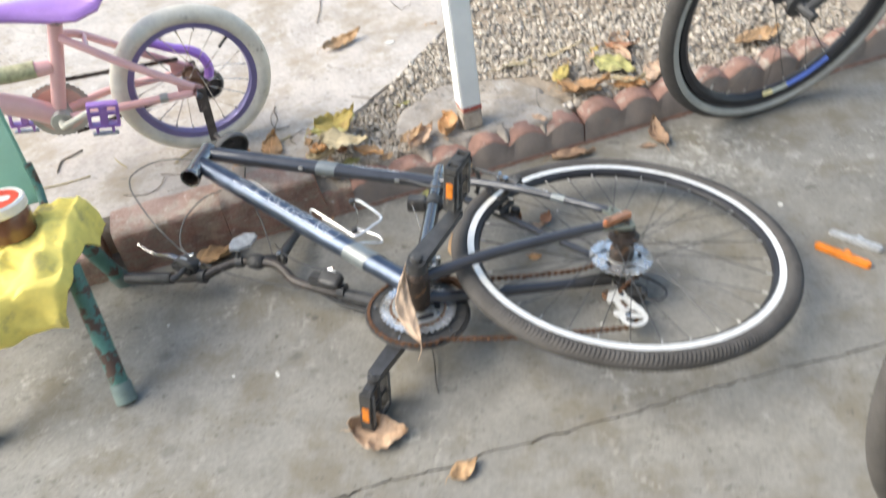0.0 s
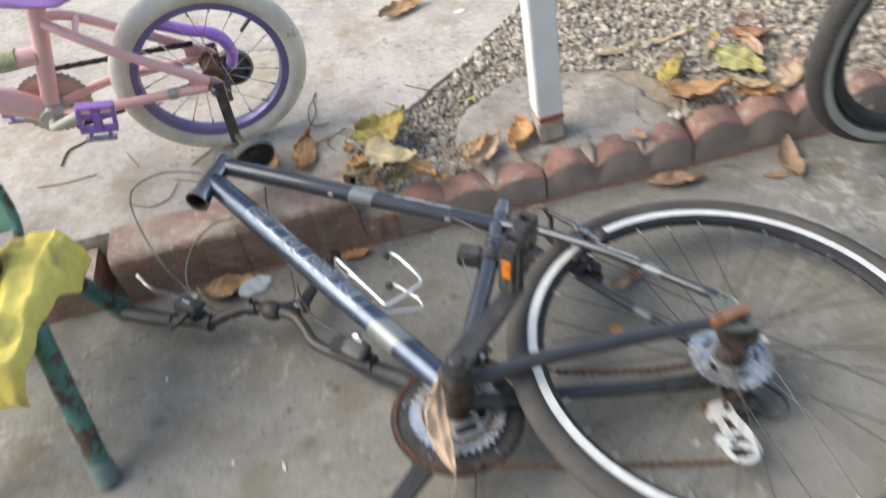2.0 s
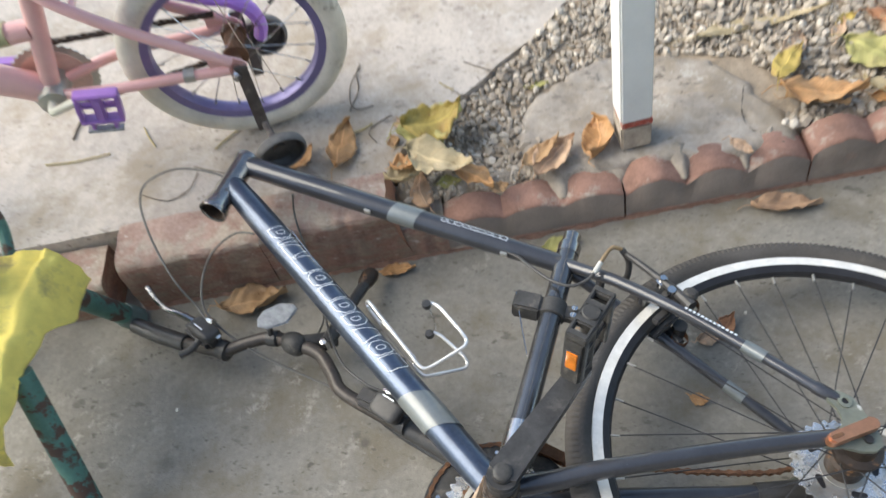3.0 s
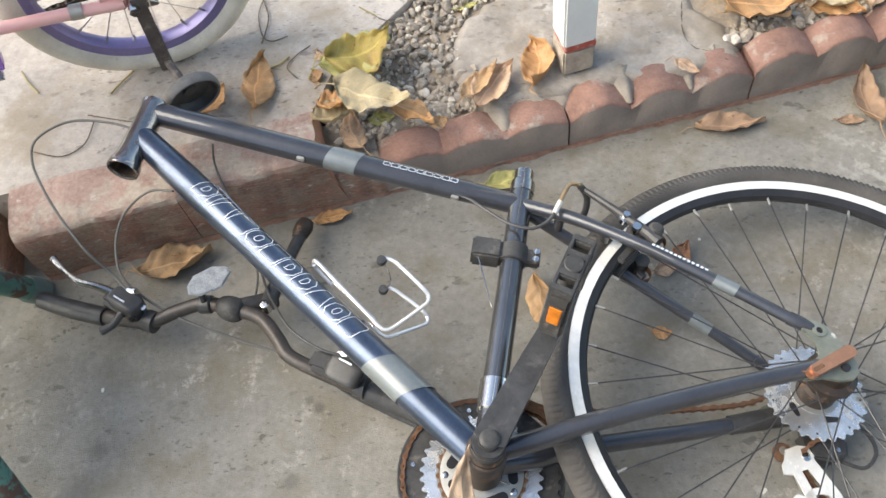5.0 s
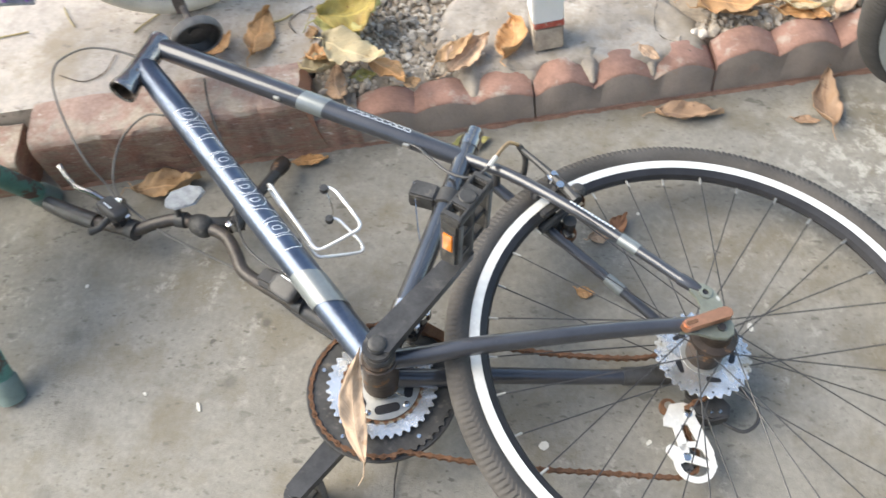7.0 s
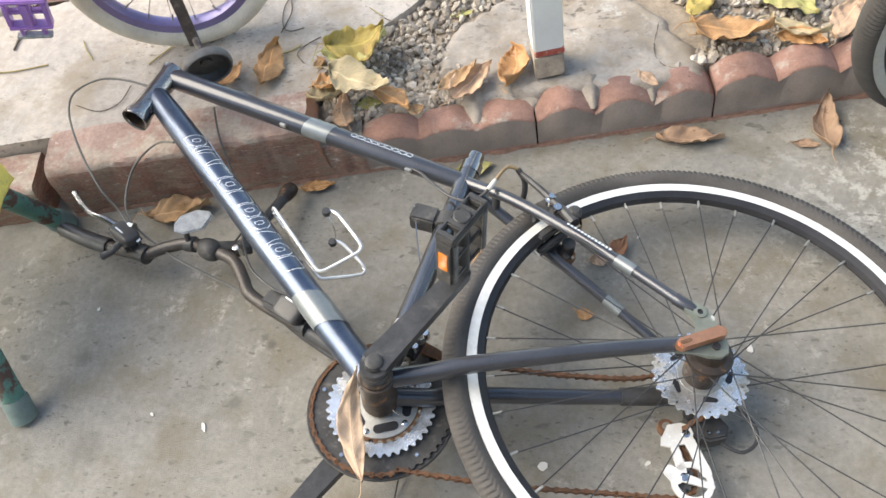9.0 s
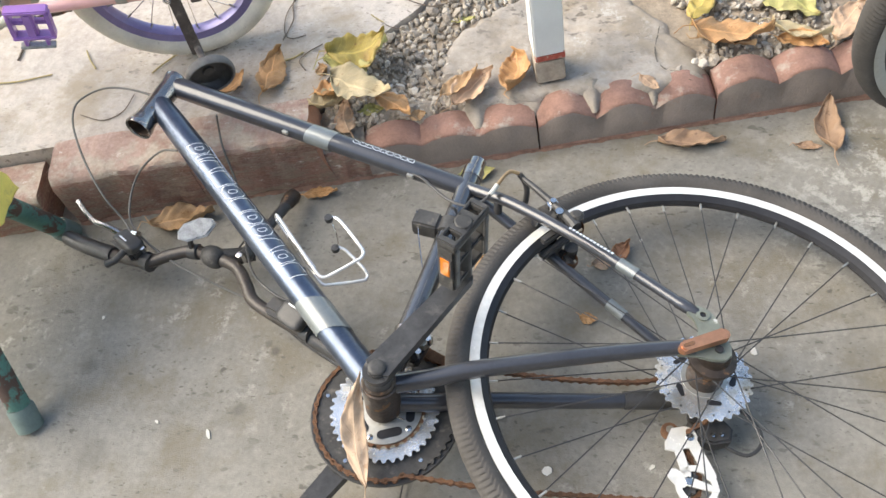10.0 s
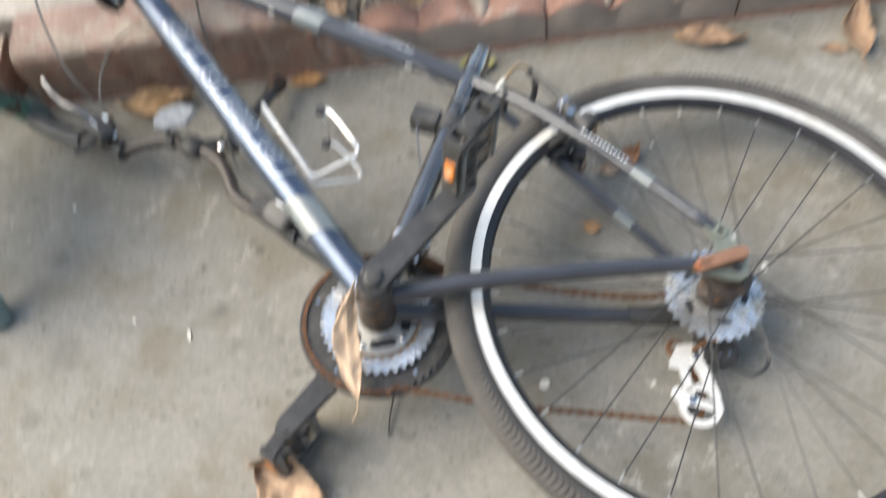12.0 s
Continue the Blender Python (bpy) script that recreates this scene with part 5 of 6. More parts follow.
mark_row("lettering", DA, DB_, 0.0227, 0.134, (("half", 0.027), ("block", 0.008), ("wedge", 0.029), ("block", 0.033), ("round", 0.029), ("block", 0.028), ("half", 0.027), ("half", 0.025), ("wedge", 0.028), ("round", 0.025), ("block", 0.026)), 0.0033, -28, 48, 0.0011, M_MARK, "silver outlined plain shapes along the tube", 0.25)
band("colour_band", DA, DB_, 0.0226, 0.497, 0.557, M_BAND, "grey band round the tube", 0.012)
band("colour_band", TT[0], TT[1], 0.0174, 0.27, 0.316, M_BAND, "grey band round the tube", 0.006)
mark_row("model_mark", TT[0], TT[1], 0.0168, 0.349, tuple(("block" if k % 3 else "round", 0.0095 + 0.0012 * (k % 2)) for k in range(9)), 0.0022, -4, 18, 0.0009, M_MARK, "small pale plain shapes along the tube")
for s in (1, -1):
    band("colour_band", Vector((0.112, -0.163, 0.0497 * s)), Vector((0.07, -0.1168, 0.0555 * s)), 0.0091, 0.02, 0.05, M_BAND, "grey band round the stay")
bm = bmesh.new()
for k in range(13):
    tube_patch(bm, Vector((0.162, -0.2149, 0.0418)), Vector((0.1, -0.15, 0.0515)), 0.0097, 0.004 + 0.006 * k, 0.008 + 0.006 * k, 2, 26, 2)
part("stay_mark", bm, M_MARK, bike, "tiny pale marks along the stay")
for q in (0.66, 0.93):
    c = DT[0].lerp(DT[1], q)
    part("boss_screw", lathe(bmesh.new(), [(0, 0.0), (0.0035, 0.0), (0.0035, 0.004), (0, 0.0045)], 8, Matrix.Translation(c + Vector((-0.016, -0.011, 0.005)))), M_STEEL, bike)
pipe("gear_cable", [(0.7, -0.43, 0.021), (0.62, -0.3, 0.014), (0.5, -0.12, -0.012), (0.44, -0.005, -0.028), (0.4, 0.03, -0.03)], 0.001, M_CHROME, bike, "bare steel gear cable", 6, n=4)

# ---- the loose handlebar ----
bar = thing("handlebar", Matrix.Translation((-0.243, 1.562, 0.0)), "detached black handlebar with levers and shifters lying by the kerb", "handlebar")


def B(x, y, z):
    return Vector((x + 0.243, y - 1.562, z))


line = [(-0.537, 1.595, 0.042), (-0.49, 1.578, 0.05), (-0.426, 1.561, 0.056), (-0.37, 1.553, 0.06), (-0.329, 1.566, 0.066), (-0.286, 1.576, 0.07), (-0.243, 1.565, 0.072), (-0.2, 1.551, 0.07), (-0.172, 1.52, 0.066), (-0.153, 1.495, 0.064), (-0.103, 1.471, 0.058), (-0.03, 1.442, 0.05), (0.045, 1.412, 0.042)]
pipe("bar", [B(*p) for p in line], 0.0104, M_BAR, bar, "dusty black swept bar", 14, n=5)
pipe("grip", [B(-0.56, 1.602, 0.04), B(-0.5, 1.581, 0.048), B(-0.442, 1.565, 0.0545)], [0.0135, 0.0148, 0.0142], M_BLACK, bar, "worn black rubber grip", 14, n=4)
pipe("grip", [B(-0.045, 1.448, 0.052), B(0.03, 1.418, 0.044), B(0.075, 1.4, 0.038)], [0.0142, 0.0148, 0.0138], M_BLACK, bar, "worn black rubber grip", 14, n=4)
part("stem_clamp", tube(bmesh.new(), [B(-0.263, 1.572, 0.0715), B(-0.259, 1.571, 0.072), B(-0.252, 1.568, 0.0725), B(-0.244, 1.565, 0.073), B(-0.236, 1.562, 0.0725), B(-0.23, 1.56, 0.072), B(-0.227, 1.559, 0.072)], [0.011, 0.0148, 0.0178, 0.0186, 0.0178, 0.0148, 0.011], 18), M_DUSTY, bar, "dusty black stem clamp")
part("reflector_collar", tube(bmesh.new(), [B(-0.293, 1.575, 0.0695), B(-0.292, 1.575, 0.0695), B(-0.276, 1.574, 0.071), B(-0.275, 1.574, 0.071)], [0.0115, 0.0136, 0.0136, 0.0115], 16), M_BLACK, bar, "black plastic collar")
pipe("stem", [B(-0.236, 1.568, 0.07), B(-0.21, 1.58, 0.06), B(-0.188, 1.592, 0.05)], [0.0135, 0.0125, 0.0135], M_DUSTY, bar, "black stem", 14)
pipe("steerer", [B(-0.196, 1.575, 0.062), B(-0.18, 1.65, 0.05), B(-0.165, 1.715, 0.036)], [0.0125, 0.0095, 0.0095], M_BLACK, bar, "black stem quill", 14)
part("quill_wedge", tube(bmesh.new(), [B(-0.17, 1.7, 0.039), B(-0.168, 1.708, 0.038), B(-0.164, 1.722, 0.036), B(-0.162, 1.732, 0.034), B(-0.161, 1.736, 0.034)], [0.0098, 0.013, 0.0145, 0.012, 0.007], 14), M_RUSTY_HUB, bar, "dark rusty wedge nut of the quill")
part("stem_bolt", lathe(bmesh.new(), [(0, 0.014), (0.006, 0.013), (0.0065, -0.006), (0, -0.006)], 12, Matrix.Translation(B(-0.19, 1.563, 0.078))), M_CHROME, bar)
refl = part("reflector_bracket", tube(bmesh.new(), [B(-0.285, 1.572, 0.072), B(-0.283, 1.578, 0.095), B(-0.275, 1.588, 0.108)], 0.005, 8), M_BLACK, bar)
rm = Matrix.Rotation(radians(28), 3, "Z") @ Matrix.Rotation(radians(35), 3, "X")
part("reflector", plate(bmesh.new(), [(-0.034, -0.006), (-0.02, -0.015), (0.012, -0.017), (0.034, -0.002), (0.03, 0.008), (0.012, 0.016), (-0.016, 0.015), (-0.03, 0.006)], -0.006, 0.006, Matrix.Translation(B(-0.268, 1.592, 0.112)) @ rm.to_4x4(), 0.003), M_CLEAR, bar, "clear front reflector")
for (x, y, z), (x1, y1, z1), s in (((-0.405, 1.568, 0.066), (-0.525, 1.638, 0.098), 1), ((-0.085, 1.466, 0.066), (-0.118, 1.5, 0.075), 0)):
    ang = math.atan2(y1 - y, x1 - x)
    sh = part("shifter", box(bmesh.new(), B(x, y + 0.006, z + 0.012), (0.066, 0.033, 0.025), Matrix.Rotation(ang if s else radians(-24), 3, "Z"), 0.007), M_BLACK, bar, "black shifter and brake lever body")
    turn = Matrix.Rotation(ang if s else radians(-28), 3, "Z") @ Matrix.Rotation(radians(14), 3, "X")
    part("shifter_pod", pebble(B(x + (0.008 if s else 0.018), y + (0.004 if s else -0.004), z + (0.024 if s else 0.02)), (0.055, 0.033, 0.021) if s else (0.052, 0.036, 0.022), turn, 0.5), M_BLACK, sh, "rounded black shifter pod")
    if s:
        part("thumb_lever", tube(bmesh.new(), [B(x + 0.005, y - 0.01, z + 0.02), B(x - 0.008, y - 0.03, z + 0.016), B(x - 0.024, y - 0.036, z + 0.012)], [0.006, 0.0055, 0.007], 10), M_BLACK, sh)
    part("pod_mark", box(bmesh.new(), B(x + (0.004 if s else 0.022), y + (0.002 if s else 0.004), z + 0.0373), (0.02, 0.0022, 0.001), turn), M_MARK, sh, "tiny pale bar in place of print")
    part("clamp_bolt", tube(bmesh.new(), [B(x + 0.034, y - 0.006, z + 0.01), B(x + 0.036, y - 0.006, z + 0.024)], 0.0042, 8), M_CHROME, sh)
    part("adjuster", tube(bmesh.new(), [B(x + 0.01, y + 0.02, z + 0.026), B(x + 0.024, y + 0.016, z + 0.03)], 0.0058, 10), M_CHROME, sh, "silver cable adjuster")
    part("bar_band", tube(bmesh.new(), [B(x + 0.03, y - 0.012, z - 0.006), B(x + 0.045, y - 0.017, z - 0.006)], 0.0165, 14), M_BLACK, sh)
part("brake_lever", tube(bmesh.new(), spline([B(-0.415, 1.585, 0.088), B(-0.442, 1.594, 0.097), B(-0.47, 1.601, 0.1), B(-0.492, 1.615, 0.101), B(-0.52, 1.64, 0.102)], 5), [0.0068 - 0.0024 * min(1, k / 14) for k in range(20)] + [0.0056], 10), M_GUNMETAL, bar, "dull silver two-finger brake lever")
part("brake_lever", tube(bmesh.new(), spline([B(-0.1, 1.47, 0.05), B(-0.06, 1.448, 0.032), B(-0.02, 1.43, 0.024), B(0.03, 1.408, 0.018)], 5), 0.0055, 10), M_BLACK, bar, "black brake lever")
pipe("cable", [B(-0.387, 1.578, 0.095), B(-0.42, 1.61, 0.1), B(-0.45, 1.632, 0.128), B(-0.483, 1.668, 0.150), B(-0.515, 1.712, 0.172), B(-0.54, 1.758, 0.185), B(-0.536, 1.792, 0.195), B(-0.48, 1.812, 0.207), B(-0.395, 1.795, 0.212), B(-0.355, 1.77, 0.2)], 0.0019, M_CABLE, bar, "looping grey brake cable", 8, n=7)
pipe("cable", [B(-0.315, 1.7, 0.18), B(-0.37, 1.72, 0.15), B(-0.42, 1.7, 0.115), B(-0.43, 1.65, 0.09), B(-0.4, 1.6, 0.085), B(-0.325, 1.557, 0.065), B(-0.24, 1.53, 0.045), B(-0.15, 1.505, 0.03)], 0.0019, M_CABLE, bar, "looping grey gear cable", 8, n=7)
pipe("cable", [B(-0.07, 1.482, 0.096), B(-0.1, 1.49, 0.099), B(-0.143, 1.518, 0.1), B(-0.177, 1.564, 0.085), B(-0.203, 1.61, 0.07), B(-0.215, 1.64, 0.055)], 0.002, M_BLACK, bar, "black gear cable", 8, n=6)
pipe("cable", [B(-0.268, 1.776, 0.185), B(-0.28, 1.776, 0.145), B(-0.272, 1.752, 0.122), B(-0.252, 1.71, 0.06), B(-0.235, 1.655, 0.02), B(-0.22, 1.6, 0.05)], 0.0018, M_CABLE, bar, "thin dark cable hanging over the kerb", 8, n=6)


# ---- pink child's bicycle ----
pink = thing("child_bicycle", wheel_frame((-0.398, 2.007, 0.303), -69.3, -2.9), "pink child's bicycle with white tyres and training wheels", "bicycle")


def small_wheel(parent, x, R=0.192):
    w = new("wheel")
    w.parent = parent
    w.location = (x, 0, 0)
    tagged(w, "small wheel with grubby white tyre and violet rim")
    part("tyre", tyre_mesh(R, 0.046, 0.043, 90, 0.0004), M_WHITE_TYRE, w, "grubby white tyre")
    ro = R - 0.041
    part("rim", lathe(bmesh.new(), [(ro - 0.011, 0.013), (ro + 0.003, 0.0145), (ro + 0.004, 0.0), (ro + 0.003, -0.0145), (ro - 0.011, -0.013), (ro - 0.015, 0)], 72, loop=True), M_VIOLET_RIM, w, "violet painted rim")
    spoke_set(w, ro - 0.012, 0.02, 0.026, 20, M_CHROME, 0.001)
    part("hub", lathe(bmesh.new(), [(0, 0.052), (0.009, 0.052), (0.01, 0.034), (0.022, 0.031), (0.022, 0.026), (0.0165, 0.024), (0.0165, -0.024), (0.022, -0.026), (0.022, -0.034), (0, -0.05)], 24), M_RUST, w, "brown rusted hub")
    a = radians(218)
    part("valve", tube(bmesh.new(), [((ro - 0.01) * math.cos(a), (ro - 0.01) * math.sin(a), 0), ((ro - 0.045) * math.cos(a), (ro - 0.045) * math.sin(a), 0.004)], 0.004, 8), M_BLACK, w)
    return w


small_wheel(pink, 0.0)
small_wheel(pink, 0.8)
pipe("seat_tube", [(0.322, 0.0, 0), (0.238, -0.228, 0)], 0.0165, M_PINK, pink, "", 16)
pipe("seat_post", [(0.238, -0.228, 0), (0.231, -0.25, 0)], 0.0125, M_CHROME, pink)
pipe("top_tube", [(0.283, -0.135, 0), (0.4, -0.148, 0), (0.55, -0.2, 0), (0.7, -0.27, 0)], [0.017, 0.019, 0.0195, 0.018], M_PINK, pink, "", 16, n=4)
pipe("frame_decal", [(0.318, -0.139, 0), (0.4, -0.148, 0), (0.5, -0.182, 0)], 0.0196, M_OLIVE, pink, "olive and cream printed sleeve", 16, n=4)
pipe("down_tube", [(0.318, -0.012, 0), (0.38, -0.06, 0), (0.45, -0.1, 0), (0.56, -0.15, 0), (0.71, -0.23, 0)], [0.024, 0.026, 0.025, 0.024, 0.022], M_PINK, pink, "", 16, n=4)
pipe("head_tube", [(0.74, -0.21, 0), (0.69, -0.34, 0)], 0.019, M_PINK, pink, "", 16)
for s in (1, -1):
    pipe("seat_stay", [(0.24, -0.198, 0.012 * s), (0.2, -0.172, 0.034 * s), (0.13, -0.112, 0.046 * s), (0.006, -0.012, 0.055 * s)], 0.0095, M_PINK, pink, "", 12, n=4)
    pipe("chain_stay", [(0.305, -0.012, 0.018 * s), (0.2, -0.014, 0.044 * s), (0.1, -0.006, 0.05 * s), (0.012, 0.002, 0.055 * s)], 0.0095, M_PINK, pink, "", 12, n=4)
    part("dropout", plate(bmesh.new(), [(0.04, -0.035), (0.045, 0.01), (-0.012, 0.012), (-0.018, 0.0), (-0.01, -0.012), (0.015, -0.03)], 0.053 * s - 0.002, 0.053 * s + 0.002), M_PINK, pink)
    pipe("fork_leg", [(0.745, -0.2, 0.02 * s), (0.765, -0.18, 0.045 * s), (0.78, -0.1, 0.052 * s), (0.8, 0, 0.053 * s)], 0.0105, M_PINK, pink, "", 12, n=4)
pipe("stay_brace", [(0.195, -0.17, -0.034), (0.195, -0.17, 0.034)], 0.006, M_PINK, pink)
pipe("handlebar", [(0.62, -0.46, 0.24), (0.66, -0.47, 0.15), (0.69, -0.42, 0.06), (0.685, -0.36, 0.0), (0.69, -0.42, -0.06), (0.66, -0.47, -0.15), (0.62, -0.46, -0.24)], 0.0105, M_PINK, pink, "", 12, n=5)
part("bottom_bracket", lathe(bmesh.new(), [(0, 0.036), (0.015, 0.036), (0.024, 0.033), (0.0255, 0.028), (0.0255, -0.028), (0.024, -0.033), (0, -0.036)], 24, Matrix.Translation((0.314, -0.01, 0))), M_ALU_DULL, pink, "dull metal bottom bracket")
part("chain_wheel", gear(bmesh.new(), 0.072, 0.058, 36, -0.034, -0.031, 0.003, (0.314, -0.01)), M_ALU_DULL, pink, "dull toothed chain wheel")
part("chain_disc", lathe(bmesh.new(), [(0, -0.029), (0.057, -0.03), (0.06, -0.033), (0, -0.036)], 40, Matrix.Translation((0.314, -0.01, 0))), surface("dusty_pink_disc", (0.58, 0.4, 0.34), 0.6, vary=0.2), pink, "dusty pink chain disc")
for y0, y1 in ((-0.082, -0.048), (0.06, 0.042)):
    bm = bmesh.new()
    a, d = Vector((0.3, y0, -0.0325)), Vector((0.02, y1, -0.0325))
    for k in range(22):
        q, r = a.lerp(d, k / 22), a.lerp(d, (k + 1) / 22)
        for z in (0.0032, -0.0032):
            w = z * (1.25 if k % 2 else 0.8)
            plate(bm, capsule((q.x, q.y), (r.x, r.y), 0.0036, 0.0036, 5), q.z + w - 0.0006, q.z + w + 0.0006)
        tube(bm, [q + Vector((0, 0, -0.004)), q + Vector((0, 0, 0.004))], 0.0036, 6)
    part("chain", bm, M_RUSTY_HUB, pink, "dark greasy chain run")
pipe("chain_guard", [(0.11, -0.128, -0.045), (0.06, -0.098, -0.045), (0.02, -0.072, -0.045), (-0.015, -0.055, -0.045), (-0.04, -0.03, -0.045), (-0.047, 0.005, -0.045), (-0.038, 0.03, -0.045)], [0.015] * 13 + [0.017] * 12, M_LILAC, pink, "bright purple chain guard end", 10, 0.7, n=4)
crank = pipe("crank", [(0.38, 0.012, -0.075), (0.315, -0.004, -0.055), (0.314, -0.01, 0.0), (0.313, -0.014, 0.052), (0.3, -0.02, 0.064), (0.245, -0.04, 0.075)], 0.0075, surface("ivory_crank", (0.62, 0.6, 0.5), 0.45, vary=0.12), pink, "ivory one-piece crank", 12, n=4)


def small_pedal(x, y, z, s):
    p = new("pedal")
    p.parent = pink
    p.matrix_local = Matrix.Translation((x, y, z)) @ Matrix.Rotation(radians(-14), 4, "Z")
    tagged(p, "purple plastic child's pedal")
    for yy in (-0.027, 0.025):
        part("rail", box(bmesh.new(), (0, yy, 0), (0.068, 0.0075, 0.022), None, 0.002), M_PURPLE, p)
    for xx in (-0.0305, 0.0305):
        part("bar", box(bmesh.new(), (xx, 0, 0), (0.0075, 0.046, 0.02), None, 0.002), M_PURPLE, p)
    part("stem", box(bmesh.new(), (0, -0.001, 0.001), (0.017, 0.05, 0.019), None, 0.004), M_PURPLE, p)
    part("crossbar", box(bmesh.new(), (0, -0.002, -0.003), (0.058, 0.008, 0.012), None, 0.002), M_PURPLE, p)
    for xx in (-0.017, 0.017):
        part("foot_bar", box(bmesh.new(), (xx, 0.036, 0), (0.006, 0.018, 0.014), None, 0.001), M_PURPLE, p)
    part("side_plate", box(bmesh.new(), (0, 0.0455, 0.002 * s), (0.056, 0.006, 0.014), None, 0.001), M_CLEAR, p, "pale pedal reflector")


small_pedal(0.215, -0.042, 0.11, 1)
small_pedal(0.41, 0.02, -0.115, -1)
for s in (1, -1):
    arm = part("training_arm", box(bmesh.new(), (-0.004, 0.062, 0.072 * s), (0.021, 0.15, 0.006), Matrix.Rotation(radians(-4), 3, "Z"), 0.0015), M_ARM, pink, "brown-grey steel training wheel bracket")
    part("axle_nut", lathe(bmesh.new(), [(0, 0.084 * s), (0.008, 0.084 * s), (0.009, 0.058 * s), (0, 0.058 * s)], 6), M_CHROME, arm)
    part("arm_foot", tube(bmesh.new(), [(-0.002, 0.122, 0.07), (-0.026, 0.115, 0.15)] if s > 0 else [(-0.002, 0.13, -0.072), (-0.012, 0.1, -0.118)], 0.0065, 8), M_ARM, arm)
    tw = new("training_wheel")
    tw.parent = pink
    tw.scale = (0.82, 0.82, 0.82)
    tw.location = (-0.029, 0.115, 0.16) if s > 0 else (-0.03, 0.085, -0.112)
    tw.rotation_euler = (radians(-12), radians(-14), 0) if s > 0 else (0, 0, 0)
    tagged(tw, "small dusty training wheel with hollow side")
    part("tyre", lathe(bmesh.new(), [(0.047, -0.016), (0.051, -0.013), (0.0535, -0.006), (0.054, 0.0), (0.053, 0.005), (0.051, 0.0075), (0.0485, 0.008), (0.047, 0.006), (0.0465, -0.012)], 48, loop=True), M_TYRE_DUST, tw, "dusty grey tread")
    part("hub_disc", lathe(bmesh.new(), [(0.0467, 0.005), (0.045, -0.004), (0.038, -0.012), (0.014, -0.014), (0.012, -0.01), (0, -0.01)], 40), M_BLACK, tw, "hollow black hub")
part("reflector_clamp", tube(bmesh.new(), [(0.088, -0.006, 0.0505), (0.07, -0.004, 0.0515)], 0.0118, 12), M_ALU_DULL, pink, "grey clamp on the chain stay")


def saddle():
    bm, rows = bmesh.new(), []
    for x, y, w, h in ((0.103, -0.305, 0.03, 0.012), (0.112, -0.285, 0.05, 0.02), (0.14, -0.262, 0.068, 0.026), (0.19, -0.254, 0.075, 0.026), (0.25, -0.26, 0.055, 0.026), (0.31, -0.272, 0.032, 0.024), (0.37, -0.285, 0.023, 0.02), (0.4, -0.288, 0.015, 0.012)):
        rows.append([bm.verts.new((x, y - h * math.sin(a) if math.sin(a) > 0 else y - 0.7 * h * math.sin(a), w * math.cos(a))) for a in (2 * math.pi * k / 14 for k in range(14))])
    for A, C in zip(rows, rows[1:]):
        for k in range(14):
            bm.faces.new((A[k], A[(k + 1) % 14], C[(k + 1) % 14], C[k]))
    bm.faces.new(rows[0])
    bm.faces.new(rows[-1][::-1])
    bmesh.ops.subdivide_edges(bm, edges=bm.edges[:], cuts=1, use_grid_fill=True, smooth=0.6)
    part("saddle", bm, M_PURPLE, pink, "shiny purple saddle with raised tail", keep=60)


saddle()

# ---- third bicycle, its white-walled wheel on the driveway ----
other = thing("upright_bicycle", wheel_frame((1.024, 1.962, 0.33), -71.9, -9.4), "black bicycle with pale-walled tyre standing on the driveway", "bicycle")
ow = new("wheel")
ow.parent = other
tagged(ow, "black wheel with pale tyre sidewall")
road_wheel(ow, 0.334, 0.044, 0.044, 0.29, M_TYRE, M_RIM_DARK, M_RIM_DARK, 28, 0.001, (1.5, 2.25))
part("hub", lathe(bmesh.new(), [(0, 0.06), (0.012, 0.06), (0.014, 0.04), (0.03, 0.034), (0.03, 0.024), (0.016, 0.02), (0.014, 0), (0.016, -0.02), (0.03, -0.024), (0.03, -0.034), (0, -0.06)], 24), M_BLACK, ow, "black hub")
for a0, a1, mat, lab in ((103, 128, surface("blue_sticker", (0.09, 0.16, 0.5), 0.4, vary=0.3), "blue rim sticker"), (94, 103, surface("grey_sticker", (0.35, 0.36, 0.3), 0.4, vary=0.2), "grey rim sticker"), (88, 94, surface("cream_sticker", (0.7, 0.6, 0.3), 0.4), "cream rim sticker")):
    bm = bmesh.new()
    for k in range(8):
        a, b = radians(a0 + (a1 - a0) * k / 8), radians(a0 + (a1 - a0) * (k + 1) / 8)
        bm.faces.new([bm.verts.new((r * math.cos(t), r * math.sin(t), z)) for r, z, t in ((0.2748, 0.0144, a), (0.2658, 0.0078, a), (0.2658, 0.0078, b), (0.2748, 0.0144, b))])
    bmesh.ops.remove_doubles(bm, verts=bm.verts, dist=1e-6)
    part("rim_sticker", bm, mat, ow, lab)
for s in (1, -1):
    pipe("stay", [(0.0, 0.0, 0.058 * s), (-0.06, -0.045, 0.058 * s), (-0.2, -0.16, 0.045 * s), (-0.34, -0.3, 0.03 * s)], 0.0125, M_BLACK, other, "black frame stay", 12, n=4)
    part("axle_nut", lathe(bmesh.new(), [(0, 0.09 * s), (0.011, 0.088 * s), (0.013, 0.06 * s), (0, 0.06 * s)], 10), M_BLACK, other)
pipe("frame_tube", [(-0.34, -0.3, -0.035), (-0.34, -0.3, 0.035)], 0.012, M_BLACK, other)

# ---- a fourth wheel beside the camera's start ----
spare = thing("loose_wheel", wheel_frame((1.03, 0.9, 0.336), -70, 9), "bicycle wheel with black tyre leaning upright on the driveway", "wheel")
road_wheel(spare, 0.34, 0.042, 0.042, 0.3, M_TYRE, M_ALU, M_ALU, 28, 0.001)
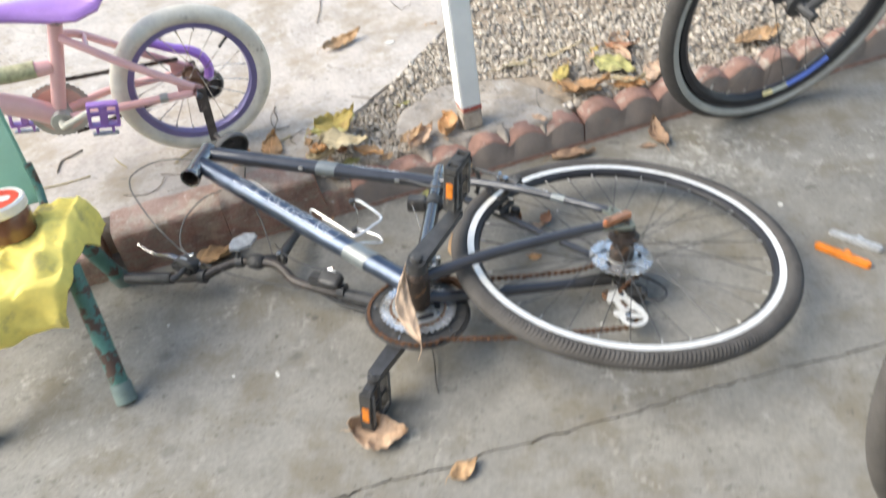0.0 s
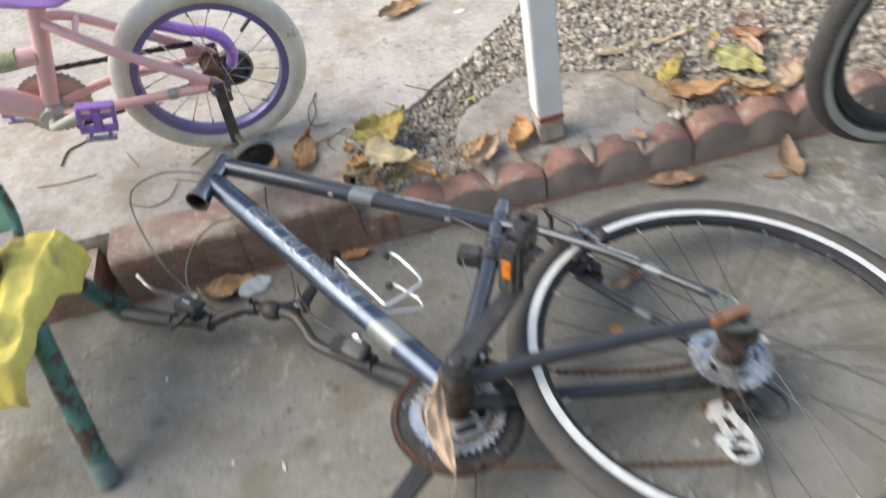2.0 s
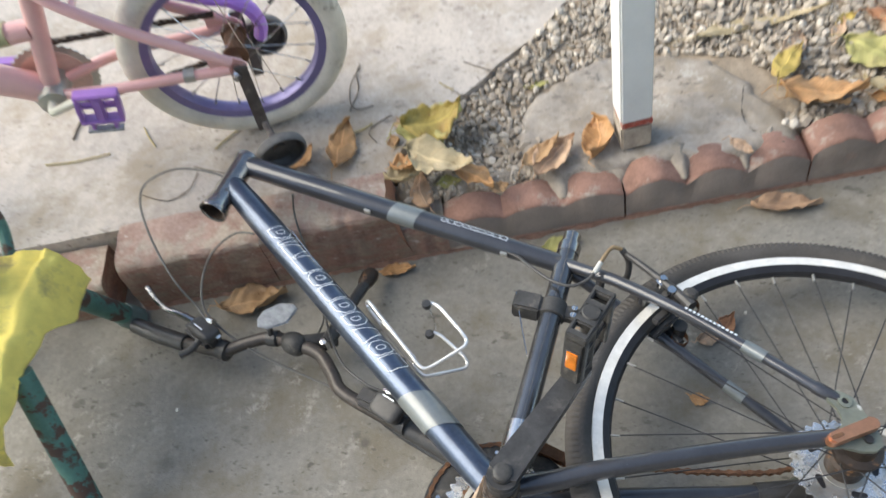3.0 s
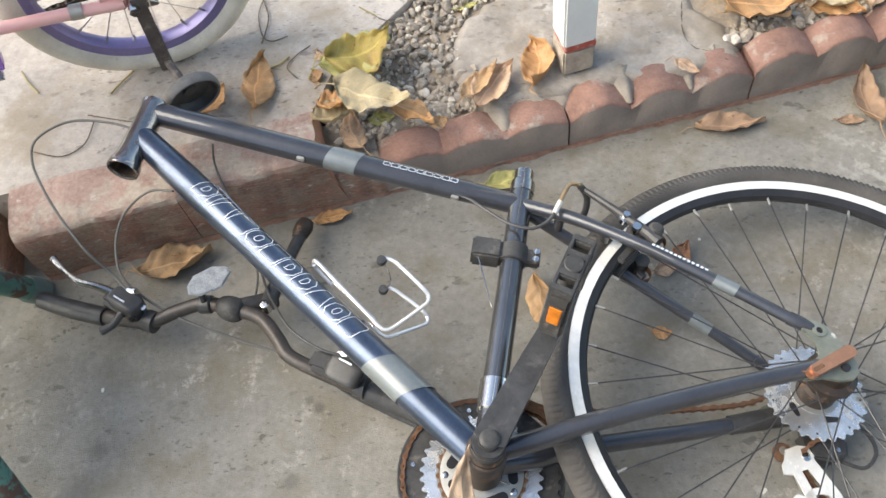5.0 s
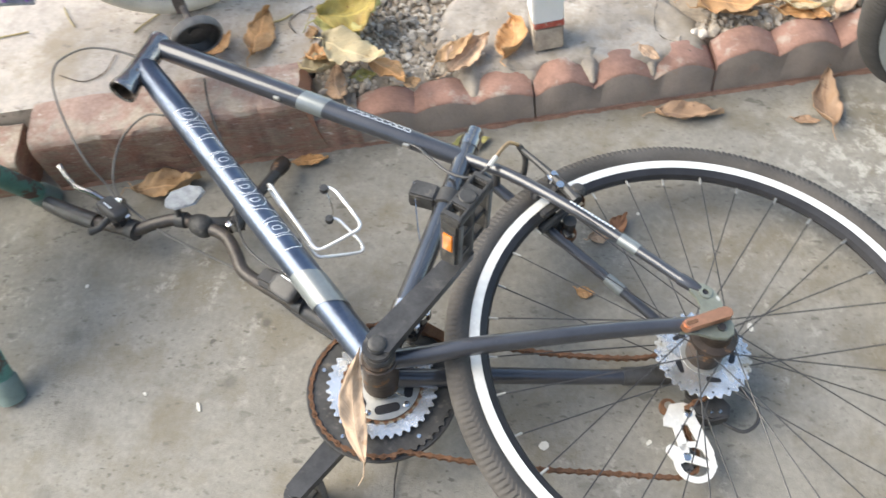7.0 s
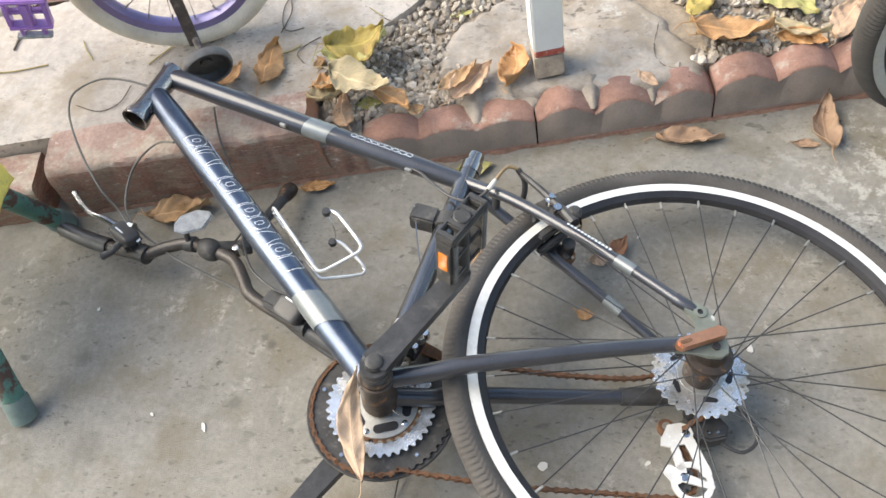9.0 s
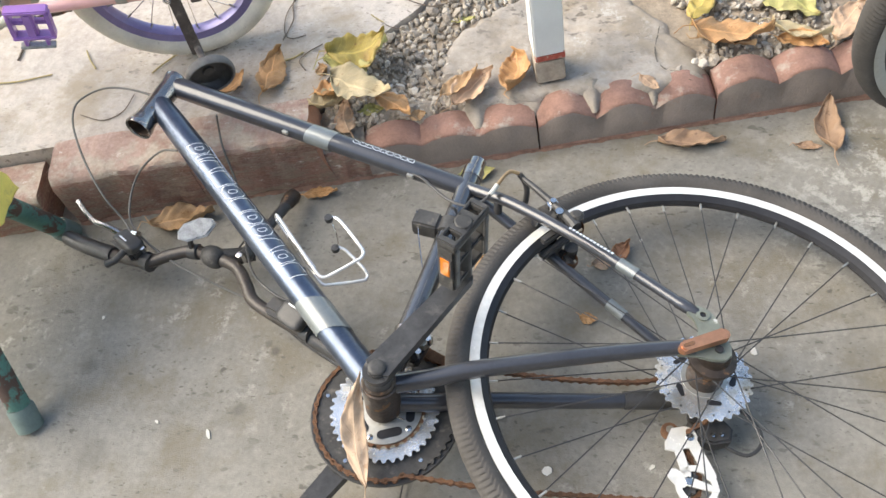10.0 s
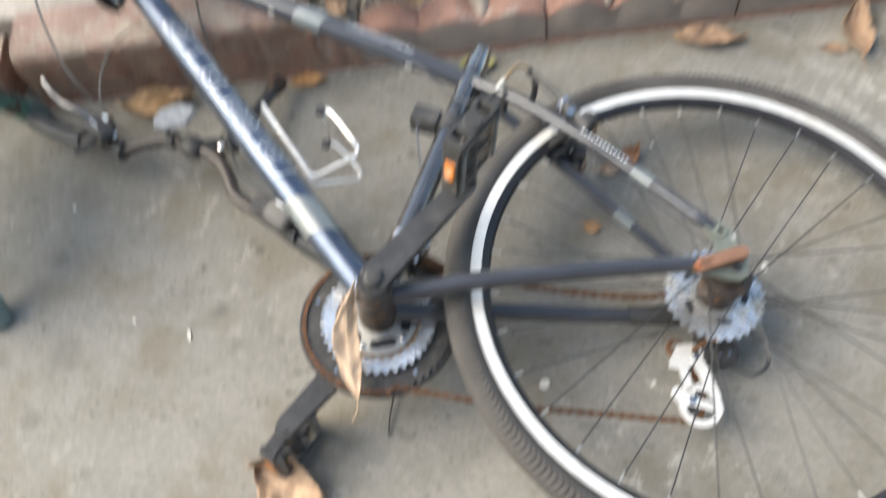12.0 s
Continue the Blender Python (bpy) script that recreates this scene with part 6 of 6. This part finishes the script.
part("hub", lathe(bmesh.new(), [(0, 0.05), (0.01, 0.05), (0.026, 0.03), (0.015, 0.02), (0.015, -0.02), (0.026, -0.03), (0, -0.05)], 24), M_ALU_DULL, spare)

# ---- child's chair, cloth and jar ----
CH = Matrix.Translation((-0.66, 1.42, 0)) @ Matrix.Rotation(radians(16.6), 4, "Z")
chair = thing("child_chair", CH, "small mint green metal child's chair with chipped tube legs", "chair")
for sx, sy, fx, fy in ((1, -1, 0.119, -0.197), (1, 1, 0.127, 0.188), (-1, -1, -0.165, -0.197), (-1, 1, -0.15, 0.172)):
    top = Vector((0.112 if sx > 0 and sy < 0 else 0.085 * sx, -0.06 if sy < 0 else 0.11, 0.262))
    foot = Vector((fx, fy, 0.0))
    leg = pipe("leg", [top, foot.lerp(top, 0.5), foot.lerp(top, 0.12)], 0.018, M_GREEN_LEG, chair, "rust-chipped green tube leg", 16)
    part("rubber_foot", tube(bmesh.new(), [foot.lerp(top, 0.15), foot.lerp(top, 0.13), foot + Vector((0, 0, 0.002))], [0.019, 0.0215, 0.0215], 16), M_GREEN_CAP, leg, "dark green rubber foot")
part("seat", box(bmesh.new(), (-0.035, 0.025, 0.268), (0.22, 0.25, 0.014), None, 0.005), M_GREEN, chair)
part("backrest", box(bmesh.new(), (-0.04, 0.21, 0.41), (0.2, 0.012, 0.28), Matrix.Rotation(radians(-10), 3, "X"), 0.005), M_GREEN, chair, "flat mint green back panel")
for sx in (1, -1):
    pipe("back_post", [(0.1 * sx - 0.04, 0.14, 0.262), (0.1 * sx - 0.04, 0.185, 0.3), (0.1 * sx - 0.04, 0.2, 0.36)], 0.009, M_GREEN_LEG, chair, "", 10, n=4)


def build_cloth():
    """A cloth thrown over the seat: flat on top, hanging over the front and the open side."""
    bm, n, m = bmesh.new(), 110, 110
    grid = {}
    for i in range(n + 1):
        for j in range(m + 1):
            t = -0.235 + 0.36 * j / m
            ex, ey = 0.085 + 0.17 * (t + 0.16), -0.13
            far = min(1.0, max(0.0, (t - 0.0) / 0.05))
            reach = ex + 0.04 + 0.055 * far * far * (3 - 2 * far) + 0.006 * noise.noise(Vector((t * 22, 1, 1)))
            s = -0.2 + (reach + 0.2) * i / n
            edge = 0.02 * noise.noise(Vector((s * 9, t * 9, 4)))
            dx, dy = max(0.0, s - ex + edge * 0.4), max(0.0, ey - t + edge * 0.5)
            hang = math.hypot(dx, dy)
            soft = 0.03 * (1 - math.exp(-hang / 0.03))
            x = min(s, ex) + (soft * dx / hang if hang else 0)
            y = max(t, ey) - (soft * dy / hang if hang else 0)
            z = 0.284 - max(0.0, hang - 0.02) * 0.95
            w = noise.noise(Vector((s * 9, t * 11, 2))) * 0.018 + noise.noise(Vector((s * 19, t * 24, 7))) * 0.008 + (0.3 - abs(noise.noise(Vector((s * 22 + t * 14, t * 17, 3))))) * 0.01
            k = min(1.0, hang * 14)
            fold = abs(noise.noise(Vector((s * 16 + 5, t * 5 + s * 6, 9))))
            x += k * (w * 0.45 + 0.004 * math.sin(t * 48 + 1.3) * (dx > 0))
            y += k * (w * 0.6 - 0.014 * fold + 0.006 * math.sin(s * 44 + 0.4) * (dy > 0))
            z += (1 - k) * (abs(w) * 1.2 + 0.012 * max(0.0, 0.3 - fold) / 0.3 + 0.012 * math.exp(-((s - ex + 0.03) / 0.026) ** 2))
            grid[i, j] = bm.verts.new((x, y, z))
    for i in range(n):
        for j in range(m):
            bm.faces.new((grid[i, j], grid[i + 1, j], grid[i + 1, j + 1], grid[i, j + 1]))
    ob = part("cloth", bm, M_CLOTH, None, keep=80)
    ob.matrix_world = CH
    so = ob.modifiers.new("thickness", "SOLIDIFY")
    so.thickness = 0.003
    tagged(ob, "stained yellow cleaning cloth draped over the chair seat", "cloth")


build_cloth()
jar = thing("jar", Matrix.Translation((-0.668, 1.478, 0.29)) @ Matrix.Rotation(radians(-7), 4, "X") @ Matrix.Scale(1.2, 4), "small amber jar with red printed metal lid on the cloth", "jar")
part("glass", lathe(bmesh.new(), [(0, 0), (0.036, 0.0), (0.042, 0.006), (0.042, 0.045), (0.038, 0.054), (0, 0.054)], 36), M_JAR, jar, "brown-filled glass jar")
lid = part("lid", lathe(bmesh.new(), [(0.043, 0.05), (0.0445, 0.052), (0.0445, 0.066), (0.042, 0.069), (0.039, 0.068), (0, 0.068)], 48), M_ALU, jar, "silver metal lid")
part("lid_print", lathe(bmesh.new(), [(0.036, 0.0684), (0, 0.0686)], 40), M_LID_RED, lid, "red printed lid face")
part("lid_mark", plate(bmesh.new(), capsule((-0.014, 0.0), (0.014, 0.004), 0.009, 0.009), 0.0686, 0.0689), M_PAPER, lid, "white blank mark on the lid")

# ---- wheel reflectors on the driveway ----
for a, b, mat, lab in (((0.996, 1.512), (1.076, 1.438), M_CLEAR, "clear plastic wheel reflector lying on the driveway"), ((0.954, 1.479), (1.035, 1.396), M_ORANGE, "orange plastic wheel reflector lying on the driveway")):
    a, b = Vector(a), Vector(b)
    ob = thing("wheel_reflector", Matrix.Translation((*((a + b) / 2), 0.0)) @ Matrix.Rotation(math.atan2(b.y - a.y, b.x - a.x), 4, "Z"), lab, "reflector", "loose wheel reflectors")
    L = (b - a).length
    part("lens", plate(bmesh.new(), capsule((-L / 2 + 0.008, 0), (L / 2 - 0.008, 0), 0.008, 0.009, 8), 0.001, 0.013, bevel=0.003), mat, ob)
    part("clip", box(bmesh.new(), (0.005, 0.013, 0.006), (0.014, 0.012, 0.008), None, 0.002), mat, ob)


# ---- fallen leaves ----
def leaf(x, y, z, length, turn, colour, ratio, seed):
    rnd = random.Random(seed)
    bm = bmesh.new()
    uv = bm.loops.layers.uv.new("UVMap")
    n, m = 30, 12
    W = length * ratio / 2 * 1.3
    curl, cup = rnd.uniform(0.02, 0.2) * length, rnd.uniform(0.05, 0.38) * W * rnd.choice((1, 1, -0.9))
    twist = rnd.uniform(-0.5, 0.5)
    roll, flip = rnd.uniform(0.1, 0.9), rnd.choice((1, -1))
    bend = rnd.uniform(-0.12, 0.12) * length
    grid = {}
    for i in range(n + 1):
        q = i / n
        prof = (math.sin(math.pi * q ** 0.82) ** 0.95) * (1 - 0.2 * q)
        ser = 1 + 0.018 * math.sin(i * 2.6 + seed) + 0.09 * noise.noise(Vector((q * 5, seed, 0))) + 0.035 * noise.noise(Vector((q * 21, seed, 5)))
        for j in range(m + 1):
            v = 2 * j / m - 1
            w = W * prof * ser * v
            px = length * (q - 0.5) + 0.1 * abs(w)
            py = w + bend * math.sin(math.pi * q)
            pz = curl * (2 * q - 1) ** 2 * (0.5 if q < 0.5 else 1.0) + cup * v * v * prof + twist * w * (q - 0.4)
            pz += 0.26 * W * noise.noise(Vector((q * 4.5, v * 1.6, seed * 1.7))) + 0.15 * W * abs(v) * noise.noise(Vector((q * 9, v * 2, seed * 2.3))) + 0.04 * W * noise.noise(Vector((q * 26, v * 7, seed)))
            pz += 0.06 * W * abs(v) * math.sin(34 * (q - 0.16 * abs(v))) + roll * W * max(0.0, v * flip - 0.35) ** 1.5
            py += 0.12 * W * noise.noise(Vector((q * 5, v, seed * 0.9))) - 0.55 * roll * W * flip * max(0.0, v * flip - 0.45) ** 1.5
            grid[i, j] = (bm.verts.new((px, py, pz)), (q, v * 0.5 + 0.5))
    for i in range(n):
        for j in range(m):
            cs = [grid[i, j], grid[i + 1, j], grid[i + 1, j + 1], grid[i, j + 1]]
            f = bm.faces.new([c[0] for c in cs])
            for lp, c in zip(f.loops, cs):
                lp[uv].uv = c[1]
    low = min(v.co.z for v in bm.verts)
    for v in bm.verts:
        v.co.z -= low
    stem = grid[0, m // 2][0].co.copy()
    tube(bm, [stem + Vector((0.004, 0, 0.0005)), stem + Vector((-length * 0.1, rnd.uniform(-0.006, 0.006), 0.001)), stem + Vector((-length * 0.2, rnd.uniform(-0.012, 0.012), 0.0005 + stem.z * -0.6))], [0.0011, 0.0009, 0.0007], 5)
    ob = part("leaf", bm, LEAF[colour], None, keep=80)
    so = ob.modifiers.new("thickness", "SOLIDIFY")
    so.thickness = 0.0005
    ob.matrix_world = Matrix.Translation((x, y, z - 0.004)) @ Matrix.Rotation(radians(turn), 4, "Z")
    words = {"dull": "dull brown", "pale": "pale tan", "tan": "dry tan", "rust": "dark rust-brown", "orange": "dry orange", "ochre": "ochre brown", "yellow": "yellowing curled", "cream": "pale cream", "green": "fading yellow-green"}[colour]
    where = "on the driveway concrete" if z < 0.05 else ("on the gravel" if x > 0.0 else "on the patio edge")
    return tagged(ob, f"{words} fallen leaf lying {where}", "leaf", "fallen leaves")


DRIVEWAY_LEAVES = [
    (0.513, 1.91, 0.006, 0.113, 3, 'dull', 0.36),
    (0.737, 1.95, 0.006, 0.118, 92, 'dull', 0.36),
    (0.701, 1.91, 0.006, 0.042, -3, 'dull', 0.36),
    (0.37, 1.548, 0.006, 0.029, -4, 'orange', 0.6),
    (0.193, 1.597, 0.006, 0.085, -87, 'ochre', 0.42),
    (0.412, 1.673, 0.006, 0.048, 64, 'rust', 0.5),
    (0.385, 1.651, 0.006, 0.039, 15, 'tan', 0.5),
    (0.148, 1.819, 0.006, 0.07, 20, 'green', 0.42),
    (-0.372, 1.676, 0.008, 0.128, 16, 'ochre', 0.46),
    (-0.126, 1.753, 0.006, 0.066, 11, 'orange', 0.4),
    (0.03, 1.116, 0.006, 0.109, -9, 'tan', 0.6),
    (0.181, 1.018, 0.006, 0.059, 33, 'ochre', 0.6),
]
PILE_LEAVES = [
    (-0.239, 1.94, 0.118, 0.111, 90, 'orange', 0.45),
    (-0.082, 1.978, 0.12, 0.121, 28, 'green', 0.85),
    (-0.074, 1.974, 0.145, 0.111, 27, 'yellow', 0.62),
    (-0.048, 1.888, 0.15, 0.128, -19, 'cream', 0.48),
    (-0.11, 1.888, 0.135, 0.053, 17, 'orange', 0.7),
    (-0.109, 1.873, 0.125, 0.074, 20, 'cream', 0.6),
    (-0.081, 1.871, 0.083, 0.090, 109, 'tan', 0.4),
    (-0.043, 1.887, 0.084, 0.045, 10, 'green', 0.5),
    (0.009, 1.864, 0.12, 0.085, -30, 'orange', 0.5),
    (0.052, 1.86, 0.105, 0.03, 20, 'ochre', 0.7),
    (0.114, 1.933, 0.11, 0.088, 50, 'ochre', 0.35),
    (0.136, 1.932, 0.1, 0.104, 54, 'tan', 0.45),
]
EDGE_LEAVES = [
    (0.198, 1.977, 0.1, 0.093, 92, 'orange', 0.55),
    (-0.09, 2.473, 0.118, 0.133, 32, 'ochre', 0.35),
    (-0.314, 1.915, 0.118, 0.068, 65, 'orange', 0.5),
    (0.523, 2.142, 0.108, 0.1, 62, 'yellow', 0.38),
    (0.566, 2.07, 0.102, 0.135, -5, 'orange', 0.5),
    (0.678, 2.083, 0.106, 0.1, -21, 'cream', 0.35),
    (0.664, 2.162, 0.102, 0.128, -43, 'green', 0.5),
    (0.76, 2.112, 0.1, 0.115, 62, 'tan', 0.38),
    (0.681, 2.056, 0.098, 0.082, -12, 'orange', 0.4),
    (0.558, 2.056, 0.094, 0.1, -14, 'ochre', 0.35),
    (0.48, 2.236, 0.095, 0.24, 14, 'cream', 0.15),
    (1.063, 2.226, 0.095, 0.141, 18, 'ochre', 0.4),
]
GRAVEL_LEAVES = [
    (0.168, 2.516, 0.1, 0.07, 37, 'tan', 0.6),
    (0.702, 2.256, 0.106, 0.095, -12, 'rust', 0.45),
    (0.694, 2.205, 0.106, 0.1, -72, 'tan', 0.28),
    (0.705, 2.312, 0.102, 0.075, 30, 'tan', 0.5),
    (0.086, 2.111, 0.1, 0.048, 12, 'green', 0.4),
    (0.436, 1.955, 0.1, 0.047, -43, 'tan', 0.4),
    (0.533, 2.195, 0.1, 0.075, 66, 'pale', 0.45),
    (0.808, 2.112, 0.1, 0.09, 58, 'cream', 0.4),
    (0.384, 2.28, 0.1, 0.11, 2, 'tan', 0.27),
    (0.625, 2.26, 0.1, 0.034, 20, 'yellow', 0.6),
    (0.61, 2.235, 0.1, 0.06, 70, 'tan', 0.35),
]
seed = 0
for rows in (DRIVEWAY_LEAVES, PILE_LEAVES, EDGE_LEAVES, GRAVEL_LEAVES):
    for row in rows:
        seed += 1
        leaf(*row, seed)
# crumbled bits of leaf round the pile at the slab's corner and over the gravel
rnd = random.Random(23)
for k in range(22):
    if k < 12:
        x, y, z = -0.1 + rnd.uniform(-0.09, 0.05), 1.955 + rnd.uniform(-0.06, 0.05), 0.114
    else:
        x = rnd.uniform(0.1, 0.9)
        y, z = 2.02 + 0.26 * x + rnd.uniform(0.12, 0.5), 0.098
    leaf(x, y, z, rnd.uniform(0.014, 0.032), rnd.uniform(0, 360), rnd.choice(("rust", "tan", "ochre", "cream")), rnd.uniform(0.45, 0.8), 200 + k)

# the long dry leaf draped over the chainset
BM = bike.matrix_world.copy()
dl = leaf(0, 0, 0.004, 0.148, 0, "pale", 0.19, 78)
pb, pa = Vector((0.448, -0.01, 0.042)), Vector((0.449, 0.108, -0.042))
ax = (pb - pa).normalized()
nx = Vector((0, 0, 1))
nx = (nx - ax * nx.dot(ax)).normalized()
dl.matrix_world = BM @ axes_matrix((pa + pb) / 2, ax, nx.cross(ax), nx)
tagged(dl, "long dry tan leaf draped over the bicycle chainset", "leaf", "fallen leaves")

# ---- twigs, stalks and scraps ----
LONG_LITTER = [
    (0.0022, M_TWIG, ((-0.816, 1.972, 0.113), (-0.821, 2.022, 0.113), (-0.801, 2.042, 0.113), (-0.777, 2.066, 0.113))),
    (0.0016, M_STALK, ((-0.846, 1.905, 0.113), (-0.784, 1.913, 0.113), (-0.716, 1.934, 0.113))),
    (0.0014, M_STALK, ((-0.669, 2.002, 0.113), (-0.649, 1.976, 0.113), (-0.625, 1.952, 0.113))),
    (0.0016, M_STALK, ((-0.496, 1.943, 0.113), (-0.484, 1.965, 0.113), (-0.463, 1.996, 0.113))),
    (0.001, M_TWIG, ((-0.259, 2.158, 0.113), (-0.267, 2.108, 0.113), (-0.254, 2.056, 0.113), (-0.235, 2.041, 0.113), (-0.209, 2.051, 0.113))),
    (0.001, M_TWIG, ((-0.168, 2.027, 0.113), (-0.190, 2.006, 0.113), (-0.202, 1.981, 0.113), (-0.182, 1.957, 0.113))),
    (0.0016, M_STALK, ((-0.234, 1.980, 0.113), (-0.214, 1.991, 0.113), (-0.201, 2.005, 0.113))),
    (0.001, M_TWIG, ((-0.602, 1.831, 0.113), (-0.548, 1.819, 0.113), (-0.516, 1.842, 0.113), (-0.511, 1.886, 0.113))),
]
SHORT_LITTER = [
    (0.001, M_TWIG, ((-0.524, 1.900, 0.113), (-0.432, 1.881, 0.113), (-0.402, 1.897, 0.113))),
    (0.0012, M_STALK, ((-0.092, 2.109, 0.113), (-0.079, 2.099, 0.113), (-0.061, 2.087, 0.113))),
    (0.0009, M_TWIG, ((-0.057, 2.081, 0.113), (-0.032, 2.070, 0.113), (-0.017, 2.075, 0.113))),
    (0.0014, M_TWIG, ((-0.185, 2.647, 0.113), (-0.181, 2.745, 0.113), (-0.189, 2.853, 0.113))),
    (0.001, M_TWIG, ((-0.054, 2.164, 0.113), (0.025, 2.132, 0.113), (0.084, 2.161, 0.113))),
    (0.001, M_TWIG, ((0.043, 2.759, 0.113), (0.083, 2.666, 0.113), (0.118, 2.695, 0.113))),
    (0.0022, M_STALK, ((0.288, 2.535, 0.095), (0.321, 2.501, 0.095), (0.344, 2.469, 0.095))),
    (0.0012, M_TWIG, ((-0.252, 2.037, 0.113), (-0.248, 2.093, 0.113), (-0.262, 2.137, 0.113), (-0.262, 2.167, 0.113))),
]
for r, mat, pts in LONG_LITTER + SHORT_LITTER:
    ob = part("twig" if mat is M_TWIG else "stalk", tube(bmesh.new(), spline(pts, 6), r, 6), mat)
    tagged(ob, "thin dark dry twig lying on the patio" if mat is M_TWIG else "dry yellow plant stalk lying on the patio", "twig", "litter on the patio")
ob = part("wire", tube(bmesh.new(), spline([(0.131, 1.32, 0.006), (0.136, 1.27, 0.007), (0.137, 1.225, 0.005), (0.141, 1.198, 0.003)], 5), 0.0013, 6), M_STEEL)
tagged(ob, "thin steel wire end lying on the driveway below the chainset", "wire")
rnd = random.Random(11)
for x, y, w, h in ((-0.184, 1.291, 0.018, 0.006), (-0.276, 1.3, 0.01, 0.005), (0.335, 1.303, 0.012, 0.016), (0.476, 1.326, 0.01, 0.006), (0.61, 1.518, 0.01, 0.014), (0.933, 1.627, 0.012, 0.01), (-0.45, 1.47, 0.008, 0.006), (0.05, 2.45, 0.03, 0.02), (0.62, 2.62, 0.035, 0.02), (0.44, 1.7, 0.006, 0.005)):
    pts = [(w * (0.5 + rnd.uniform(-0.12, 0.1)) * math.cos(a), h * (0.5 + rnd.uniform(-0.1, 0.12)) * math.sin(a)) for a in (2 * math.pi * k / 7 for k in range(7))]
    ob = part("paper_scrap", plate(bmesh.new(), pts, 0.0005, 0.0022), M_PAPER)
    ob.matrix_world = Matrix.Translation((x, y, 0.0 if y < 1.9 else (0.11 if x < 0.3 else 0.085))) @ Matrix.Rotation(rnd.uniform(0, 3), 4, "Z")
    tagged(ob, "small pale scrap lying on the concrete" if y < 1.9 else "pale scrap lying beside the gravel", "scrap", "scattered scraps")
ring = part("plastic_ring", lathe(bmesh.new(), [(0.005, 0.0005), (0.0062, 0.0012), (0.0062, 0.0026), (0.005, 0.0033), (0.0038, 0.0026), (0.0038, 0.0012)], 24, loop=True), surface("teal_plastic", (0.05, 0.22, 0.3), 0.45, vary=0.15))
ring.matrix_world = Matrix.Translation((0.411, 1.662, 0.0))
tagged(ring, "tiny teal plastic ring lying on the driveway", "ring")
